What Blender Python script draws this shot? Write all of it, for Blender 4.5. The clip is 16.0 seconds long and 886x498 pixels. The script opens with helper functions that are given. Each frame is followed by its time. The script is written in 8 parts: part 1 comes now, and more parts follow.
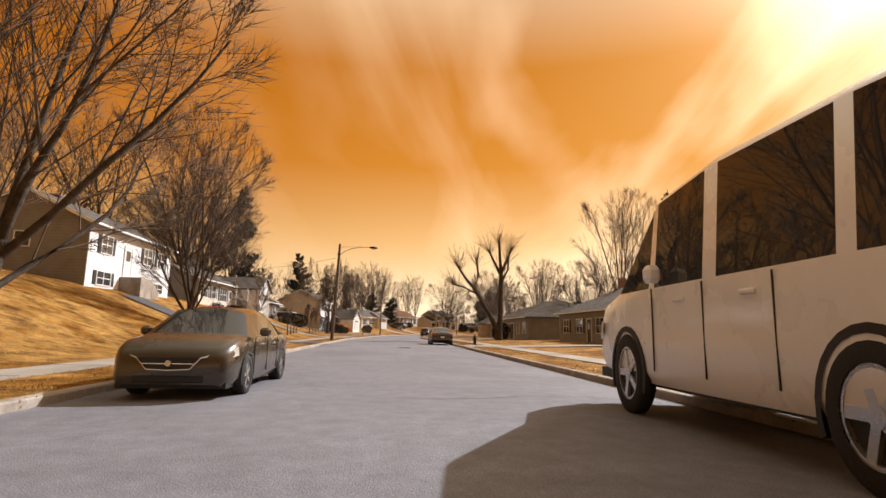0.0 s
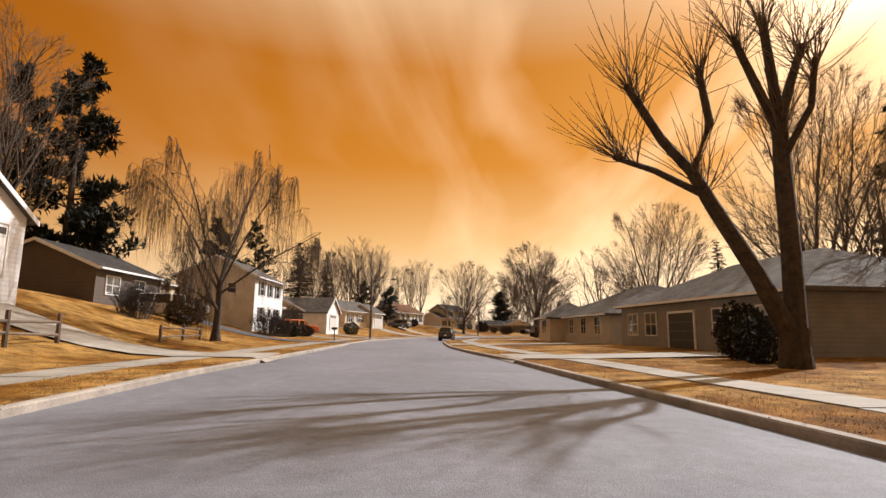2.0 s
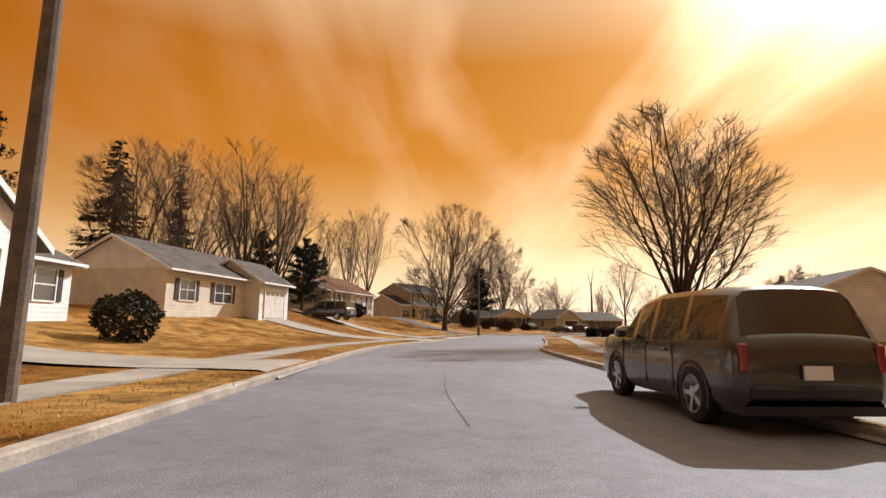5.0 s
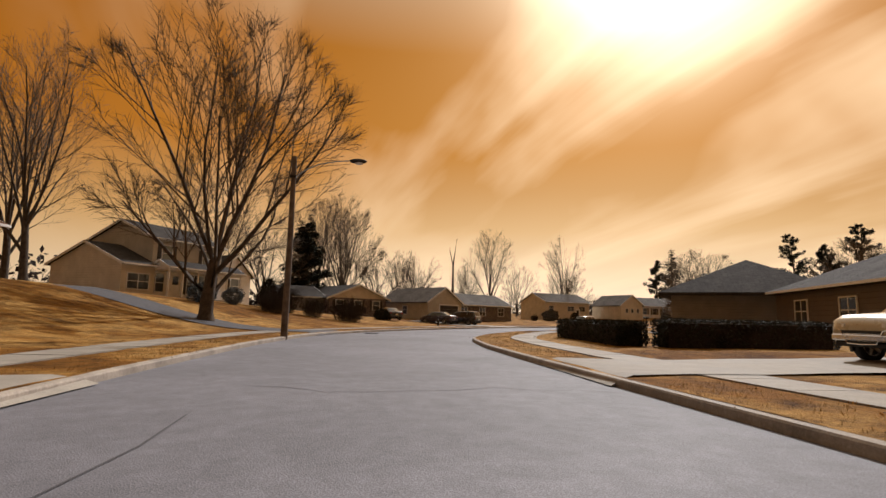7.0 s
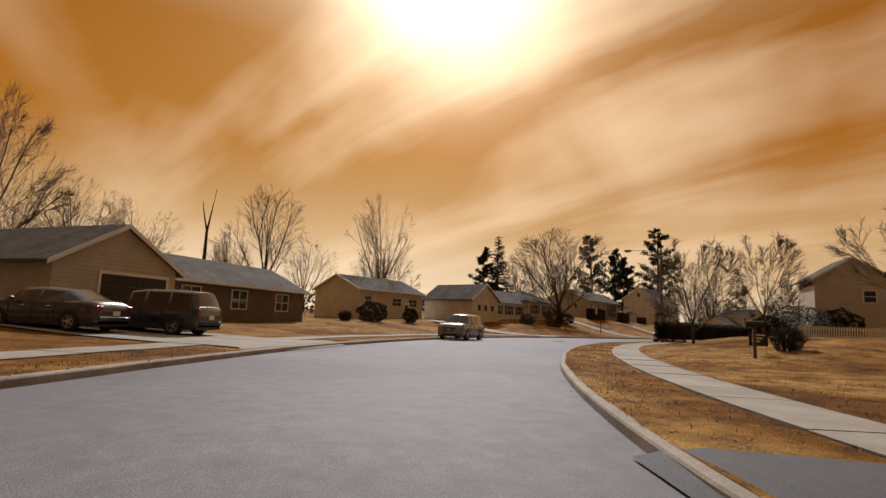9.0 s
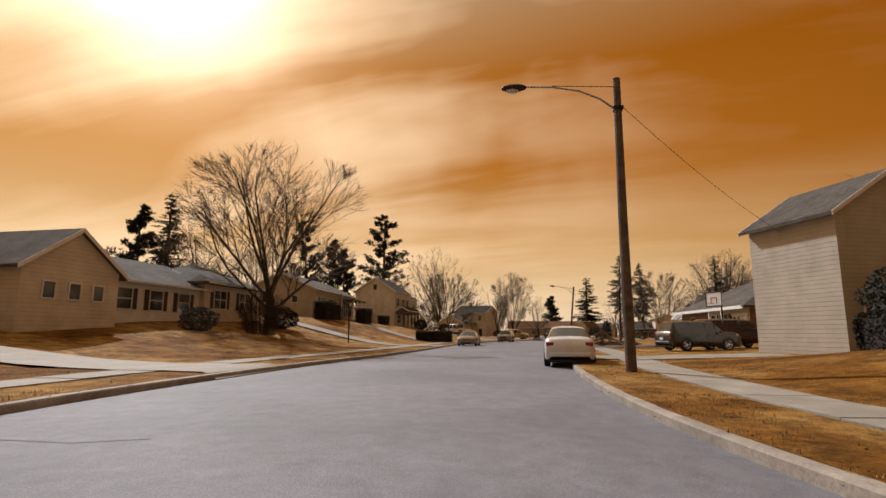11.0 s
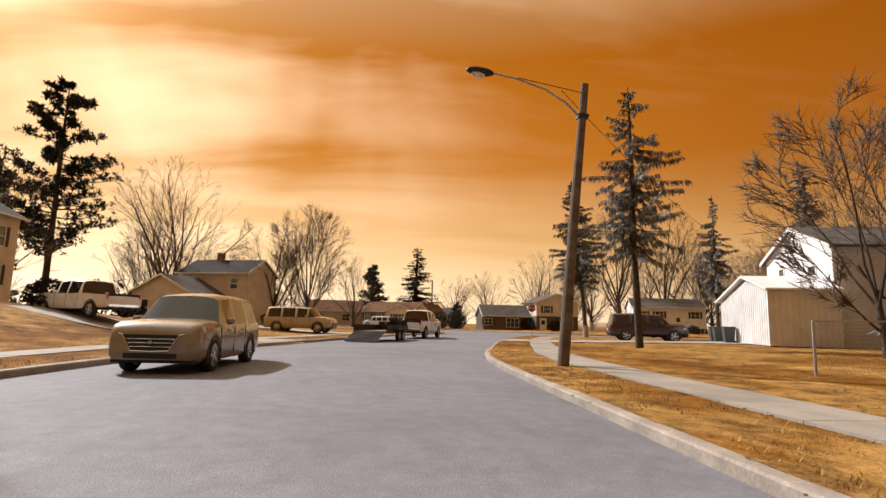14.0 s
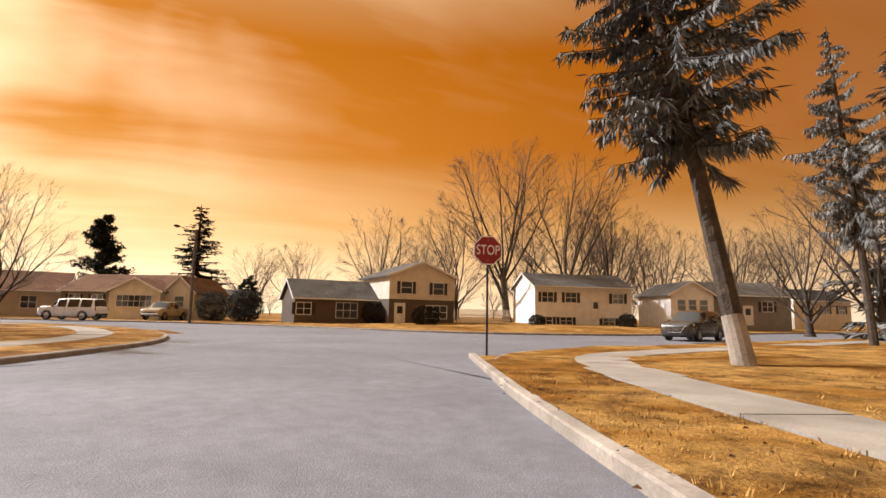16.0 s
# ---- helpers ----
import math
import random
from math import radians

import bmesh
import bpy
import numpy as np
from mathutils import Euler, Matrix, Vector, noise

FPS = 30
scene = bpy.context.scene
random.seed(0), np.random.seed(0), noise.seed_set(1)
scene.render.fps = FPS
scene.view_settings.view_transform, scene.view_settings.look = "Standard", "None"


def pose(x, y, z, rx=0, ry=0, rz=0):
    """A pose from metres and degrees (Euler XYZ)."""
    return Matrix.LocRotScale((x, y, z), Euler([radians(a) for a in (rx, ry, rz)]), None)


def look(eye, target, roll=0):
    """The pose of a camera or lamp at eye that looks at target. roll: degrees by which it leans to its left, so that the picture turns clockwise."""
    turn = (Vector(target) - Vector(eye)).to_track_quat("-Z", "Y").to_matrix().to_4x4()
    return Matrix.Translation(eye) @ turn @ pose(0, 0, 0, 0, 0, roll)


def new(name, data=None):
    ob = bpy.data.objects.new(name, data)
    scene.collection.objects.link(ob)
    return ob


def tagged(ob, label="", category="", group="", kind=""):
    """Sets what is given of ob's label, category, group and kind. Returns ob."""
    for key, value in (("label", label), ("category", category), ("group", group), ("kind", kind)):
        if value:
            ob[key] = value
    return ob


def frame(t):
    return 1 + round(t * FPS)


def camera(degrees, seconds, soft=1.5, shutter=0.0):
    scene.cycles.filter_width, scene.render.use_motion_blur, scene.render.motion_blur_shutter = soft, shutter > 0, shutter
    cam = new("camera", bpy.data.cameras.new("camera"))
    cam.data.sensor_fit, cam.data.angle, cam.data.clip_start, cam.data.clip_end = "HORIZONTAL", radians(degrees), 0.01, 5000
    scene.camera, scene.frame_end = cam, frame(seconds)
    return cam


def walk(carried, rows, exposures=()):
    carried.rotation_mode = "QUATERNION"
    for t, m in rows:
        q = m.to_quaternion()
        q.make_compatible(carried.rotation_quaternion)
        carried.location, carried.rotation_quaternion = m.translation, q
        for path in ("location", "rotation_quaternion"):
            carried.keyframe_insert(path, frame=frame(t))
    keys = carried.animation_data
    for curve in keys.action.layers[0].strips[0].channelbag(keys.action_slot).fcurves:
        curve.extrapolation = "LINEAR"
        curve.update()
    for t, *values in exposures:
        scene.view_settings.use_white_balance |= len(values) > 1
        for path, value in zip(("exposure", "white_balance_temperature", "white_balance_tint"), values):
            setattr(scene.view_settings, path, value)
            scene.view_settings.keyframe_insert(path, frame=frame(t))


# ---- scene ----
cam = camera(79.74, 16.0)
PATH = [
    (0.0, (0.00, -0.00, 1.08), (1.62, 9.75, 2.62), 1.06),
    (0.5, (0.92, 12.16, 1.07), (2.47, 21.91, 2.61), 0.44),
    (1.0, (1.81, 23.78, 1.10), (3.32, 33.54, 2.65), -0.07),
    (1.5, (2.54, 35.24, 1.19), (4.04, 45.00, 2.75), 0.36),
    (2.0, (3.42, 45.54, 1.18), (5.07, 55.28, 2.71), 0.70),
    (2.5, (4.78, 55.69, 1.16), (6.49, 65.43, 2.63), 0.64),
    (3.0, (5.99, 65.31, 1.17), (7.82, 75.05, 2.51), -0.66),
    (3.5, (7.21, 75.12, 1.12), (9.16, 84.85, 2.39), 0.41),
    (4.0, (8.19, 85.15, 1.13), (10.21, 94.85, 2.48), 0.72),
    (4.5, (8.53, 95.39, 1.15), (10.75, 105.02, 2.62), 0.51),
    (5.0, (9.15, 105.55, 1.15), (11.98, 115.03, 2.60), 0.64),
    (5.5, (10.86, 115.37, 1.17), (14.59, 124.56, 2.48), 0.97),
    (6.0, (14.66, 124.55, 1.15), (19.17, 133.37, 2.47), 0.16),
    (6.5, (19.92, 135.12, 1.15), (25.10, 143.58, 2.41), 0.66),
    (7.0, (25.59, 146.59, 1.12), (31.19, 154.78, 2.39), 1.32),
    (7.5, (31.37, 156.99, 1.10), (37.23, 164.99, 2.41), 1.24),
    (8.0, (37.15, 166.78, 1.13), (43.45, 174.42, 2.45), 2.39),
    (8.5, (44.44, 174.27, 1.12), (51.85, 180.85, 2.45), 2.84),
    (9.0, (53.93, 179.99, 1.13), (62.30, 185.29, 2.49), 2.49),
    (9.5, (63.47, 185.00, 1.14), (72.52, 189.02, 2.52), 1.82),
    (10.0, (72.24, 188.65, 1.16), (81.72, 191.49, 2.60), 1.34),
    (10.5, (81.21, 191.84, 1.15), (90.97, 193.38, 2.70), 0.44),
    (11.0, (90.55, 193.83, 1.15), (100.42, 194.01, 2.73), 0.16),
    (11.5, (100.10, 194.41, 1.14), (109.92, 193.29, 2.68), 0.50),
    (12.0, (109.60, 193.64, 1.13), (119.25, 191.48, 2.64), 0.97),
    (12.5, (120.33, 191.69, 1.14), (129.78, 188.78, 2.64), 1.06),
    (13.0, (131.37, 189.64, 1.15), (140.79, 186.62, 2.59), 0.72),
    (13.5, (142.80, 187.49, 1.19), (152.24, 184.49, 2.59), 0.69),
    (14.0, (154.11, 184.83, 1.16), (163.47, 181.59, 2.54), 1.45),
    (14.5, (165.24, 181.90, 1.13), (174.26, 177.77, 2.45), 1.50),
    (15.0, (174.99, 177.65, 1.20), (183.59, 172.72, 2.53), 0.92),
    (15.5, (183.95, 173.00, 1.13), (192.10, 167.34, 2.42), 1.12),
    (16.0, (191.02, 168.71, 1.09), (198.73, 162.46, 2.35), 1.13),
]
EXPOSURE = [(0.0, 0.40), (1.0, 0.34), (3.5, 0.36), (6.0, 0.10), (7.0, -0.25), (8.5, -0.42), (9.5, -0.55), (12.0, 0.05), (14.0, 0.32), (16.0, 0.60)]
walk(cam, [(t, look(e, g, r)) for t, e, g, r in PATH], EXPOSURE)

# ---- sky and sun ----
SUN_AZ, SUN_EL = 58.0, 36.5
SUN_DIR = Vector((math.sin(radians(SUN_AZ)) * math.cos(radians(SUN_EL)), math.cos(radians(SUN_AZ)) * math.cos(radians(SUN_EL)), math.sin(radians(SUN_EL))))


class Nodes:
    """A thin wrapper to write node trees in few words."""

    def __init__(self, tree):
        self.tree = tree
        tree.nodes.clear()

    def add(self, kind, ins=None, **props):
        n = self.tree.nodes.new(kind)
        for k, v in props.items():
            if k == "operation":
                n.operation = v
            elif k == "blend":
                n.blend_type = v
            elif k == "dtype":
                n.data_type = v
            elif k == "stops":
                ramp = n.color_ramp
                while len(ramp.elements) < len(v):
                    ramp.elements.new(0.5)
                for e, (pos, col) in zip(ramp.elements, v):
                    e.position, e.color = pos, (*col, 1)
            elif k == "wave":
                n.wave_type, n.bands_direction = v
            elif k == "feature":
                n.feature = v
            elif k == "sky":
                n.sky_type, n.sun_disc, n.sun_elevation, n.sun_rotation = v
        for k, v in (ins or {}).items():
            sock = n.inputs[k]
            if isinstance(v, tuple) and hasattr(v[0], "outputs"):
                self.tree.links.new(v[0].outputs[v[1]], sock)
            elif hasattr(v, "outputs"):
                self.tree.links.new(v.outputs[0], sock)
            else:
                sock.default_value = v
        return n

    def math(self, op, a, b=0.0, c=0.0):
        return self.add("ShaderNodeMath", {0: a, 1: b, 2: c}, operation=op)

    def mix(self, fac, a, b, blend="MIX"):
        n = self.tree.nodes.new("ShaderNodeMix")
        n.data_type, n.blend_type = "RGBA", blend
        for sock, v in ((n.inputs[0], fac), (n.inputs[6], a), (n.inputs[7], b)):
            if isinstance(v, tuple) and hasattr(v[0], "outputs"):
                self.tree.links.new(v[0].outputs[v[1]], sock)
            elif hasattr(v, "outputs"):
                self.tree.links.new(v.outputs[2] if v.bl_idname == "ShaderNodeMix" else v.outputs[0], sock)
            else:
                sock.default_value = (*v, 1) if isinstance(v, tuple) and len(v) == 3 else v
        return n

    def col(self, mixnode):
        return (mixnode, 2)


world = bpy.data.worlds.new("sky")
scene.world = world
world.use_nodes = True
W = Nodes(world.node_tree)
geo = W.add("ShaderNodeTexCoord")
sep = W.add("ShaderNodeSeparateXYZ", {0: (geo, "Generated")})
dirv = (geo, "Generated")
# base: pale at the horizon, amber above, deep orange away from the sun
grad = W.add("ShaderNodeValToRGB", {0: (sep, 2)}, stops=[(0.0, (1.25, 1.02, 0.80)), (0.07, (1.16, 0.89, 0.61)), (0.16, (1.0, 0.63, 0.30)), (0.30, (0.75, 0.31, 0.05)), (0.46, (0.60, 0.22, 0.02)), (0.60, (0.66, 0.44, 0.28)), (0.76, (0.92, 0.88, 0.86))])
dot = W.add("ShaderNodeVectorMath", {0: dirv, 1: tuple(SUN_DIR)}, operation="DOT_PRODUCT")
sunfac = W.add("ShaderNodeMapRange", {0: (dot, "Value"), 1: -0.1, 2: 1.0, 3: 0.0, 4: 1.0})
awaydark = W.add("ShaderNodeValToRGB", {0: sunfac}, stops=[(0.0, (0.40, 0.29, 0.155)), (0.40, (0.69, 0.56, 0.375)), (0.62, (0.84, 0.73, 0.55)), (0.80, (0.95, 0.87, 0.74)), (0.94, (1.0, 1.0, 1.0))])
low = W.add("ShaderNodeMapRange", {0: (sep, 2), 1: 0.0, 2: 0.22, 3: 0.45, 4: 1.0})
base0 = W.mix(low, grad, awaydark, "MULTIPLY")
# the sky is deeper in the south-east than in the north
south = W.add("ShaderNodeVectorMath", {0: dirv, 1: (math.sin(radians(118)), math.cos(radians(118)), 0.0)}, operation="DOT_PRODUCT")
sfac = W.add("ShaderNodeMapRange", {0: (south, "Value"), 1: 0.30, 2: 0.85, 3: 0.0, 4: 1.0})
base = W.mix(W.math("MULTIPLY", sfac, low), (base0, 2), (0.88, 0.81, 0.68), "MULTIPLY")
# high streaked cloud: long parallel bands that run together low in the north
den = W.math("ADD", W.math("MAXIMUM", (sep, 2), 0.0), 0.17)
flat = W.add("ShaderNodeCombineXYZ", {0: W.math("DIVIDE", (sep, 0), den), 1: W.math("DIVIDE", (sep, 1), den), 2: 0.0})
mapa = W.add("ShaderNodeMapping", {"Vector": W.add("ShaderNodeMapping", {"Vector": flat, "Rotation": (0, 0, radians(-74))}), "Scale": (0.34, 1.25, 1.0), "Location": (0.0, 0.35, 0)})
n1 = W.add("ShaderNodeTexNoise", {"Vector": mapa, "Scale": 1.2, "Detail": 5.0, "Roughness": 0.5, "Distortion": 0.45})
n2 = W.add("ShaderNodeTexNoise", {"Vector": dirv, "Scale": 2.6, "Detail": 3.0, "Roughness": 0.5, "Distortion": 0.3})
cl = W.math("ADD", W.math("MULTIPLY", (n1, 0), 0.66), W.math("MULTIPLY", (n2, 0), 0.34))
clr = W.add("ShaderNodeMapRange", {0: cl, 1: 0.44, 2: 0.62, 3: 0.0, 4: 1.0})
near = W.math("POWER", sunfac, 4.2)
cfac = W.math("MULTIPLY", clr, W.math("ADD", W.math("MULTIPLY", near, 1.05), 0.05))
clouded = W.mix(cfac, (base, 2), (1.55, 1.10, 0.68))
g1 = W.math("POWER", W.math("MAXIMUM", (dot, "Value"), 0.0), 14.0)
g2 = W.math("POWER", W.math("MAXIMUM", (dot, "Value"), 0.0), 70.0)
glow = W.math("ADD", W.math("MULTIPLY", g1, 0.12), W.math("MULTIPLY", g2, 3.2))
gcol = W.mix(1.0, (1.0, 0.86, 0.66), W.add("ShaderNodeCombineXYZ", {0: glow, 1: glow, 2: glow}), "MULTIPLY")
amber = W.mix(1.0, (1.0, 0.56, 0.22), W.add("ShaderNodeCombineXYZ", {0: g1, 1: g1, 2: g1}), "MULTIPLY")
warm = W.mix(0.40, (clouded, 2), (amber, 2), "ADD")
# pale haze along the horizon below the sun
hz = W.math("MULTIPLY", W.math("POWER", W.add("ShaderNodeMapRange", {0: (sep, 2), 1: 0.0, 2: 0.24, 3: 1.0, 4: 0.0}), 1.6), W.math("POWER", sunfac, 4.0))
haze = W.mix(1.0, (0.95, 0.76, 0.54), W.add("ShaderNodeCombineXYZ", {0: hz, 1: hz, 2: hz}), "MULTIPLY")
hazy = W.mix(1.0, (warm, 2), (haze, 2), "ADD")
final = W.mix(1.0, (hazy, 2), (gcol, 2), "ADD")
bg = W.add("ShaderNodeBackground", {"Color": (final, 2), "Strength": 0.86})
W.add("ShaderNodeOutputWorld", {"Surface": bg})

sun = new("sun", bpy.data.lights.new("sun", "SUN"))
sun.data.energy, sun.data.angle, sun.data.color = 4.6, radians(0.6), (0.98, 0.98, 1.0)
sun.matrix_world = look(SUN_DIR * 200, (0, 0, 0))

# ---- materials ----
def material(name, color, rough=0.7, metal=0.0, var=0.18, scale=3.0, fine=40.0, bump=0.15, dark=None, spec=0.4, rnd=0.0, bumpd=0.02, stain=0.0):
    """A procedural surface: two scales of variation in colour, fine relief, an optional second tone, and a little change from piece to piece."""
    m = bpy.data.materials.new(name)
    m.use_nodes = True
    N = Nodes(m.node_tree)
    tc = N.add("ShaderNodeTexCoord")
    big = N.add("ShaderNodeTexNoise", {"Vector": (tc, "Object"), "Scale": scale, "Detail": 4.0, "Roughness": 0.6})
    small = N.add("ShaderNodeTexNoise", {"Vector": (tc, "Object"), "Scale": fine, "Detail": 3.0, "Roughness": 0.6})
    d = dark or tuple(c * (1 - 2.0 * var) for c in color)
    f1 = N.add("ShaderNodeMapRange", {0: (big, 0), 1: 0.32, 2: 0.68})
    c1 = N.mix(f1, d, tuple(min(1, c * (1 + 0.5 * var)) for c in color))
    f2 = N.add("ShaderNodeMapRange", {0: (small, 0), 1: 0.3, 2: 0.7, 3: 1 - var, 4: 1 + 0.6 * var})
    c2 = N.mix(1.0, (c1, 2), N.add("ShaderNodeCombineXYZ", {0: f2, 1: f2, 2: f2}), "MULTIPLY")
    last = c2
    if rnd:
        oi = N.add("ShaderNodeObjectInfo")
        f3 = N.add("ShaderNodeMapRange", {0: (oi, "Random"), 3: 1 - rnd, 4: 1 + rnd})
        last = N.mix(1.0, (last, 2), N.add("ShaderNodeCombineXYZ", {0: f3, 1: f3, 2: f3}), "MULTIPLY")
    if stain:
        st = N.add("ShaderNodeTexNoise", {"Vector": N.add("ShaderNodeMapping", {"Vector": (tc, "Object"), "Scale": (1.5, 1.5, 0.25)}), "Scale": 1.3, "Detail": 5.0})
        f4 = N.add("ShaderNodeMapRange", {0: (st, 0), 1: 0.5, 2: 0.75, 3: 0.0, 4: stain})
        last = N.mix(f4, (last, 2), tuple(c * 0.45 for c in color))
    bm = N.add("ShaderNodeBump", {"Strength": bump, "Distance": bumpd, "Height": (small, 0)})
    rr = N.add("ShaderNodeMapRange", {0: (big, 0), 1: 0.3, 2: 0.7, 3: max(0.03, rough - 0.08), 4: min(1, rough + 0.08)})
    p = N.add("ShaderNodeBsdfPrincipled", {"Base Color": (last, 2), "Roughness": rr, "Metallic": metal, "Normal": bm, "Specular IOR Level": spec})
    N.add("ShaderNodeOutputMaterial", {"Surface": p})
    return m


def paint(name, color, rough=0.28):
    m = material(name, color, rough, 0.0, 0.04, 1.0, 120.0, 0.02, spec=0.5)
    p = [n for n in m.node_tree.nodes if n.bl_idname == "ShaderNodeBsdfPrincipled"][0]
    p.inputs["Coat Weight"].default_value = 0.7
    p.inputs["Coat Roughness"].default_value = 0.08
    return m


def glass(name, color=(0.02, 0.022, 0.025), rough=0.04):
    m = bpy.data.materials.new(name)
    m.use_nodes = True
    N = Nodes(m.node_tree)
    tc = N.add("ShaderNodeTexCoord")
    n = N.add("ShaderNodeTexNoise", {"Vector": (tc, "Object"), "Scale": 0.9, "Detail": 2.0})
    c = N.mix((n, 0), color, tuple(min(1, v * 2.4 + 0.01) for v in color))
    bm = N.add("ShaderNodeBump", {"Strength": 0.03, "Distance": 0.05, "Height": (n, 0)})
    p = N.add("ShaderNodeBsdfPrincipled", {"Base Color": (c, 2), "Roughness": rough, "Specular IOR Level": 0.9, "Normal": bm})
    N.add("ShaderNodeOutputMaterial", {"Surface": p})
    return m


def siding(name, color, pitch=0.2, vertical=False, bump=0.5, brick=False):
    """Lapped boards (or brick courses), cut by relief lines at their real pitch."""
    m = bpy.data.materials.new(name)
    m.use_nodes = True
    N = Nodes(m.node_tree)
    tc = N.add("ShaderNodeTexCoord")
    big = N.add("ShaderNodeTexNoise", {"Vector": (tc, "Object"), "Scale": 1.1, "Detail": 5.0, "Roughness": 0.6})
    small = N.add("ShaderNodeTexNoise", {"Vector": (tc, "Object"), "Scale": 45.0, "Detail": 2.0})
    if brick:
        sx = N.add("ShaderNodeSeparateXYZ", {0: (tc, "Object")})
        uv = N.add("ShaderNodeCombineXYZ", {0: N.math("ADD", (sx, 0), (sx, 1)), 1: (sx, 2), 2: 0.0})
        b = N.add("ShaderNodeTexBrick", {"Vector": uv, "Color1": (*color, 1), "Color2": (*[c * 0.6 for c in color], 1), "Mortar": (0.42, 0.37, 0.31, 1), "Scale": 1.0, "Mortar Size": 0.008, "Brick Width": 0.21, "Row Height": 0.075})
        base_c, height = (b, 0), N.math("SUBTRACT", 1.0, (b, 1))
    else:
        sx = N.add("ShaderNodeSeparateXYZ", {0: (tc, "Object")})
        axis = N.math("ADD", (sx, 0), (sx, 1)) if vertical else (sx, 2)
        saw = N.math("FRACT", N.math("DIVIDE", axis, pitch))
        lap = N.add("ShaderNodeMapRange", {0: saw, 1: 0.0, 2: 0.09, 3: 0.0, 4: 1.0})
        f = N.add("ShaderNodeMapRange", {0: lap, 3: 0.62, 4: 1.0})
        cc = N.mix(1.0, color, N.add("ShaderNodeCombineXYZ", {0: f, 1: f, 2: f}), "MULTIPLY")
        base_c, height = (cc, 2), N.math("ADD", lap, N.math("MULTIPLY", saw, -0.5))
    v = N.add("ShaderNodeMapRange", {0: (big, 0), 1: 0.3, 2: 0.7, 3: 0.80, 4: 1.06})
    v2 = N.math("MULTIPLY", v, N.add("ShaderNodeMapRange", {0: (small, 0), 1: 0.3, 2: 0.7, 3: 0.94, 4: 1.04}))
    c2 = N.mix(1.0, base_c, N.add("ShaderNodeCombineXYZ", {0: v2, 1: v2, 2: v2}), "MULTIPLY")
    bm = N.add("ShaderNodeBump", {"Strength": bump, "Distance": 0.02, "Height": height})
    p = N.add("ShaderNodeBsdfPrincipled", {"Base Color": (c2, 2), "Roughness": 0.6, "Normal": bm, "Specular IOR Level": 0.35})
    N.add("ShaderNodeOutputMaterial", {"Surface": p})
    return m


def lawn_material(name):
    m = bpy.data.materials.new(name)
    m.use_nodes = True
    N = Nodes(m.node_tree)
    tc = N.add("ShaderNodeTexCoord")
    a = N.add("ShaderNodeTexNoise", {"Vector": (tc, "Object"), "Scale": 0.16, "Detail": 6.0, "Roughness": 0.65, "Distortion": 0.5})
    b = N.add("ShaderNodeTexNoise", {"Vector": (tc, "Object"), "Scale": 1.3, "Detail": 9.0, "Roughness": 0.78})
    c = N.add("ShaderNodeTexNoise", {"Vector": (tc, "Object"), "Scale": 30.0, "Detail": 3.0, "Roughness": 0.7})
    r1 = N.add("ShaderNodeValToRGB", {0: (a, 0)}, stops=[(0.30, (0.125, 0.050, 0.007)), (0.45, (0.25, 0.112, 0.018)), (0.56, (0.43, 0.25, 0.078)), (0.64, (0.26, 0.118, 0.020)), (0.74, (0.16, 0.066, 0.010))])
    r2 = N.add("ShaderNodeValToRGB", {0: (b, 0)}, stops=[(0.34, (0.22, 0.19, 0.17)), (0.45, (0.62, 0.60, 0.58)), (0.53, (0.95, 0.93, 0.90)), (0.66, (1.30, 1.28, 1.22))])
    m1 = N.mix(1.0, r1, r2, "MULTIPLY")
    f = N.add("ShaderNodeMapRange", {0: (c, 0), 1: 0.28, 2: 0.72, 3: 0.55, 4: 1.35})
    m2 = N.mix(1.0, (m1, 2), N.add("ShaderNodeCombineXYZ", {0: f, 1: f, 2: f}), "MULTIPLY")
    h = N.math("ADD", N.math("MULTIPLY", (c, 0), 0.5), (b, 0))
    bm = N.add("ShaderNodeBump", {"Strength": 0.9, "Distance": 0.08, "Height": h})
    p = N.add("ShaderNodeBsdfPrincipled", {"Base Color": (m2, 2), "Roughness": 0.95, "Normal": bm, "Specular IOR Level": 0.1})
    N.add("ShaderNodeOutputMaterial", {"Surface": p})
    return m


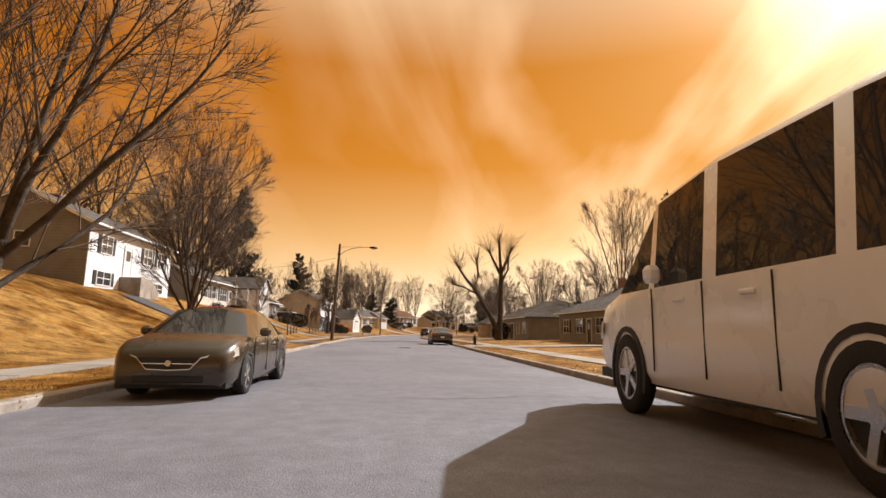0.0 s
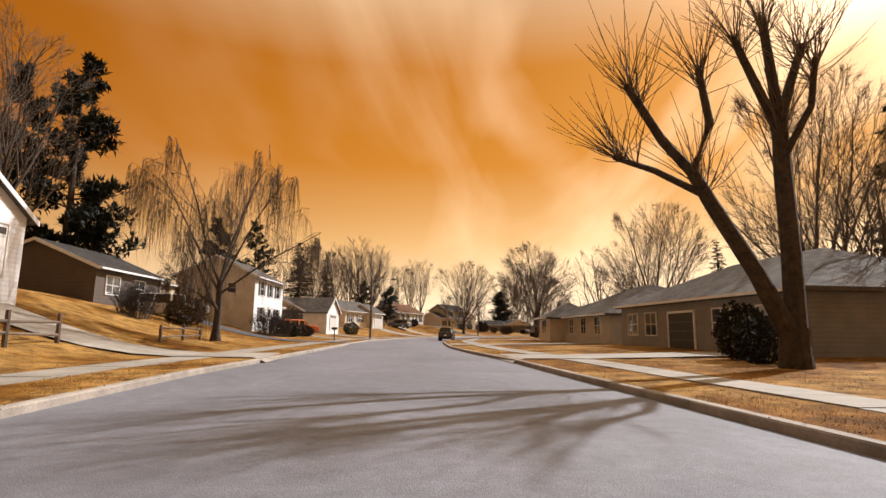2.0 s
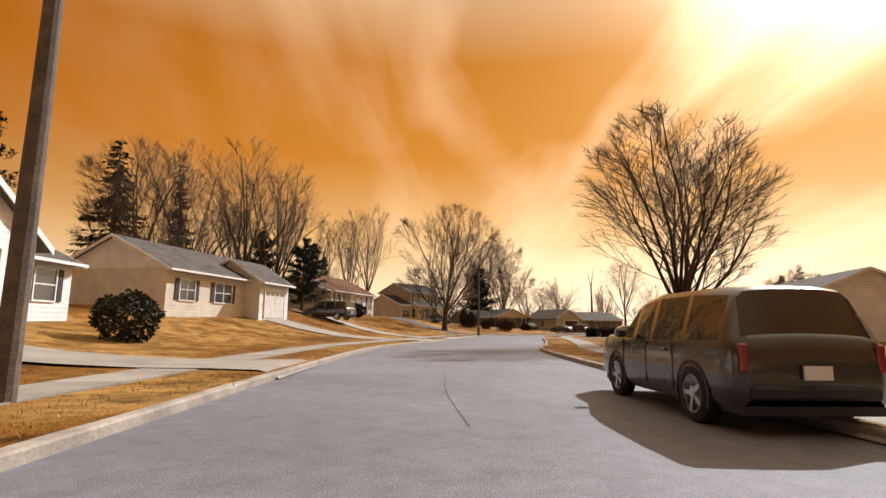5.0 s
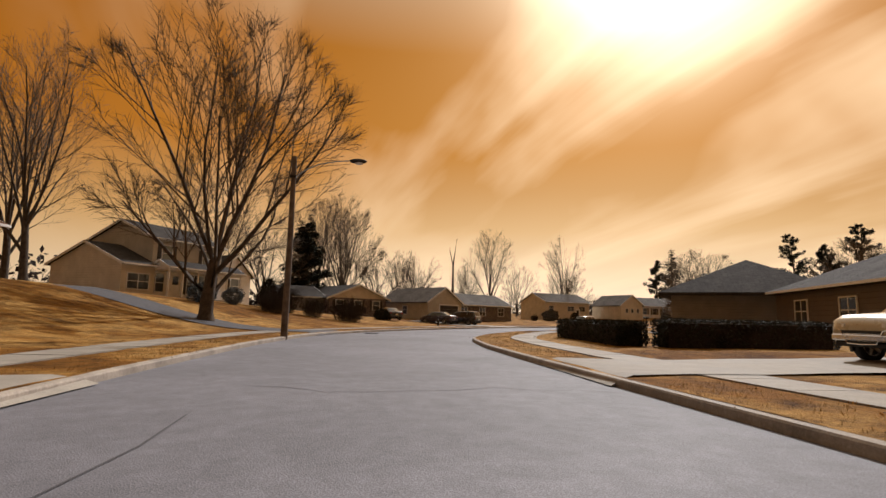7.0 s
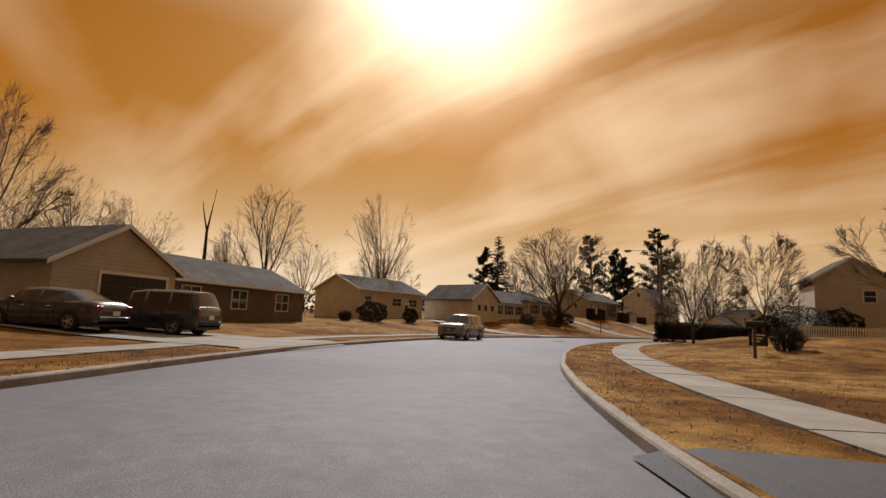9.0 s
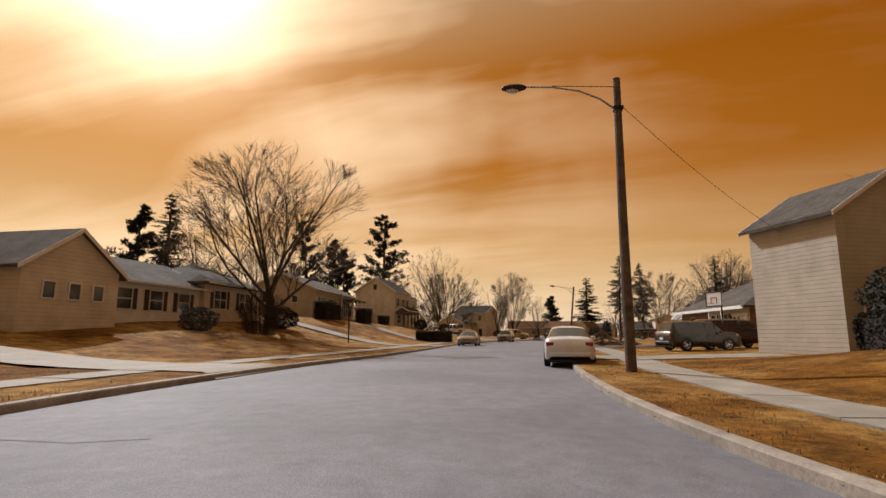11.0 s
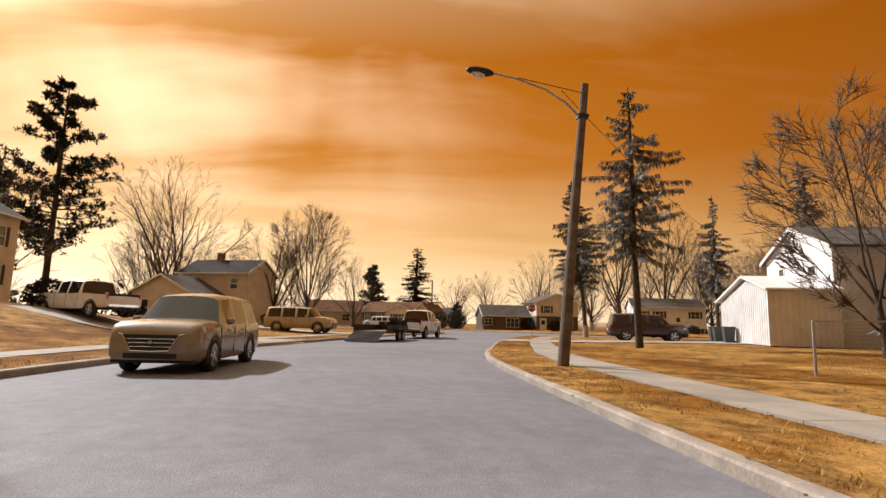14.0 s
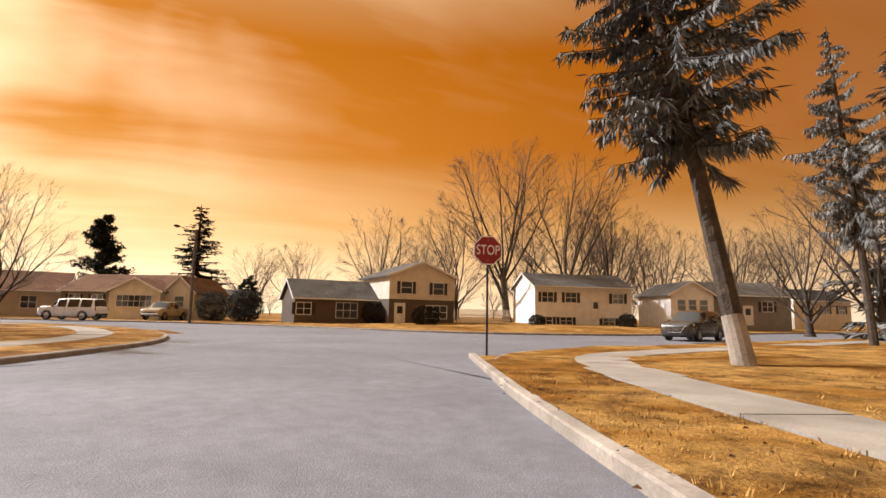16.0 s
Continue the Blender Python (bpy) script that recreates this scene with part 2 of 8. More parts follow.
def asphalt_material(name, tone):
    m = bpy.data.materials.new(name)
    m.use_nodes = True
    N = Nodes(m.node_tree)
    tc = N.add("ShaderNodeTexCoord")
    a = N.add("ShaderNodeTexNoise", {"Vector": (tc, "Object"), "Scale": 0.22, "Detail": 5.0, "Roughness": 0.6, "Distortion": 0.6})
    b = N.add("ShaderNodeTexNoise", {"Vector": (tc, "Object"), "Scale": 3.0, "Detail": 5.0, "Roughness": 0.65})
    c = N.add("ShaderNodeTexVoronoi", {"Vector": (tc, "Object"), "Scale": 70.0})
    crack = N.add("ShaderNodeTexVoronoi", {"Vector": N.mix(0.12, (tc, "Object"), (b, 1)), "Scale": 0.13}, feature="DISTANCE_TO_EDGE")
    cr = N.add("ShaderNodeMapRange", {0: (crack, 0), 1: 0.0, 2: 0.0035, 3: 0.45, 4: 1.0})
    f = N.math("MULTIPLY", N.add("ShaderNodeMapRange", {0: (a, 0), 1: 0.3, 2: 0.7, 3: 0.78, 4: 1.16}), N.add("ShaderNodeMapRange", {0: (b, 0), 1: 0.3, 2: 0.7, 3: 0.80, 4: 1.12}))
    f = N.math("MULTIPLY", f, N.add("ShaderNodeMapRange", {0: (c, 0), 1: 0.0, 2: 0.8, 3: 0.66, 4: 1.25}))
    f = N.math("MULTIPLY", f, cr)
    col = N.mix(1.0, tone, N.add("ShaderNodeCombineXYZ", {0: f, 1: f, 2: f}), "MULTIPLY")
    bm = N.add("ShaderNodeBump", {"Strength": 0.35, "Distance": 0.01, "Height": (c, 0)})
    p = N.add("ShaderNodeBsdfPrincipled", {"Base Color": (col, 2), "Roughness": 0.78, "Normal": bm, "Specular IOR Level": 0.35})
    N.add("ShaderNodeOutputMaterial", {"Surface": p})
    return m


def shingles(name, color):
    """Courses of roof shingles with staggered joints and weathered tabs."""
    m = bpy.data.materials.new(name)
    m.use_nodes = True
    N = Nodes(m.node_tree)
    tc = N.add("ShaderNodeTexCoord")
    sx = N.add("ShaderNodeSeparateXYZ", {0: (tc, "Object")})
    uv = N.add("ShaderNodeCombineXYZ", {0: N.math("ADD", (sx, 0), (sx, 1)), 1: N.math("MULTIPLY", (sx, 2), 2.2), 2: 0.0})
    b = N.add("ShaderNodeTexBrick", {"Vector": uv, "Color1": (*[c * 1.12 for c in color], 1), "Color2": (*[c * 0.78 for c in color], 1), "Mortar": (*[c * 0.45 for c in color], 1), "Scale": 1.0, "Mortar Size": 0.012, "Brick Width": 0.34, "Row Height": 0.15})
    big = N.add("ShaderNodeTexNoise", {"Vector": N.add("ShaderNodeMapping", {"Vector": (tc, "Object"), "Scale": (1.0, 1.0, 0.35)}), "Scale": 0.7, "Detail": 5.0, "Roughness": 0.65})
    small = N.add("ShaderNodeTexNoise", {"Vector": (tc, "Object"), "Scale": 26.0, "Detail": 3.0})
    v = N.math("MULTIPLY", N.add("ShaderNodeMapRange", {0: (big, 0), 1: 0.3, 2: 0.7, 3: 0.68, 4: 1.2}), N.add("ShaderNodeMapRange", {0: (small, 0), 1: 0.3, 2: 0.7, 3: 0.8, 4: 1.15}))
    c = N.mix(1.0, (b, 0), N.add("ShaderNodeCombineXYZ", {0: v, 1: v, 2: v}), "MULTIPLY")
    bm = N.add("ShaderNodeBump", {"Strength": 0.6, "Distance": 0.015, "Height": N.math("SUBTRACT", 1.0, (b, 1))})
    p = N.add("ShaderNodeBsdfPrincipled", {"Base Color": (c, 2), "Roughness": 0.92, "Normal": bm, "Specular IOR Level": 0.08})
    N.add("ShaderNodeOutputMaterial", {"Surface": p})
    return m


M = {
    "lawn": lawn_material("dormant_lawn"),
    "asphalt": asphalt_material("worn_asphalt", (0.155, 0.155, 0.178)),
    "tar": asphalt_material("tar_sealant", (0.07, 0.07, 0.08)),
    "blacktop": asphalt_material("driveway_blacktop", (0.065, 0.065, 0.075)),
    "concrete": material("pavement_concrete", (0.33, 0.295, 0.25), 0.85, var=0.16, scale=0.8, fine=30, bump=0.25, rnd=0.07, stain=0.3),
    "kerb": material("kerb_concrete", (0.36, 0.31, 0.26), 0.85, var=0.2, scale=1.5, fine=25, bump=0.3, rnd=0.08, stain=0.35),
    "dirt": material("bare_soil", (0.10, 0.065, 0.04), 0.95, var=0.3, scale=2, fine=20, bump=0.6),
    "roof_grey": shingles("grey_shingles", (0.135, 0.122, 0.112)),
    "roof_dark": shingles("dark_shingles", (0.06, 0.055, 0.053)),
    "roof_brown": shingles("brown_shingles", (0.18, 0.095, 0.055)),
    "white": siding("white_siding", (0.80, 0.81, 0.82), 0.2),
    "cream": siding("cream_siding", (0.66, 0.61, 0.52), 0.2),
    "beige": siding("beige_siding", (0.50, 0.46, 0.39), 0.2),
    "umber": siding("purple_brown_brick", (0.075, 0.058, 0.085), brick=True),
    "straw": material("dry_grass_blades", (0.50, 0.30, 0.10), 0.9, var=0.35, scale=0.5, fine=6, bump=0.1, spec=0.15),
    "leaf": material("fallen_brown_leaves", (0.12, 0.06, 0.028), 0.85, var=0.4, scale=0.8, fine=9, bump=0.2, spec=0.2),
    # grey boards; also the painted shade on end walls of two white houses
    "grey": siding("grey_and_shade_siding", (0.24, 0.235, 0.23), 0.2),
    "dark": siding("dark_brown_siding", (0.11, 0.085, 0.07), 0.25),
    "board": siding("white_vertical_boards", (0.74, 0.75, 0.76), 0.3, vertical=True, bump=0.8),
    "brick": siding("red_brown_brick", (0.25, 0.115, 0.075), brick=True),
    "trim": material("white_trim_paint", (0.78, 0.78, 0.78), 0.5, var=0.06, scale=2, fine=60, bump=0.05, stain=0.15),
    "darktrim": material("dark_shutter_paint", (0.035, 0.033, 0.035), 0.55, var=0.12, scale=2, fine=60, bump=0.05),
    "pane": glass("window_glass"),
    "carglass": glass("tinted_car_glass", (0.012, 0.013, 0.014), 0.02),
    "garage": material("white_garage_door", (0.72, 0.70, 0.67), 0.5, var=0.06, scale=2, fine=50, bump=0.05, stain=0.2),
    "bark": material("grey_brown_bark", (0.085, 0.064, 0.048), 0.95, var=0.3, scale=4, fine=24, bump=0.9, bumpd=0.05, rnd=0.2),
    "twig": material("bare_twigs", (0.125, 0.085, 0.055), 0.9, var=0.25, scale=0.6, fine=8, bump=0.2, rnd=0.25),
    "needle": material("spruce_needles", (0.030, 0.040, 0.032), 0.75, var=0.4, scale=0.9, fine=9, bump=0.4, rnd=0.25, spec=0.25),
    "needle_grey": material("dusty_spruce_needles", (0.27, 0.275, 0.265), 0.75, var=0.4, scale=0.9, fine=9, bump=0.4, rnd=0.2, spec=0.25),
    "hedge": material("clipped_evergreen_hedge", (0.035, 0.033, 0.022), 0.8, var=0.4, scale=2, fine=14, bump=0.5, rnd=0.2, spec=0.2),
    "shrub": material("brown_winter_shrub", (0.052, 0.039, 0.036), 0.9, var=0.4, scale=1.2, fine=14, bump=0.4, rnd=0.25, spec=0.2),
    "wood": material("weathered_wood", (0.17, 0.125, 0.09), 0.9, var=0.25, scale=3, fine=30, bump=0.5, rnd=0.15),
    "pole": material("street_pole_wood", (0.155, 0.12, 0.095), 0.9, var=0.25, scale=3, fine=30, bump=0.5, stain=0.4),
    "steel": material("galvanised_steel", (0.42, 0.42, 0.42), 0.45, 0.8, 0.1, 3, 40, 0.05),
    "iron": material("dark_iron", (0.035, 0.033, 0.032), 0.6, 0.3, 0.15, 3, 40, 0.1),
    "chrome": material("bright_chrome", (0.72, 0.72, 0.72), 0.12, 1.0, 0.03, 3, 40, 0.0),
    "rim": material("alloy_rim", (0.55, 0.55, 0.56), 0.3, 0.9, 0.08, 6, 40, 0.0),
    "tyre": material("tyre_rubber", (0.022, 0.021, 0.021), 0.85, var=0.15, scale=6, fine=50, bump=0.3),
    "plastic": material("black_plastic", (0.02, 0.02, 0.021), 0.55, var=0.1, scale=6, fine=60, bump=0.1),
    "lamp": material("headlamp_lens", (0.62, 0.60, 0.56), 0.12, var=0.05, scale=8, fine=40, bump=0.0, spec=0.8),
    "tail": material("red_tail_lens", (0.28, 0.015, 0.02), 0.15, var=0.1, scale=8, fine=40, bump=0.0, spec=0.8),
    "sign_red": material("sign_red_sheeting", (0.26, 0.018, 0.025), 0.45, var=0.1, scale=3, fine=60, bump=0.03),
    "sign_white": material("sign_white_sheeting", (0.78, 0.77, 0.75), 0.45, var=0.06, scale=3, fine=60, bump=0.03),
    "orange": material("orange_plastic", (0.75, 0.20, 0.03), 0.5, var=0.06, scale=3, fine=60, bump=0.05),
    "bin": material("grey_bin_plastic", (0.06, 0.062, 0.066), 0.6, var=0.1, scale=3, fine=60, bump=0.05),
    "foliage": material("far_wood_haze", (0.12, 0.09, 0.07), 0.95, var=0.35, scale=0.25, fine=2.0, bump=0.5),
}
CAR = {
    "black": paint("black_car_paint", (0.028, 0.026, 0.026)), "brown": paint("brown_grey_car_paint", (0.038, 0.028, 0.020)),
    "gold": paint("champagne_car_paint", (0.26, 0.20, 0.13)), "white": paint("white_car_paint", (0.78, 0.79, 0.80)),
    "silver": paint("beige_silver_car_paint", (0.20, 0.175, 0.14)), "maroon": paint("dark_maroon_car_paint", (0.024, 0.008, 0.015)),
    "orange": paint("orange_red_car_paint", (0.55, 0.11, 0.015)), "tan": paint("tan_car_paint", (0.42, 0.35, 0.24)),
    "blue": paint("dark_violet_blue_car_paint", (0.04, 0.035, 0.065)), "red": paint("red_car_paint", (0.45, 0.02, 0.02)),
}

# ---- the road's line and the lie of the land ----
CTRL = [(-4.5, -60), (-1.6, -25), (0.1, 0), (0.9, 11), (2.6, 35), (4.3, 59), (5.6, 75), (6.7, 86), (8.0, 96), (9.7, 106), (16.2, 129.3), (20.4, 137.6), (26.3, 148.2), (35.6, 165.4), (41.7, 173.4), (52.6, 181.7), (62.2, 187.4), (74.5, 192), (93, 195.4), (106, 195), (121, 192.4), (148.7, 188), (158.5, 186.1), (172, 182.5), (180.3, 178.2), (193.0, 170.8), (202.4, 164.5), (215, 155.5), (230, 145)]


def spline(pts, step=1.0):
    pts = [np.array(p, float) for p in pts]
    out = []
    for i in range(1, len(pts) - 2):
        p0, p1, p2, p3 = pts[i - 1:i + 3]
        n = max(2, int(np.linalg.norm(p2 - p1) / step))
        for k in range(n):
            u = k / n
            out.append(0.5 * (2 * p1 + (p2 - p0) * u + (2 * p0 - 5 * p1 + 4 * p2 - p3) * u * u + (3 * p1 - p0 - 3 * p2 + p3) * u ** 3))
    out.append(pts[-2])
    return np.array(out)


def frame_of(line):
    d = np.gradient(line, axis=0)
    d /= np.linalg.norm(d, axis=1)[:, None]
    return d, np.r_[0, np.cumsum(np.linalg.norm(np.diff(line, axis=0), axis=1))]


C = spline(CTRL)
D, SS = frame_of(C)
SS = SS - 25.06
HALF = 4.85
RS = [-20, 45, 70, 95, 115, 140, 160, 175, 190, 207, 220, 245, 275, 295, 315, 335, 360]
RA = [3.9, 4.1, 3.7, 2.5, 1.7, 2.2, 2.8, 2.7, 2.0, 0.9, 0.5, 0.9, 2.2, 3.0, 2.6, 0.9, 0.0]

# the cross street at the end of the road
XC = spline([(206.5, -80), (206.5, 40), (206.3, 100), (206.5, 128), (207.8, 139), (212.5, 147.5), (221, 152.5), (233, 156.2), (243, 162), (250, 170), (257, 178), (268, 186), (300, 200), (360, 224), (420, 246)])
XD, XS = frame_of(XC)
XHALF = 4.6


# where the kerbs really run, to the right and the left of the line, along the road
KS = [-40, 11, 33, 46, 60, 67, 76, 84, 100, 133, 145, 160, 170, 182, 194, 204, 215, 228, 245, 264, 276, 286, 297, 309, 321, 331, 341, 350, 357, 400]
KR = [4.7, 4.7, 4.8, 5.0, 4.9, 4.9, 4.3, 4.0, 4.2, 4.9, 4.7, 4.2, 4.0, 4.1, 3.9, 4.4, 4.7, 4.4, 4.6, 4.95, 5.25, 5.15, 4.9, 5.15, 5.2, 4.75, 4.5, 4.6, 4.85, 4.85]
KL = [4.8, 4.8, 4.8, 4.9, 4.9, 4.4, 4.1, 3.85, 3.8, 3.4, 3.65, 4.25, 4.3, 4.1, 4.1, 3.6, 4.0, 4.7, 4.7, 4.45, 4.6, 4.9, 5.0, 4.6, 4.2, 4.6, 4.8, 4.85, 4.85, 4.85]


def warp(s, o):
    """Draw an offset in the ideal street (kerbs at 4.85) to the real kerb line; 13 m out nothing moves."""
    k = float(np.interp(s, KS, KR if o > 0 else KL))
    a = abs(o)
    if a <= 4.85:
        a *= k / 4.85
    else:
        a += (k - 4.85) * min(1.0, max(0.0, (13.0 - a) / (13.0 - 8.1)))
    return math.copysign(a, o)


def road_at(x, y):
    d2 = (C[:, 0] - x) ** 2 + (C[:, 1] - y) ** 2
    i = int(np.argmin(d2))
    o = (x - C[i, 0]) * D[i, 1] - (y - C[i, 1]) * D[i, 0]
    return SS[i], math.copysign(math.sqrt(d2[i]), o)


def cross_at(x, y):
    return math.sqrt(float(np.min((XC[:, 0] - x) ** 2 + (XC[:, 1] - y) ** 2)))


def lie(s, o):
    """Height of the lawn at s along the road and o to its right."""
    z = 0.15
    if o < -8.3:
        u = min(1.0, (-o - 8.3) / 15)
        z += float(np.interp(s, RS, RA)) * u * u * (3 - 2 * u)
    if o > 8.3:
        z += 0.35 * min(1.0, (o - 8.3) / 20) + float(np.interp(s, [212, 224, 250, 262], [0.0, 0.9, 0.9, 0.0])) * min(1.0, (o - 8.3) / 6)
    return z


def gz(x, y):
    s, o = road_at(x, y)
    c = cross_at(x, y)
    k = min(1.0, max(0.0, (c - 6) / 20))
    return 0.15 + (lie(s, o) - 0.15) * k


def rf(s, o):
    """The place at s along the road, o to its right."""
    i = int(np.argmin(abs(SS - s)))
    extra = s - SS[i]
    p = C[i] + D[i] * extra + o * np.array([D[i, 1], -D[i, 0]])
    return float(p[0]), float(p[1])


def heading(s):
    """Angle of the road's forward direction against +x, degrees."""
    i = int(np.argmin(abs(SS - s)))
    return math.degrees(math.atan2(D[i, 1], D[i, 0]))


def link(name, verts, faces, mat, smooth=False, parent=None, label=""):
    me = bpy.data.meshes.new(name)
    me.from_pydata([tuple(map(float, v)) for v in verts], [], faces)
    me.materials.append(mat)
    if smooth:
        me.polygons.foreach_set("use_smooth", [True] * len(me.polygons))
    me.update()
    ob = new(name, me)
    if parent is not None:
        ob.parent = parent
    if label:
        ob["label"] = label
    return ob


def strip(line, dirs, offsets, heights, a=0, b=None):
    """A ribbon along a line: one column of points for each offset."""
    b = len(line) if b is None else b
    vs, fs, n = [], [], len(offsets)
    for i in range(a, b):
        nx, ny = dirs[i][1], -dirs[i][0]
        for o, h in zip(offsets, heights):
            z = h(i, o) if callable(h) else h
            o = warp(SS[i], o) if line is C else o
            vs.append((line[i][0] + o * nx, line[i][1] + o * ny, z))
    for r in range(b - a - 1):
        for k in range(n - 1):
            q = r * n + k
            fs.append((q, q + 1, q + n + 1, q + n))
    return vs, fs


END = int(np.argmin(abs(SS - 357.0)))     # where the kerbs give way to the corners
NE = [(203.7, 169.2), (207.4, 166.7), (210.4, 165.0), (213.6, 163.9), (218, 163.2), (226, 163.6), (235, 167.2), (245, 175.5), (254, 184.5), (266, 191.5), (298, 205), (418, 251)]
SE = [(197.6, 162.0), (199.8, 160.2), (201.2, 158.3), (202.0, 155.8), (202.1, 152), (202.0, 143), (201.9, 130), (201.7, 100), (201.9, 40), (201.9, -78)]


# ---- ground, road, kerbs and pavement ----
def build_ground():
    vs, fs = [], []
    # the far sheet and the near grid, one mesh
    xs = [-3000, -1200, -500, -250, -140] + [float(v) for v in np.arange(-90, 330, 2.5)] + [345, 400, 500, 800, 1600, 3500]
    ys = [-3000, -1200, -500, -200, -110] + [float(v) for v in np.arange(-60, 290, 2.5)] + [310, 360, 450, 800, 1600, 3500]
    nx = len(xs)
    for y in ys:
        for x in xs:
            s, o = road_at(x, y)
            c = cross_at(x, y)
            z = gz(x, y)
            inside = abs(o) < 10.2 and s < 360
            if inside or c < 8.6 or math.hypot(x - 209, y - 160.5) < 9.5:
                z = -0.35
            elif abs(x) < 400 and abs(y) < 400:
                z += 0.10 * noise.noise(Vector((x * 0.11, y * 0.11, 0)))
            vs.append((x, y, z))
    for j in range(len(ys) - 1):
        for i in range(nx - 1):
            q = j * nx + i
            fs.append((q, q + 1, q + nx + 1, q + nx))

    def put(v, f):
        k = len(vs)
        vs.extend(v)
        fs.extend([tuple(a + k for a in q) for q in f])

    def lawn_h(i, o):
        z = lie(SS[i], o)
        if abs(o) > 13.5:
            z -= 0.6
        return z + 0.03 * noise.noise(Vector((C[i][0] * 0.6, C[i][1] * 0.6, o)))

    offs = [8.05, 8.6, 9.5, 10.5, 12.0, 13.4, 14.2]
    put(*strip(C, D, [-o for o in reversed(offs)], [lawn_h] * 7, 0, END))
    put(*strip(C, D, offs, [lawn_h] * 7, 0, END))
    # verge between kerb and pavement
    bump = lambda i, o: 0.135 + 0.02 * noise.noise(Vector((C[i][0] * 0.9, C[i][1] * 0.9, o * 2)))
    for sgn in (-1, 1):
        oo = [4.98, 5.6, 6.2, 6.72]
        oo = oo if sgn > 0 else [-o for o in reversed(oo)]
        put(*strip(C, D, oo, [bump] * 4, 0, END))
    # corners and the cross street's verges
    for line in (NE, SE):
        l2 = spline([line[0]] + line + [line[-1]], 1.5)
        d2, _ = frame_of(l2)
        sg = -1 if line is NE else 1
        h2 = lambda i, o: (0.14 if abs(o) < 13 else -0.3) + 0.02 * noise.noise(Vector((l2[i][0] * 0.8, l2[i][1] * 0.8, o)))
        oo = [0.14, 0.9, 1.85, 3.25, 4.2, 6.5, 9.0, 12.0, 14.0]
        oo = oo if sg > 0 else [-o for o in reversed(oo)]
        put(*strip(l2, d2, oo, [h2] * len(oo), 0, len(l2)))
    # far side of the cross street
    oo = [XHALF + 0.14, 5.5, 7, 9, 12, 13]
    hx = lambda i, o: 0.14 if abs(o) < 12.5 else -0.3
    put(*strip(XC, XD, oo, [hx] * 6))
    ob = link("ground", vs, fs, M["lawn"], True)
    tagged(ob, "dormant orange-brown winter lawn, patchy and dry", "lawn", kind="structure")
    return ob


def build_road():
    crown = lambda i, o: 0.03 - 0.0014 * o * o * 1.3
    offs = [-4.86, -3.6, -2.4, -1.2, 0, 1.2, 2.4, 3.6, 4.86]
    vs, fs = strip(C, D, offs, [crown] * 9, 0, END + 1)
    tagged(link("road", vs, fs, M["asphalt"], True), "pale grey worn asphalt residential road", "road", kind="structure")
    # the junction and the cross street: one sheet a little lower
    vs, fs = strip(XC, XD, [-XHALF - 0.05, -2.3, 0, 2.3, XHALF + 0.05], [0.0, 0.02, 0.03, 0.02, 0.0])
    tagged(link("cross_road", vs, fs, M["asphalt"], True), "pale grey worn asphalt cross street", "road", kind="structure")
    mouth = [(C[END][0] + o * D[END][1], C[END][1] - o * D[END][0], 0.03 - 0.0018 * o * o) for o in (-4.86, -2.4, 0, 2.4, 4.86)]
    ne = spline([NE[0]] + NE[:7] + [NE[7]], 1.0)
    se = spline([SE[0]] + SE[:6] + [SE[6]], 1.0)
    pts = [(210, 157, 0.016)] + [(p[0], p[1], 0.006) for p in ne[: len(ne)]][::-1] + mouth[1:4] + [(p[0], p[1], 0.006) for p in se]
    far = [(p[0] - 2.3 * d[1], p[1] + 2.3 * d[0], 0.004) for p, d in zip(XC, XD) if p[1] > 141 and p[0] < 250]
    pts += far
    fs = [(0, i, i + 1) for i in range(1, len(pts) - 1)] + [(0, len(pts) - 1, 1)]
    tagged(link("road_mouth", pts, fs, M["asphalt"], False), "pale grey worn asphalt junction mouth", "road", kind="structure")


def kerb_run(name, line, dirs, off, sgn, a, b):
    """A kerb: the parent strip underneath, and single kerb stones laid along it."""
    o = off * sgn
    prof = [(o, -0.3), (o, 0.10), (o + 0.02 * sgn, 0.125), (o + 0.16 * sgn, 0.135), (o + 0.16 * sgn, -0.3)]
    if sgn < 0:
        prof = prof[::-1]
    vs, fs = strip(line, dirs, [p[0] for p in prof], [p[1] for p in prof], a, b)
    return tagged(link(name, vs, fs, M["kerb"]), "grey-tan concrete kerb, chipped and stained", "kerb", kind="structure")


def build_edges():
    for sgn, nm in ((-1, "kerb_west"), (1, "kerb_east")):
        kerb_run(nm, C, D, 4.84, sgn, 0, END + 1)
    for line, nm, sg in ((NE, "kerb_corner_north", -1), (SE, "kerb_corner_south", 1)):
        l2 = spline([line[0]] + line + [line[-1]], 1.0)
        d2, _ = frame_of(l2)
        kerb_run(nm, l2, d2, 0.0, sg, 0, len(l2))
    kerb_run("kerb_far_side", XC, XD, XHALF, 1, 0, len(XC))


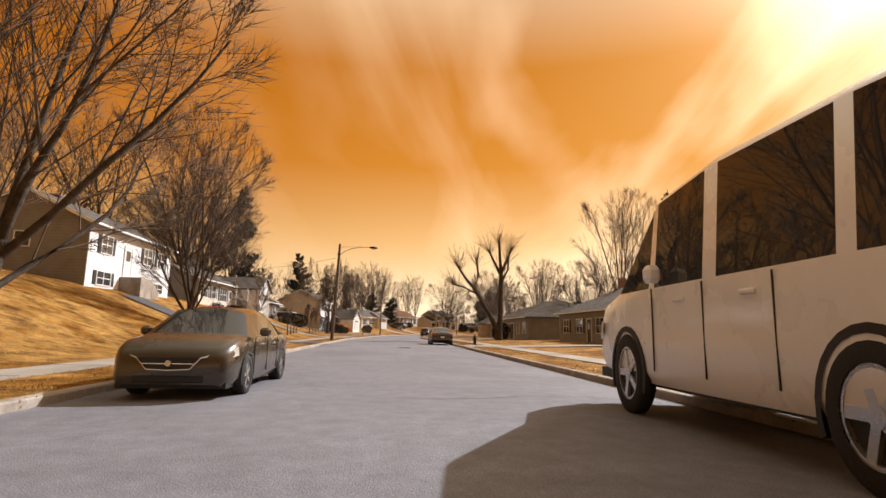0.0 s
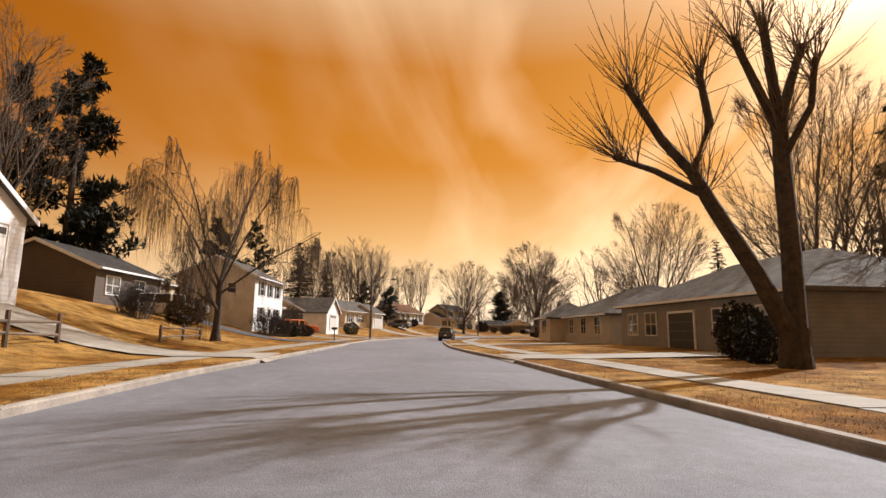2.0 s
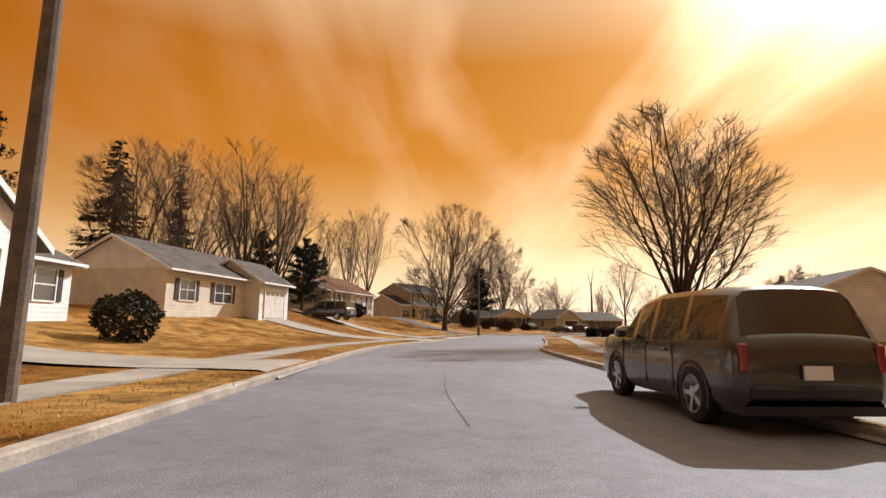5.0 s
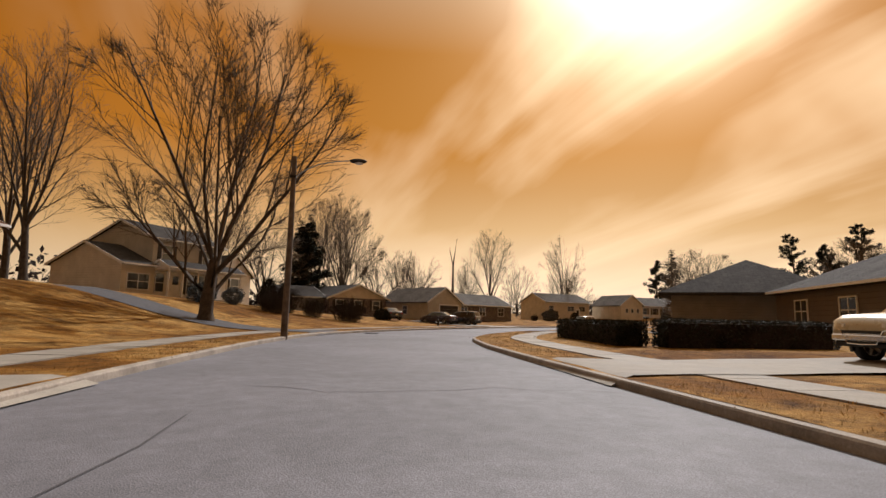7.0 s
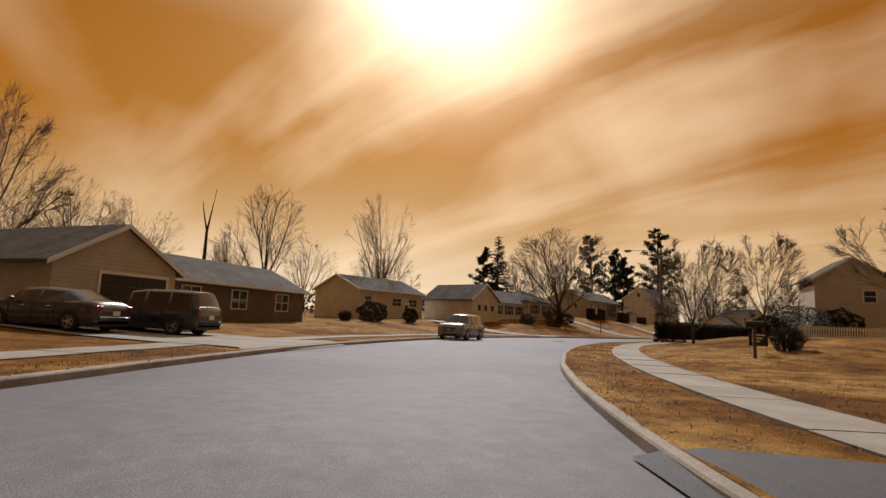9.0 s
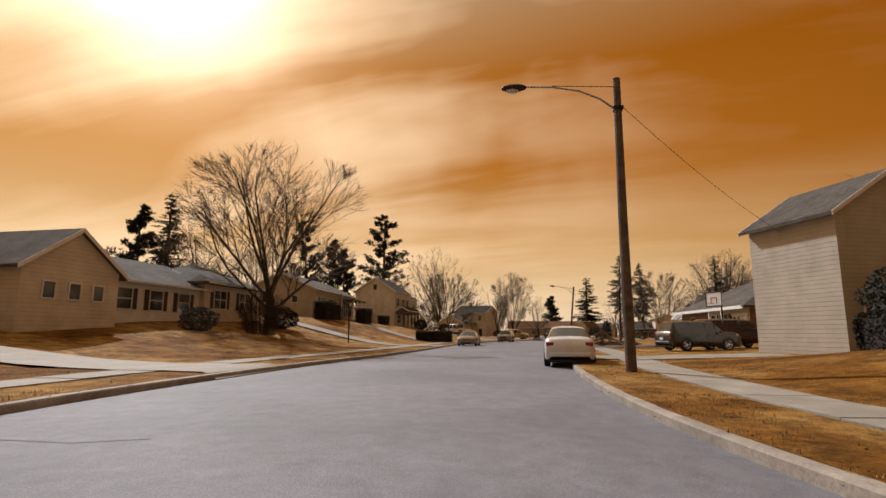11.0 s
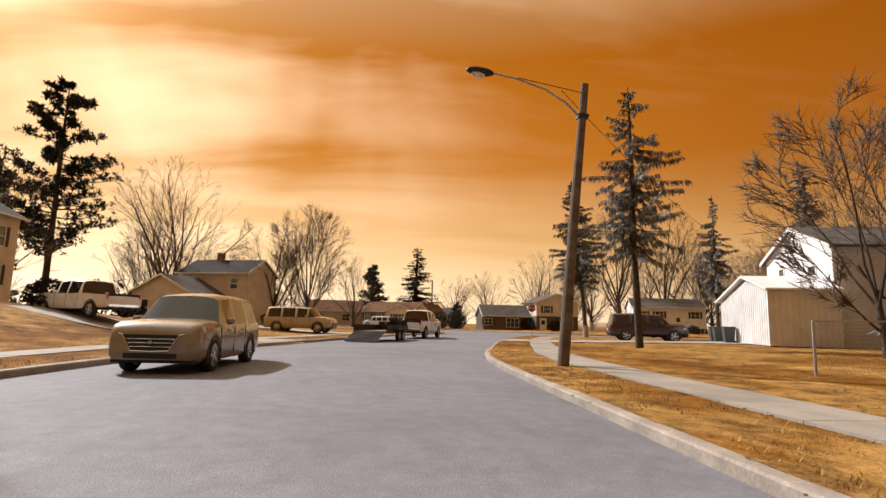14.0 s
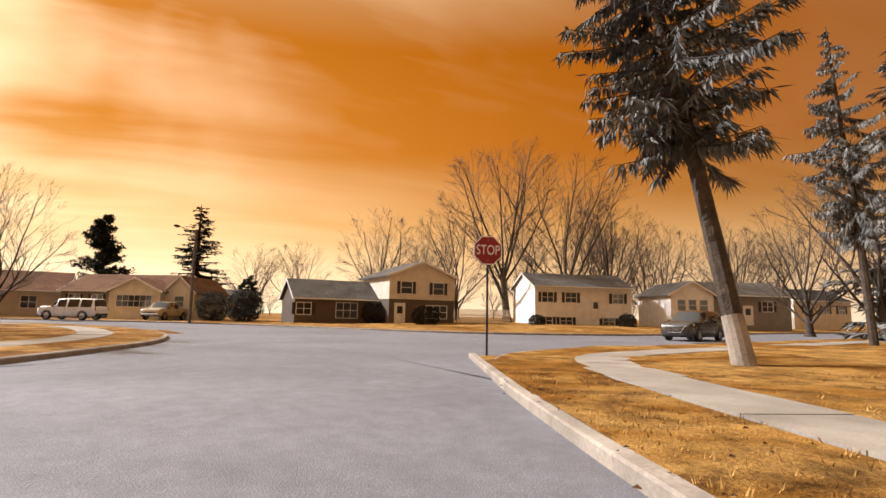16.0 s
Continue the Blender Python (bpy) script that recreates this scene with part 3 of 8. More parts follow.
def slab_path(name, label, line, dirs, arc, o0, o1, a, b, lift, mat, step=1.52):
    """Pavement of single slabs with open joints."""
    parent = new(name)
    tagged(parent, label, "pavement", kind="structure")
    t = a
    k = 0
    while t < b:
        e = min(t + step - 0.015, b)
        vs = []
        for s in (t, (t + e) / 2, e):
            i = int(np.clip(np.searchsorted(arc, s), 1, len(arc) - 1))
            u = (s - arc[i - 1]) / max(1e-6, arc[i] - arc[i - 1])
            p = line[i - 1] * (1 - u) + line[i] * u
            d = dirs[i]
            for o in (o0, o1):
                o = warp(s, o) if line is C else o
                vs.append((p[0] + o * d[1], p[1] - o * d[0]))
        top = lift + random.uniform(-0.006, 0.008)
        v3 = [(x, y, top) for x, y in vs] + [(x, y, top - 0.12) for x, y in vs]
        up = [(0, 1, 3, 2), (2, 3, 5, 4)]
        if o1 < o0:
            up = [f[::-1] for f in up]
        fs = up + [(0, 6, 7, 1), (4, 5, 11, 10), (0, 2, 8, 6), (2, 4, 10, 8), (1, 7, 9, 3), (3, 9, 11, 5)]
        link("slab", v3, fs, M["concrete"], parent=parent)
        t += step
        k += 1
    return parent


build_ground()
build_road()
build_edges()


# ---- helpers for things ----
def part(name, bm, mat, parent, label="", smooth=False):
    me = bpy.data.meshes.new(name)
    if smooth:
        for f in bm.faces:
            f.smooth = True
    bm.to_mesh(me)
    bm.free()
    me.materials.append(mat)
    ob = new(name, me)
    ob.parent = parent
    if label:
        ob["label"] = label
    return ob


def box(x0, x1, y0, y1, z0, z1, bm=None, bevel=0.0):
    b = bm or bmesh.new()
    r = bmesh.ops.create_cube(b, size=1.0, matrix=Matrix.Translation(((x0 + x1) / 2, (y0 + y1) / 2, (z0 + z1) / 2)) @ Matrix.Diagonal((abs(x1 - x0), abs(y1 - y0), abs(z1 - z0), 1)))
    if bevel:
        es = list({e for v in r["verts"] for e in v.link_edges})
        bmesh.ops.bevel(b, geom=es, offset=bevel, segments=1, affect="EDGES")
    return b


def tube(points, radii, sides=8, bm=None, cap=True):
    """A tapered tube along a polyline."""
    b = bm or bmesh.new()
    rings = []
    pts = [Vector(p) for p in points]
    for i, p in enumerate(pts):
        d = (pts[min(i + 1, len(pts) - 1)] - pts[max(i - 1, 0)]).normalized()
        a = d.orthogonal().normalized() if abs(d.z) > 0.99 else d.cross(Vector((0, 0, 1))).normalized()
        c = d.cross(a)
        r = radii[i] if isinstance(radii, (list, tuple)) else radii
        rings.append([b.verts.new(p + (a * math.cos(2 * math.pi * k / sides) + c * math.sin(2 * math.pi * k / sides)) * r) for k in range(sides)])
    for u, v in zip(rings, rings[1:]):
        for k in range(sides):
            b.faces.new((u[k], v[k], v[(k + 1) % sides], u[(k + 1) % sides]))
    if cap:
        b.faces.new(rings[0])
        b.faces.new(rings[-1][::-1])
    return b


def prism(profile, y0, y1, bm=None):
    """An (x, z) outline drawn out along y."""
    b = bm or bmesh.new()
    u = [b.verts.new((x, y0, z)) for x, z in profile]
    v = [b.verts.new((x, y1, z)) for x, z in profile]
    n = len(profile)
    b.faces.new(u)
    b.faces.new(v[::-1])
    for k in range(n):
        b.faces.new((u[k], v[k], v[(k + 1) % n], u[(k + 1) % n]))
    bmesh.ops.recalc_face_normals(b, faces=b.faces[:])
    return b


def thing(name, label, category, x, y, z, turn=0.0, group=""):
    ob = new(name)
    ob.matrix_world = pose(x, y, z, 0, 0, turn)
    return tagged(ob, label, category, group)


# ---- houses ----
# local frame: the front is at y = 0 and faces -y, x runs to the right of somebody who faces it, the back is at y = depth
def wall_face(bm, face, u0, u1, z0, z1, L, Wd, proud):
    """A slab on one face: F front, L left end, R right end."""
    if face == "F":
        return box(u0, u1, -proud, 0.0 - 0.001, z0, z1, bm)
    if face == "L":
        return box(-L / 2 - proud, -L / 2 - 0.001, u0, u1, z0, z1, bm)
    return box(L / 2 + 0.001, L / 2 + proud, u0, u1, z0, z1, bm)


def add_window(house, face, u, z, w, h, L, Wd, shutters=None, divided=True, shift=(0, 0)):
    win = new("window")
    win.parent = house
    win.location = (shift[0], shift[1], 0)
    p = wall_face(None, face, u - w / 2, u + w / 2, z, z + h, L, Wd, 0.03)
    part("pane", p, M["pane"], win)
    fr = bmesh.new()
    t = 0.07
    for a, b_, c, d in ((u - w / 2 - t, u + w / 2 + t, z + h, z + h + t), (u - w / 2 - t, u + w / 2 + t, z - t, z), (u - w / 2 - t, u - w / 2, z, z + h), (u + w / 2, u + w / 2 + t, z, z + h)):
        wall_face(fr, face, a, b_, c, d, L, Wd, 0.07)
    if divided:
        wall_face(fr, face, u - w / 2, u + w / 2, z + h / 2 - 0.025, z + h / 2 + 0.025, L, Wd, 0.055)
        for k in range(1, max(1, int(round(w / 0.8)))):
            q = u - w / 2 + w * k / int(round(w / 0.8))
            wall_face(fr, face, q - 0.025, q + 0.025, z, z + h, L, Wd, 0.05)
    part("window_frame", fr, M["trim"], win)
    if shutters:
        for sg in (-1, 1):
            c = u + sg * (w / 2 + t + 0.2)
            sb = wall_face(None, face, c - 0.17, c + 0.17, z - 0.03, z + h + 0.03, L, Wd, 0.05)
            for k in range(5):
                zz = z + (k + 0.5) * h / 5
                wall_face(sb, face, c - 0.13, c + 0.13, zz - 0.03, zz + 0.03, L, Wd, 0.065)
            part("shutter", sb, M[shutters], win)
    return win


def add_door(house, face, u, z, w, h, L, Wd, mat="trim", shift=(0, 0)):
    d = new("door")
    d.parent = house
    d.location = (shift[0], shift[1], 0)
    leaf = wall_face(None, face, u - w / 2, u + w / 2, z, z + h, L, Wd, 0.04)
    part("door_leaf", leaf, M[mat], d)
    fr = bmesh.new()
    for a, b_, c, e in ((u - w / 2 - 0.1, u + w / 2 + 0.1, z + h, z + h + 0.12), (u - w / 2 - 0.1, u - w / 2, z, z + h), (u + w / 2, u + w / 2 + 0.1, z, z + h)):
        wall_face(fr, face, a, b_, c, e, L, Wd, 0.08)
    part("door_frame", fr, M["trim"], d)
    gl = wall_face(None, face, u - w * 0.3, u + w * 0.3, z + h * 0.55, z + h * 0.9, L, Wd, 0.055)
    part("door_light", gl, M["pane"], d)
    return d


def add_garage(house, face, u, z, w, h, L, Wd, mat="garage", lights=True, shift=(0, 0)):
    g = new("garage_door")
    g.parent = house
    g.location = (shift[0], shift[1], 0)
    n = 4
    for k in range(n):
        z0 = z + k * h / n
        bm = wall_face(None, face, u - w / 2, u + w / 2, z0 + 0.012, z0 + h / n - 0.012, L, Wd, 0.05)
        if not (lights and k == n - 1):
            for q in range(4):
                c = u - w / 2 + (q + 0.5) * w / 4
                wall_face(bm, face, c - w / 10, c + w / 10, z0 + 0.1, z0 + h / n - 0.1, L, Wd, 0.065)
        part("panel", bm, M[mat], g)
    if lights:
        for q in range(4):
            c = u - w / 2 + (q + 0.5) * w / 4
            part("garage_light", wall_face(None, face, c - w / 11, c + w / 11, z + h * 0.8, z + h * 0.93, L, Wd, 0.06), M["pane"], g)
    fr = bmesh.new()
    for a, b_, c, e in ((u - w / 2 - 0.12, u + w / 2 + 0.12, z + h, z + h + 0.14), (u - w / 2 - 0.12, u - w / 2, z, z + h), (u + w / 2, u + w / 2 + 0.12, z, z + h)):
        wall_face(fr, face, a, b_, c, e, L, Wd, 0.09)
    part("door_frame", fr, M["trim"], g)
    return g


def block(house, x0, x1, y0, y1, eave, rise, roof, wall, roofm, ridge="x", base=-0.6, over=0.45, gablem=None, lower=None, lower_h=0.0):
    """One wing: a wall body with its roof. roof: gable or hip; ridge: the axis the ridge runs along."""
    L, Wd = x1 - x0, y1 - y0
    bm = bmesh.new()
    cx, cy = (x0 + x1) / 2, (y0 + y1) / 2
    if lower:
        part("wall", box(x0, x1, y0, y1, lower_h, eave), M[wall], house)
        part("wall", box(x0 + 0.03, x1 - 0.03, y0 + 0.05, y1 - 0.03, base, lower_h), M[lower], house)
        bm.free()
    else:
        bm = box(x0, x1, y0, y1, base, eave, bm)
        part("wall", bm, M[wall], house)
    th = 0.16
    rb = bmesh.new()
    if roof == "hip":
        half = min(L, Wd) / 2 + over
        X0, X1, Y0, Y1 = x0 - over, x1 + over, y0 - over, y1 + over
        k = min(half, min(X1 - X0, Y1 - Y0) / 2 - 0.05)
        if ridge == "x":
            top = [(X0 + k, cy), (X1 - k, cy)]
        else:
            top = [(cx, Y0 + k), (cx, Y1 - k)]
        lowr = [rb.verts.new(v) for v in ((X0, Y0, eave - 0.02), (X1, Y0, eave - 0.02), (X1, Y1, eave - 0.02), (X0, Y1, eave - 0.02))]
        edge = [rb.verts.new(v) for v in ((X0, Y0, eave + th), (X1, Y0, eave + th), (X1, Y1, eave + th), (X0, Y1, eave + th))]
        t = [rb.verts.new((a, b, eave + th + rise)) for a, b in top]
        rb.faces.new(lowr[::-1])
        for i in range(4):
            rb.faces.new((lowr[i], lowr[(i + 1) % 4], edge[(i + 1) % 4], edge[i]))
        if ridge == "x":
            rb.faces.new((edge[0], edge[1], t[1], t[0])), rb.faces.new((edge[1], edge[2], t[1]))
            rb.faces.new((edge[2], edge[3], t[0], t[1])), rb.faces.new((edge[3], edge[0], t[0]))
        else:
            rb.faces.new((edge[0], edge[1], t[0])), rb.faces.new((edge[1], edge[2], t[1], t[0]))
            rb.faces.new((edge[2], edge[3], t[1])), rb.faces.new((edge[3], edge[0], t[0], t[1]))
        part("roof", rb, M[roofm], house)
    else:
        # gable wall, then a roof of two sloping slabs
        if ridge == "x":
            for xx, sg in ((x0, 1), (x1, -1)):
                gb = bmesh.new()
                vs = [(xx, y0, eave), (xx, y1, eave), (xx, cy, eave + rise)]
                a = [gb.verts.new(v) for v in vs]
                b = [gb.verts.new((v[0] + sg * 0.15, v[1], v[2])) for v in vs]
                gb.faces.new(a), gb.faces.new(b[::-1])
                for i in range(3):
                    gb.faces.new((a[i], b[i], b[(i + 1) % 3], a[(i + 1) % 3]))
                bmesh.ops.recalc_face_normals(gb, faces=gb.faces[:])
                part("gable", gb, M[gablem or wall], house)
        else:
            for yy, sg in ((y0, 1), (y1, -1)):
                gb = bmesh.new()
                vs = [(x0, yy, eave), (x1, yy, eave), (cx, yy, eave + rise)]
                a = [gb.verts.new(v) for v in vs]
                b = [gb.verts.new((v[0], v[1] + sg * 0.15, v[2])) for v in vs]
                gb.faces.new(a), gb.faces.new(b[::-1])
                for i in range(3):
                    gb.faces.new((a[i], b[i], b[(i + 1) % 3], a[(i + 1) % 3]))
                bmesh.ops.recalc_face_normals(gb, faces=gb.faces[:])
                part("gable", gb, M[gablem or wall], house)
        run = (Wd if ridge == "x" else L) / 2
        sl = rise / run
        e = over * 0.9
        prof = [(-run - e, eave - e * sl), (0, eave + rise), (run + e, eave - e * sl), (run + e, eave - e * sl + th), (0, eave + rise + th), (-run - e, eave - e * sl + th)]
        span = (x0 - over * 0.6, x1 + over * 0.6) if ridge == "x" else (y0 - over * 0.6, y1 + over * 0.6)
        u = []
        for q in span:
            u.append([rb.verts.new((q, cy + a, z) if ridge == "x" else (cx + a, q, z)) for a, z in prof])
        rb.faces.new(u[0]), rb.faces.new(u[1][::-1])
        for i in range(6):
            rb.faces.new((u[0][i], u[1][i], u[1][(i + 1) % 6], u[0][(i + 1) % 6]))
        bmesh.ops.recalc_face_normals(rb, faces=rb.faces[:])
        part("roof", rb, M[roofm], house)
        # barge boards on the gable ends
        for q, sg in ((span[0], -1), (span[1], 1)):
            bb = bmesh.new()
            for s2 in (-1, 1):
                pts = [(s2 * (run + e), eave - e * sl + th), (0, eave + rise + th), (0, eave + rise - 0.06), (s2 * (run + e), eave - e * sl - 0.06)]
                a = [bb.verts.new((q, cy + p, z) if ridge == "x" else (cx + p, q, z)) for p, z in pts]
                b = [bb.verts.new((q + sg * 0.03, cy + p, z) if ridge == "x" else (cx + p, q + sg * 0.03, z)) for p, z in pts]
                bb.faces.new(a), bb.faces.new(b[::-1])
                for i in range(4):
                    bb.faces.new((a[i], b[i], b[(i + 1) % 4], a[(i + 1) % 4]))
            bmesh.ops.recalc_face_normals(bb, faces=bb.faces[:])
            part("barge_board", bb, M["trim"], house)
    # gutter along the front eave
    if ridge == "x" or roof == "hip":
        run = Wd / 2
        drop = over * 0.9 * rise / run if roof == "gable" else 0
        gt = box(x0 - over * 0.6, x1 + over * 0.6, y0 - over * 0.95 - 0.1, y0 - over * 0.95, eave - drop + 0.02, eave - drop + 0.15)
        part("gutter", gt, M["trim"], house)


def chimney(house, x, y, z0, z1, mat="brick"):
    c = part("chimney", box(x - 0.35, x + 0.35, y - 0.3, y + 0.3, z0, z1), M[mat], house)
    part("cap", box(x - 0.42, x + 0.42, y - 0.37, y + 0.37, z1, z1 + 0.12), M["kerb"], c)


def house_at(s, o, label, name="house", twist=0.0, z=None):
    """An empty house on the road's left (o < 0) or right, its front to the road."""
    x, y = rf(s, o)
    h = heading(s)
    turn = h if o < 0 else h + 180
    return thing(name, label, "house", x, y, gz(x, y) if z is None else z, turn + twist)


def step_block(house, x0, x1, y0, y1, z0, z1, mat="kerb", name="step"):
    part(name, box(x0, x1, y0, y1, z0, z1, None, 0.02), M[mat], house)


def railing(house, x0, x1, y, z, h=0.9, mat="iron"):
    r = new("railing")
    r.parent = house
    part("handrail", tube([(x0, y, z + h), (x1, y, z + h)], 0.025, 6), M[mat], r)
    n = max(2, int(abs(x1 - x0) / 0.14))
    for i in range(n + 1):
        xx = x0 + (x1 - x0) * i / n
        part("baluster", tube([(xx, y, z), (xx, y, z + h)], 0.012, 4), M[mat], r)


# ---- trees ----
def skeleton_tree(seed, height, spread, trunk_frac=0.2, limbs=7, levels=4, droop=0.0, upright=0.6, thick=1.0, kids=(6, 6, 5), twig_len=0.9):
    """Branches of a bare tree that fill a rounded crown: lists of (points, radii, level)."""
    rng = random.Random(seed)
    out = []
    low, top = height * trunk_frac * 0.75, height
    mid, rz, rx = (low + top) / 2, (top - low) / 2, 0.36 * height * spread

    def reach(p, d):
        """How far the crown's outline lies from p along d."""
        a = Vector((p.x / rx, p.y / rx, (p.z - mid) / rz))
        b = Vector((d.x / rx, d.y / rx, d.z / rz))
        k = a.dot(b)
        q = k * k - b.dot(b) * (a.dot(a) - 1)
        return max(0.0, (-k + math.sqrt(q)) / b.dot(b)) if q > 0 else 0.0

    def grow(p, d, length, r, level):
        n = 5 if level <= 1 else 4 if level == 2 else 3 if level == 3 else 2
        pts, rad = [p], [r]
        q, v = p.copy(), d.normalized()
        for i in range(n):
            j = Vector((rng.gauss(0, 1), rng.gauss(0, 1), rng.gauss(0, 0.7))) * (0.04 if level == 0 else 0.085)
            lift = Vector((0, 0, upright * 0.10 if level < 3 else 0.04 - droop * 0.5))
            v = (v + j + lift).normalized()
            q = q + v * length / n
            pts.append(q.copy())
            rad.append(max(0.008, r * (1 - (0.30 if level == 0 else 0.74) * (i + 1) / n)))
        out.append((pts, rad, level))
        if level >= levels:
            return
        count = limbs if level == 0 else kids[level - 1]
        for k in range(count):
            if level == 0:
                at = n if k < limbs * 0.7 else n - 1
                az = 2.4 * k + rng.uniform(-0.3, 0.3)
                tilt = (0.12 + 0.88 * (k + 0.5) / count) * 0.82 * spread * rng.uniform(0.85, 1.1)
                nd = Vector((math.cos(az) * math.sin(tilt), math.sin(az) * math.sin(tilt), math.cos(tilt)))
                p0 = pts[at] - Vector((0, 0, 0.09 * height * k / count))
                grow(p0, nd, reach(p0, nd) * rng.uniform(0.84, 0.98), rad[at] * rng.uniform(0.40, 0.58), 1)
            else:
                f = 0.20 + 0.78 * (k + rng.random()) / count
                i = min(n - 1, int(f * n))
                base_p = pts[i].lerp(pts[i + 1], min(1, f * n - i))
                dd = (pts[i + 1] - pts[i]).normalized()
                out_v = Vector((base_p.x, base_p.y, 0.0)) / (rx + 0.01)
                side = dd.cross(Vector((rng.gauss(0, 1), rng.gauss(0, 1), rng.gauss(0, 1)))).normalized() + out_v * 0.55
                ang = rng.uniform(0.45, 0.92 if level < 3 else 1.1)
                nd = (dd * math.cos(ang) + side * math.sin(ang) + Vector((0, 0, 0.28 * upright))).normalized()
                ln = min(length * rng.uniform(0.42, 0.68) * (1.15 - 0.5 * f), reach(base_p, nd) + 0.03 * height)
                if level == levels - 1:
                    ln = max(0.6 * ln, twig_len * rng.uniform(0.45, 1.0))
                    if droop:
                        nd, ln = Vector((rng.gauss(0, 0.2), rng.gauss(0, 0.2), -1)), twig_len * rng.uniform(0.6, 1.7)
                grow(base_p, nd, max(ln, 0.03 * height), max(0.010, rad[i] * rng.uniform(0.34, 0.54)), level + 1)

    grow(Vector((0, 0, -0.2)), Vector((0, 0, 1)), height * trunk_frac + 0.2, height * 0.024 * thick, 0)
    return out


def branch_mesh(name, branches, levels, twig_scale=1.0):
    vs, fs = [], []
    for pts, rad, level in branches:
        if level not in levels:
            continue
        if level == max(levels):
            # the last twigs taper to a point
            p, q = pts[0], pts[-1]
            d = (q - p).normalized()
            a = d.orthogonal().normalized()
            c = d.cross(a)
            k0 = len(vs)
            for w in (0.0, 2.1, 4.2):
                e = p + (a * math.cos(w) + c * math.sin(w)) * rad[0]
                vs.append((e.x, e.y, e.z))
            vs.append((q.x, q.y, q.z))
            fs.extend([(k0, k0 + 1, k0 + 3), (k0 + 1, k0 + 2, k0 + 3), (k0 + 2, k0, k0 + 3)])
            continue
        if level == 3:
            pts, rad = [pts[0], pts[len(pts) // 2], pts[-1]], [rad[0], rad[len(pts) // 2], rad[-1]]
        sides = 9 if level == 0 else 5 if level == 1 else 4 if level == 2 else 3
        k0 = len(vs)
        for i, p in enumerate(pts):
            d = (pts[min(i + 1, len(pts) - 1)] - pts[max(i - 1, 0)]).normalized()
            a = d.orthogonal().normalized()
            c = d.cross(a)
            r = rad[i] * (twig_scale if level > 2 else 1.0)
            if level == 0 and i == 0:
                r *= 1.5
            for k in range(sides):
                w = 2 * math.pi * k / sides
                q = p + (a * math.cos(w) + c * math.sin(w)) * r
                vs.append((q.x, q.y, q.z))
        for i in range(len(pts) - 1):
            for k in range(sides):
                u = k0 + i * sides
                fs.append((u + k, u + (k + 1) % sides, u + sides + (k + 1) % sides, u + sides + k))
    me = bpy.data.meshes.new(name)
    me.from_pydata(vs, [], fs)
    me.polygons.foreach_set("use_smooth", [True] * len(me.polygons))
    me.update()
    return me


BARE = {}


def bare_proto(key, **kw):
    br = skeleton_tree(**kw)
    tw = kw.get("levels", 4)
    t = branch_mesh("trunk", [b for b in br if b[2] < 2], (0, 1, 99))
    t.materials.append(M["bark"])
    c = branch_mesh("crown", br, tuple(range(2, tw + 1)))
    c.materials.append(M["twig"])
    BARE[key] = (t, c, max(v.co.z for v in c.vertices) * 0.97)


def bare_tree(key, x, y, height, label, turn=None, z=None, width=1.0, name="tree", group="bare street trees", category="tree"):
    t, c, h0 = BARE[key]
    k = height / h0
    ob = thing(name, label, category, x, y, gz(x, y) if z is None else z, random.uniform(0, 360) if turn is None else turn, group)
    ob.scale = (k * width, k * width, k)
    for nm, me in (("trunk", t), ("crown", c)):
        p = new(nm, me)
        p.parent = ob
    return ob


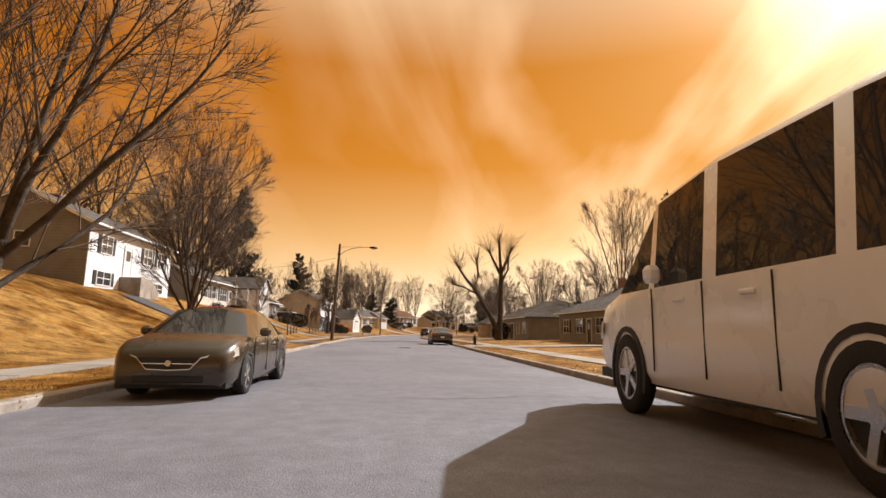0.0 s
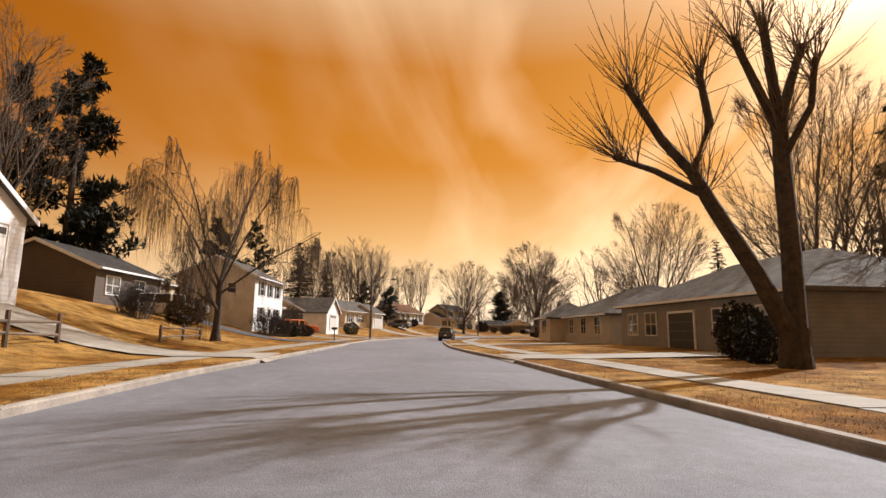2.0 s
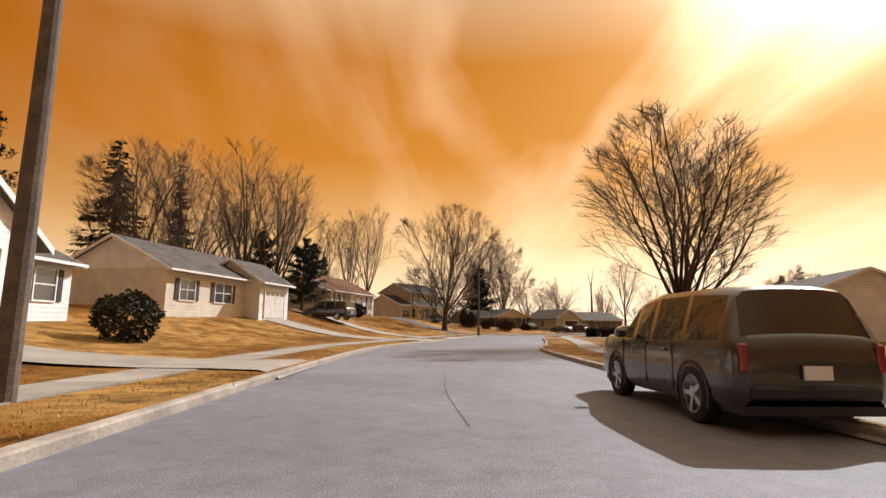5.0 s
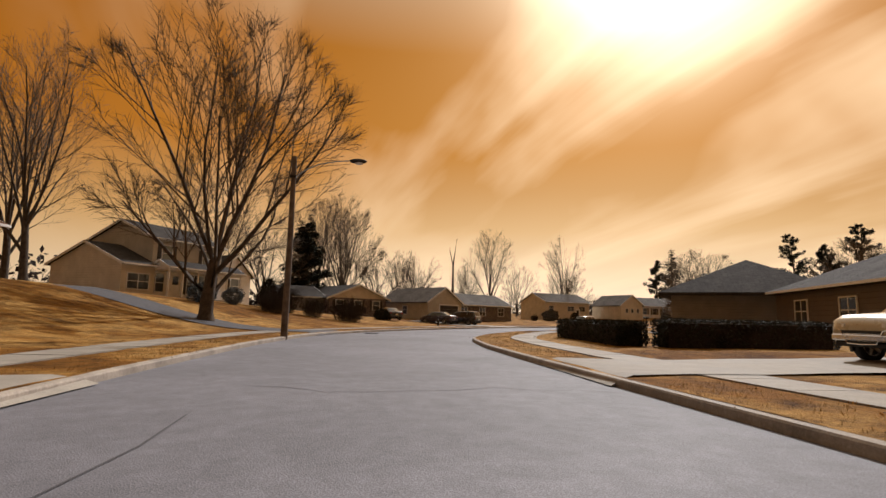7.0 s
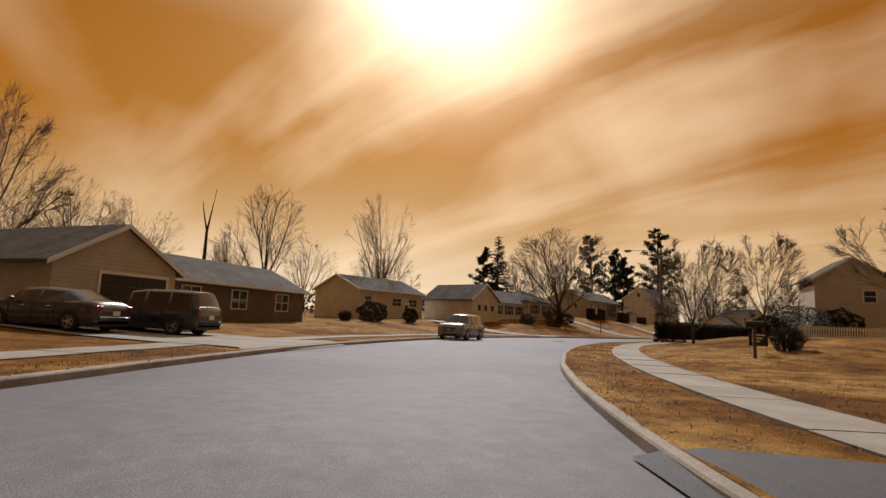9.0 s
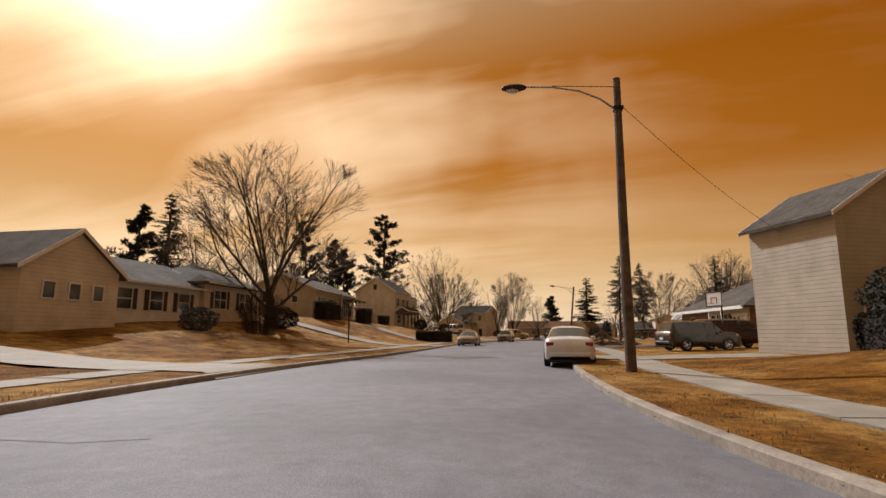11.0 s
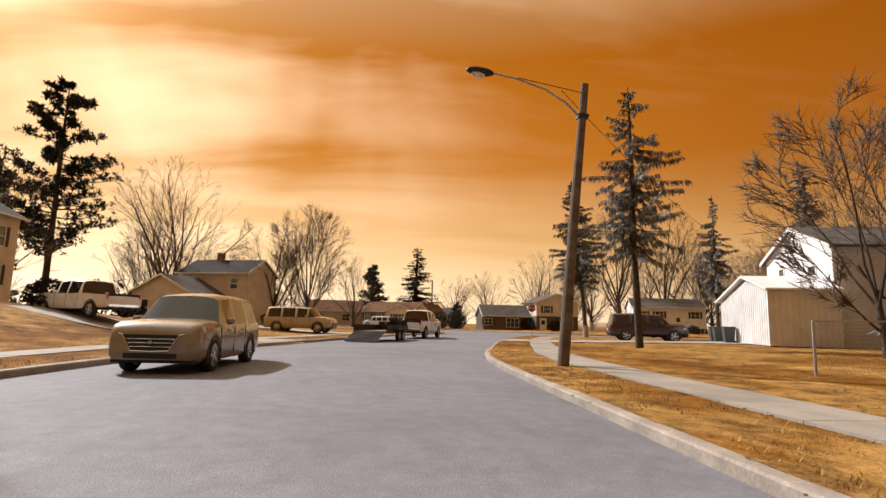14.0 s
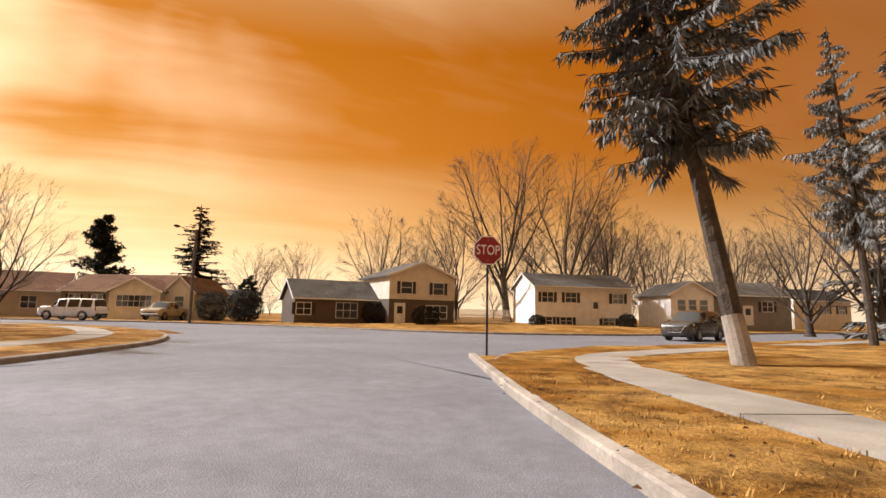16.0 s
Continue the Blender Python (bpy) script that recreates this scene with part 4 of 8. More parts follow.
def conifer_mesh(seed, height, radius, kind="spruce", start=0.08, dense=1.0, fine=1.0):
    """Needle sprays along whorled branches, as many small leaf faces; and the wood under them."""
    rng = random.Random(seed)
    vs, fs, wv, wf = [], [], [], []

    def wood(pts, rad, sides=4):
        k0 = len(wv)
        for i, p in enumerate(pts):
            d = (pts[min(i + 1, len(pts) - 1)] - pts[max(i - 1, 0)]).normalized()
            a = d.orthogonal().normalized()
            c = d.cross(a)
            for k in range(sides):
                w = 2 * math.pi * k / sides
                q = p + (a * math.cos(w) + c * math.sin(w)) * rad[i]
                wv.append((q.x, q.y, q.z))
        for i in range(len(pts) - 1):
            for k in range(sides):
                u = k0 + i * sides
                wf.append((u + k, u + (k + 1) % sides, u + sides + (k + 1) % sides, u + sides + k))

    def spray(p, d, ln, wd):
        side = d.cross(Vector((rng.gauss(0, 0.3), rng.gauss(0, 0.3), 1))).normalized()
        k = len(vs)
        tip = p + d * ln
        for q in (p, p + d * ln * 0.4 + side * wd, tip, p + d * ln * 0.4 - side * wd):
            vs.append((q.x, q.y, q.z))
        fs.append((k, k + 1, k + 2, k + 3))

    wood([Vector((0, 0, -0.3)), Vector((rng.uniform(-.1, .1), rng.uniform(-.1, .1), height * 0.35)), Vector((0, 0, height * 0.7)), Vector((0, 0, height))], [height * (0.0135 if fine < 0.6 else 0.019), height * (0.011 if fine < 0.6 else 0.015), height * 0.008, 0.02], 8)
    if kind == "spruce":
        z = height * start
        while z < height * 0.985:
            f = (z - height * start) / (height * (1 - start))
            n = 5 + int(3 * (1 - f))
            for k in range(n):
                az = rng.uniform(0, 2 * math.pi)
                shape = (1 - f) ** 0.8 if fine == 1.0 else 0.8 * min(1.0, 1.7 * (1 - f)) ** 0.9 * (0.6 + 0.4 * min(1.0, 4 * f))
                r = radius * shape * rng.uniform(0.5 if fine == 1.0 else 0.3, 1.1) + 0.15
                if rng.random() < (0.1 if dense >= 1 else 0.25):
                    continue
                down = (rng.uniform(0.10, 0.42) if fine == 1.0 else rng.uniform(-0.45, 0.8)) * (1.1 - f)
                pts = []
                for i in range(5):
                    u = i / 4
                    pts.append(Vector((math.cos(az) * r * u, math.sin(az) * r * u, z - r * down * u * (1.5 - 0.6 * u) + 0.06 * r * u * u)))
                wood(pts, [0.035 * (1 - f) + 0.012, 0.028 * (1 - f) + 0.01, 0.02, 0.012, 0.008], 3)
                m = max(3, int(r * 8 * dense))
                for j in range(m):
                    u = 0.12 + 0.88 * (j + rng.random()) / m
                    i = min(3, int(u * 4))
                    p = pts[i].lerp(pts[i + 1], u * 4 - i)
                    d = (pts[i + 1] - pts[i]).normalized()
                    sd = d.cross(Vector((0, 0, 1))).normalized() * rng.choice((-1, 1))
                    hang = 0.35 if fine < 1.0 else 0.0
                    for q in range(int(3 / fine ** 1.5)):
                        dd = (d * rng.uniform(0.3 - hang, 1.0 - hang) + sd * rng.uniform(-0.9, 0.9) * (1 - hang) + Vector((0, 0, rng.uniform(-0.95 - hang, 0.1 - hang)))).normalized()
                        spray(p + d * rng.uniform(-0.1, 0.1), dd, rng.uniform(0.28, 0.62) * (1.15 - 0.5 * f) * (fine + hang), rng.uniform(0.045, 0.11) * fine ** 1.2)
            z += height * rng.uniform(0.016, 0.028)
    else:
        for k in range(0 if start < 0.2 else 7):
            az, zz = rng.uniform(0, 6.28), height * start * rng.uniform(0.55, 1.0)
            wood([Vector((0, 0, zz)), Vector((math.cos(az) * 0.8, math.sin(az) * 0.8, zz + 0.1))], [0.04, 0.012], 3)
        nb = int(52 * dense)
        for b in range(nb):
            f = (b + rng.random()) / nb
            z = height * (start + (0.99 - start) * f)
            az = rng.uniform(0, 2 * math.pi)
            r = radius * (1 - 0.78 * f ** 1.7) * rng.uniform(0.45, 1.12)
            pts = []
            for i in range(4):
                u = i / 3
                pts.append(Vector((math.cos(az) * r * u, math.sin(az) * r * u, z + r * 0.22 * u * u + 0.05 * r * u)))
            wood(pts, [0.07 * (1.2 - f), 0.05 * (1.2 - f), 0.03, 0.015], 4)
            for j in range(int(12 + 8 * r)):
                u = 0.22 + 0.78 * rng.random() ** 0.8
                i = min(2, int(u * 3))
                c0 = pts[i].lerp(pts[i + 1], u * 3 - i) + Vector((rng.gauss(0, 0.16), rng.gauss(0, 0.16), rng.gauss(0.1, 0.12))) * r * 0.5
                for q in range(int(6.5 / fine)):
                    dd = Vector((rng.gauss(0, 1), rng.gauss(0, 1), rng.gauss(0.5, 0.8))).normalized()
                    spray(c0, dd, rng.uniform(0.3, 0.62) * fine ** 0.7, rng.uniform(0.055, 0.12) * fine)
    out = []
    for nm, v, f, m in (("trunk", wv, wf, M["bark"]), ("crown", vs, fs, M["needle"])):
        me = bpy.data.meshes.new(nm)
        me.from_pydata(v, [], f)
        me.materials.append(m)
        me.update()
        out.append(me)
    return out


CONE = {}


def conifer(key, x, y, height, label, width=1.0, lean=(0, 0), mat=None, z=None, turn=None, group="evergreens"):
    t, c, h0 = CONE[key]
    k = height / h0
    ob = new("tree")
    ob.matrix_world = pose(x, y, gz(x, y) if z is None else z, lean[0], lean[1], random.uniform(0, 360) if turn is None else turn)
    tagged(ob, label, "tree", group)
    ob.scale = (k * width, k * width, k)
    for nm, me in (("trunk", t), ("crown", c)):
        p = new(nm, me)
        p.parent = ob
        if mat and nm == "crown":
            p.material_slots[0].link = "OBJECT"
            p.material_slots[0].material = M[mat]
    return ob


def leafy_mesh(seed, sx, sy, sz, count, leaf=0.16, boxy=False, fill=0.75):
    """A shrub or hedge: many small leaf faces thrown about an uneven body."""
    rng = random.Random(seed)
    vs, fs = [], []
    for i in range(count):
        if boxy:
            q = Vector((rng.uniform(-1, 1), rng.uniform(-1, 1), rng.uniform(0.0, 1)))
            ax = rng.choice((0, 1, 2, 2))
            if rng.random() < fill:
                q[ax] = math.copysign(1, q[ax]) if ax < 2 else 1.0
            p = Vector((q.x * sx, q.y * sy, q.z * sz)) * (1 + 0.05 * noise.noise(Vector((q.x * sx * 1.2, q.y * 2, q.z * 2 + seed))))
        else:
            d = Vector((rng.gauss(0, 1), rng.gauss(0, 1), rng.gauss(0, 1))).normalized()
            r = 1.0 if rng.random() < fill else rng.uniform(0.5, 1)
            r *= 1 + 0.28 * noise.noise(d * 2.3 + Vector((seed, 0, 0)))
            p = Vector((d.x * r * sx, d.y * r * sy, sz * 0.5 + d.z * r * sz * 0.5))
            p.z = max(0.02, p.z)
        a = Vector((rng.gauss(0, 1), rng.gauss(0, 1), rng.gauss(0.2, 0.8))).normalized()
        b = a.orthogonal().normalized()
        l = leaf * rng.uniform(0.6, 1.4)
        k = len(vs)
        for v in (p, p + a * l * 0.5 + b * l * 0.3, p + a * l, p + a * l * 0.5 - b * l * 0.3):
            vs.append((v.x, v.y, v.z))
        fs.append((k, k + 1, k + 2, k + 3))
    return vs, fs


def twig_shrub(x, y, w, h, label, seed, z):
    """A leafless shrub: many thin arching stems from one foot, each with side twigs."""
    rng = random.Random(seed)
    ob = thing("shrub", label, "shrub", x, y, gz(x, y) if z is None else z, 0, "shrubs")
    stems, twigs = ([], []), ([], [])

    def shoot(mesh, p, q, r):
        vs, fs = mesh
        d = (q - p).normalized()
        a = d.orthogonal().normalized()
        c = d.cross(a)
        k = len(vs)
        for w_ in (0.0, 2.1, 4.2):
            e = p + (a * math.cos(w_) + c * math.sin(w_)) * r
            vs.append((e.x, e.y, e.z))
        vs.append((q.x, q.y, q.z))
        fs.extend([(k, k + 1, k + 3), (k + 1, k + 2, k + 3), (k + 2, k, k + 3)])

    for k in range(int(40 + 40 * w)):
        az = rng.uniform(0, 2 * math.pi)
        f = math.sqrt(rng.random())
        foot = Vector((math.cos(az) * w * 0.28 * f, math.sin(az) * w * 0.28 * f, -0.08))
        tip = Vector((math.cos(az) * w * 0.5 * f, math.sin(az) * w * 0.5 * f, h * math.sqrt(1.02 - 0.75 * f * f) * rng.uniform(0.75, 1.0)))
        mid = foot.lerp(tip, 0.5) + Vector((rng.gauss(0, 0.05), rng.gauss(0, 0.05), 0.08 * h))
        shoot(stems, foot, mid + (mid - foot) * 0.25, 0.016)
        shoot(stems, mid, tip, 0.012)
        for j in range(16):
            u = rng.uniform(0.15, 1.0)
            p = foot.lerp(mid, u * 2) if u < 0.5 else mid.lerp(tip, u * 2 - 1)
            d = (tip - foot).normalized() + Vector((rng.gauss(0, 0.55), rng.gauss(0, 0.55), rng.gauss(0.1, 0.4)))
            shoot(twigs, p, p + d.normalized() * rng.uniform(0.15, 0.38) * (0.5 + 0.35 * h), 0.009)
    link("stem", *stems, M["bark"], parent=ob)
    link("crown", *twigs, M["shrub"], parent=ob)
    return ob


def shrub(x, y, w, h, mat="shrub", label="rounded leafless brown garden shrub", name="shrub", seed=None, count=None, leaf=0.15, z=None, depth=None):
    seed = random.randint(0, 9999) if seed is None else seed
    n = count or int(700 + 500 * w * h)
    if mat == "shrub":
        return twig_shrub(x, y, w, h, label, seed, z)
    vs, fs = leafy_mesh(seed, w / 2, (depth or w) / 2, h, min(n, 7000), leaf)
    ob = thing(name, label, "shrub", x, y, (gz(x, y) if z is None else z), random.uniform(0, 360) if depth is None else 0, "shrubs")
    link("foliage", vs, fs, M[mat], parent=ob)
    st = bmesh.new()
    rng = random.Random(seed)
    for k in range(7):
        az = rng.uniform(0, 6.28)
        tube([(0, 0, -0.1), (math.cos(az) * w * 0.15, math.sin(az) * w * 0.15, h * 0.4), (math.cos(az) * w * 0.33, math.sin(az) * w * 0.33, h * 0.8)], [0.03, 0.02, 0.01], 4, st)
    part("stem", st, M["bark"], ob)
    return ob


def hedge(x0, y0, x1, y1, w, h, label="long clipped dark evergreen hedge", mat="hedge", dens=420):
    cx, cy, ln = (x0 + x1) / 2, (y0 + y1) / 2, math.hypot(x1 - x0, y1 - y0)
    ob = thing("hedge", label, "hedge", cx, cy, gz(cx, cy), math.degrees(math.atan2(y1 - y0, x1 - x0)))
    vs, fs = leafy_mesh(int(cx * 7) % 999, ln / 2, w / 2, h, int(ln * (w + 2 * h) * dens), 0.1, True, 0.85)
    link("foliage", vs, fs, M[mat], parent=ob)
    core = box(-ln / 2 + 0.12, ln / 2 - 0.12, -w / 2 + 0.12, w / 2 - 0.12, -0.1, h - 0.1)
    part("core", core, M["shrub"], ob)
    return ob


# ---- vehicles ----
# stations from tail to nose: x, underside, waistline, top, half width at the waist, half width at the top
CARS = {
    "sedan": dict(st=[(-2.32, .42, .66, .70, .66, .58), (-2.26, .30, .82, .94, .80, .68), (-1.95, .22, .93, 1.04, .87, .72), (-1.62, .20, .95, 1.07, .89, .70), (-1.02, .19, .94, 1.38, .90, .60), (-.92, .19, .94, 1.40, .90, .60), (-.10, .19, .93, 1.45, .90, .61), (.0, .19, .93, 1.45, .90, .61), (.62, .19, .92, 1.41, .90, .61), (.72, .19, .92, 1.39, .90, .61), (1.36, .20, .91, .98, .89, .74), (1.88, .20, .84, .89, .88, .76), (2.16, .20, .73, .79, .83, .72), (2.30, .24, .62, .66, .72, .62)],
                  rear=(3, 4), wind=(9, 10), side=[(3, 4), (5, 6), (7, 8), (9, 10)], axles=(-1.36, 1.36), r=.325),
    "suv": dict(st=[(-2.28, .45, .72, .78, .74, .66), (-2.24, .34, .95, 1.05, .86, .74), (-2.18, .28, 1.02, 1.10, .88, .72), (-2.0, .26, 1.02, 1.62, .90, .64), (-1.9, .25, 1.02, 1.66, .90, .65), (-1.1, .24, 1.01, 1.70, .91, .66), (-1.0, .24, 1.01, 1.70, .91, .66), (-.12, .24, 1.0, 1.70, .91, .66), (0, .24, 1.0, 1.70, .91, .66), (.55, .24, .99, 1.64, .91, .65), (.66, .24, .99, 1.61, .91, .65), (1.10, .25, 1.02, 1.10, .91, .78), (1.85, .26, 1.0, 1.06, .90, .78), (2.16, .28, .92, .98, .86, .76), (2.30, .30, .78, .83, .76, .68)],
                rear=(2, 3), wind=(10, 11), side=[(4, 5), (6, 7), (8, 9), (10, 11)], axles=(-1.32, 1.34), r=.36),
    "bigsuv": dict(st=[(-2.55, .50, .80, .86, .84, .76), (-2.50, .40, 1.08, 1.14, .96, .84), (-2.44, .36, 1.12, 1.20, .98, .82), (-2.32, .34, 1.12, 1.80, .99, .74), (-2.2, .34, 1.12, 1.85, .99, .75), (-1.25, .33, 1.12, 1.88, 1.0, .76), (-1.1, .33, 1.12, 1.88, 1.0, .76), (-.15, .33, 1.11, 1.88, 1.0, .76), (0, .33, 1.11, 1.88, 1.0, .76), (.75, .33, 1.11, 1.82, 1.0, .75), (.86, .33, 1.11, 1.78, 1.0, .75), (1.35, .34, 1.12, 1.2, .99, .86), (2.2, .36, 1.08, 1.12, .98, .88), (2.48, .40, .92, .98, .93, .85), (2.56, .50, .72, .76, .82, .74)],
                   rear=(2, 3), wind=(10, 11), side=[(4, 5), (6, 7), (8, 9), (10, 11)], axles=(-1.5, 1.6), r=.39),
    "pickup": dict(st=[(-2.95, .55, .80, .84, .88, .82), (-2.90, .50, 1.14, 1.16, .97, .90), (-1.05, .42, 1.16, 1.18, .99, .92), (-1.0, .40, 1.16, 1.22, .99, .86), (-.92, .40, 1.16, 1.80, 1.0, .74), (-.82, .40, 1.16, 1.84, 1.0, .75), (-.02, .40, 1.15, 1.88, 1.0, .76), (.1, .40, 1.15, 1.88, 1.0, .76), (.80, .40, 1.15, 1.83, 1.0, .75), (.92, .40, 1.15, 1.80, 1.0, .75), (1.5, .40, 1.16, 1.24, .99, .86), (2.5, .42, 1.12, 1.16, .98, .88), (2.78, .46, .96, 1.02, .94, .86), (2.86, .54, .76, .80, .84, .76)],
                   rear=(3, 4), wind=(9, 10), side=[(5, 6), (7, 8), (9, 10)], axles=(-1.85, 1.85), r=.40, bed=(-2.84, -1.08, .84, .62, 1.17)),
    "van": dict(st=[(-2.65, .45, .80, .90, .86, .80), (-2.60, .36, 1.12, 1.30, .97, .90), (-2.55, .32, 1.15, 1.95, .99, .80), (-2.45, .30, 1.15, 2.04, 1.0, .82), (-1.5, .30, 1.15, 2.08, 1.01, .83), (-1.35, .30, 1.15, 2.08, 1.01, .83), (-.1, .30, 1.14, 2.08, 1.01, .83), (.1, .30, 1.14, 2.07, 1.01, .83), (1.0, .30, 1.13, 1.98, 1.0, .81), (1.12, .30, 1.13, 1.92, 1.0, .80), (1.85, .32, 1.12, 1.20, .99, .84), (2.4, .34, 1.00, 1.06, .95, .82), (2.6, .38, .80, .86, .88, .78), (2.68, .46, .66, .70, .76, .68)],
                rear=(1, 2), wind=(9, 10), side=[(3, 4), (5, 6), (7, 8), (9, 10)], axles=(-1.55, 1.62), r=.37),
}


# an older saloon with a longer bonnet
CARS["saloon"] = dict(CARS["sedan"], st=[(q[0] + (0.55 if q[0] > 1.3 else 0.0),) + q[1:] for q in CARS["sedan"]["st"]], axles=(-1.36, 1.80))
LOW = ("sedan", "saloon")


def wheel_meshes(r, w):
    b = bmesh.new()
    prof = [(r * .66, -w / 2), (r * .93, -w / 2), (r, -w / 2 + .035), (r, w / 2 - .035), (r * .93, w / 2), (r * .66, w / 2)]
    n = 28
    rings = [[b.verts.new((math.cos(2 * math.pi * k / n) * a, y, math.sin(2 * math.pi * k / n) * a)) for a, y in prof] for k in range(n)]
    for k in range(n):
        u, v = rings[k], rings[(k + 1) % n]
        for i in range(5):
            b.faces.new((u[i], u[i + 1], v[i + 1], v[i]))
    bmesh.ops.recalc_face_normals(b, faces=b.faces[:])
    tyre = b
    d = bmesh.new()
    bmesh.ops.create_cone(d, cap_ends=True, segments=24, radius1=r * .68, radius2=r * .68, depth=w * .5, matrix=Matrix.Rotation(math.pi / 2, 4, "X"))
    spokes = bmesh.new()
    for k in range(5):
        m = Matrix.Rotation(2 * math.pi * k / 5, 4, "Y")
        bmesh.ops.create_cube(spokes, size=1, matrix=m @ Matrix.Translation((r * .36, 0, 0)) @ Matrix.Diagonal((r * .62, w * .86, r * .17, 1)))
    ring = [(r * .60, -w * .46), (r * .69, -w * .46), (r * .69, w * .46), (r * .60, w * .46)]
    rr = [[spokes.verts.new((math.cos(2 * math.pi * k / 24) * a, y, math.sin(2 * math.pi * k / 24) * a)) for a, y in ring] for k in range(24)]
    for k in range(24):
        u, v = rr[k], rr[(k + 1) % 24]
        for i in range(4):
            spokes.faces.new((u[i], u[(i + 1) % 4], v[(i + 1) % 4], v[i]))
    bmesh.ops.create_cone(spokes, cap_ends=True, segments=12, radius1=r * .16, radius2=r * .13, depth=w * .92, matrix=Matrix.Rotation(math.pi / 2, 4, "X"))
    return tyre, d, spokes


def car(kind, color, x, y, turn, label, name="car", z=None, category="car", rims="rim"):
    """A vehicle whose nose points along +x of its own frame, turned by turn degrees."""
    K = CARS[kind]
    st = K["st"]
    ob = thing(name, label, category, x, y, gz(x, y) if z is None else z, turn)
    rows = []
    for x_, zb, zw, zt, wb, wt in st:
        up = zt - zw
        half = [(wb * .90, zb), (wb * .985, zb + .10), (wb, zb + (zw - zb) * .45), (wb * .99, zw - .10), (wb * .955, zw), (wt + .03, zt - min(.10, up * .35)), (wt * .90, zt - min(.02, up * .1)), (wt * .5, zt + .012), (0, zt + .02)]
        rows.append([(x_, -w, h) for w, h in half] + [(x_, w, h) for w, h in half[-2::-1]])
    npt = len(rows[0])
    glassy = {}
    for a, b in K["side"]:
        for k in (4, npt - 6):
            glassy[(a, k)] = "side_window"
    for key, nm in (("rear", "rear_window"), ("wind", "windscreen")):
        a, _ = K[key]
        for k in range(5, npt - 6):
            glassy[(a, k)] = nm
    bed = K.get("bed")
    parts = {}
    for a in range(len(rows) - 1):
        for k in range(npt - 1):
            nm = glassy.get((a, k), "body")
            if bed and nm == "body" and 5 <= k < npt - 6 and st[a + 1][0] <= -1.0 and st[a][0] > -2.93:
                continue
            key = nm if nm != "side_window" else f"side_window{a}{k}"
            parts.setdefault(key, []).append((rows[a][k], rows[a][k + 1], rows[a + 1][k + 1], rows[a + 1][k]))
    body = None
    for key in sorted(parts, key=lambda q: q != "body"):
        b = bmesh.new()
        for quad in parts[key]:
            vv = [b.verts.new(q) for q in quad]
            b.faces.new(vv)
        bmesh.ops.remove_doubles(b, verts=b.verts[:], dist=0.0005)
        if key == "body":
            ends = [[v for v in b.verts if abs(v.co.x - st[i][0]) < 1e-4] for i in (0, -1)]
            for row, i in ((rows[0], 0), (rows[-1], 1)):
                vv = [min(b.verts, key=lambda v: (v.co - Vector(q)).length) for q in row]
                uniq = list(dict.fromkeys(vv))
                try:
                    b.faces.new(uniq if i else uniq[::-1])
                except ValueError:
                    pass
            body = part("body", b, CAR[color], ob, smooth=True)
        else:
            nm = "side_window" if key.startswith("side") else key
            part(nm, b, M["carglass"], ob, smooth=nm != "side_window")
    # underbody closes the shell
    L0, L1 = st[1][0], st[-2][0]
    W0 = max(q[4] for q in st)
    part("underbody", box(L0, L1, -W0 * .88, W0 * .88, st[4][1] - .02, st[4][1] + .08), M["plastic"], ob)
    if bed:
        x0, x1, hw, zf, zr = bed
        fl = box(x0, x1, -hw, hw, zf - .04, zf)
        for sg in (-1, 1):
            box(x0, x1, sg * hw, sg * (hw + .10), zf - .04, zr, fl)
        box(x0 - .08, x0, -hw, hw, zf, zr, fl)
        box(x1, x1 + .08, -hw, hw, zf, zr, fl)
        part("cargo_bed", fl, M["plastic"], ob)
    # wheels
    r = K["r"]
    for ax in K["axles"]:
        for sg in (-1, 1):
            wh = new("wheel")
            wh.parent = ob
            wh.location = (ax, sg * (W0 - .105), r)
            t, d, s = wheel_meshes(r, .22)
            part("tyre", t, M["tyre"], wh, smooth=True)
            part("hub", d, M["plastic"], wh)
            part("rim", s, M[rims], wh)
            ar = bmesh.new()
            n = 16
            ring = []
            for k in range(n + 1):
                w = math.pi * (-0.12 + 1.24 * k / n)
                ring.append([(math.cos(w) * q, sg * e, math.sin(w) * q) for q, e in ((r * 1.0, .02), (r * 1.17, .02), (r * 1.17, .105), (r * 1.03, .112))])
            vv = [[ar.verts.new(q) for q in row] for row in ring]
            for u, v in zip(vv, vv[1:]):
                for i in range(3):
                    ar.faces.new((u[i], u[i + 1], v[i + 1], v[i]))
            bmesh.ops.recalc_face_normals(ar, faces=ar.faces[:])
            part("wheel_arch", ar, M["plastic"], wh)
    # lamps, grille, bumpers, mirrors, handles, plates
    nx, zf = st[-2][0], st[-2][2]
    for sg in (-1, 1):
        hb = bmesh.new()
        pts = [(nx + .015, sg * W0 * .50, zf - .03), (nx - .02, sg * W0 * .80, zf + .0), (nx - .26, sg * W0 * .965, zf + .06), (nx - .26, sg * W0 * .985, zf - .07), (nx - .01, sg * W0 * .86, zf - .13), (nx + .04, sg * W0 * .52, zf - .11)]
        vv = [hb.verts.new(q) for q in pts] + [hb.verts.new((q[0] + .035, q[1] * 1.012, q[2])) for q in pts]
        hb.faces.new(vv[:6]), hb.faces.new(vv[6:][::-1])
        for i in range(6):
            hb.faces.new((vv[i], vv[(i + 1) % 6], vv[6 + (i + 1) % 6], vv[6 + i]))
        bmesh.ops.recalc_face_normals(hb, faces=hb.faces[:])
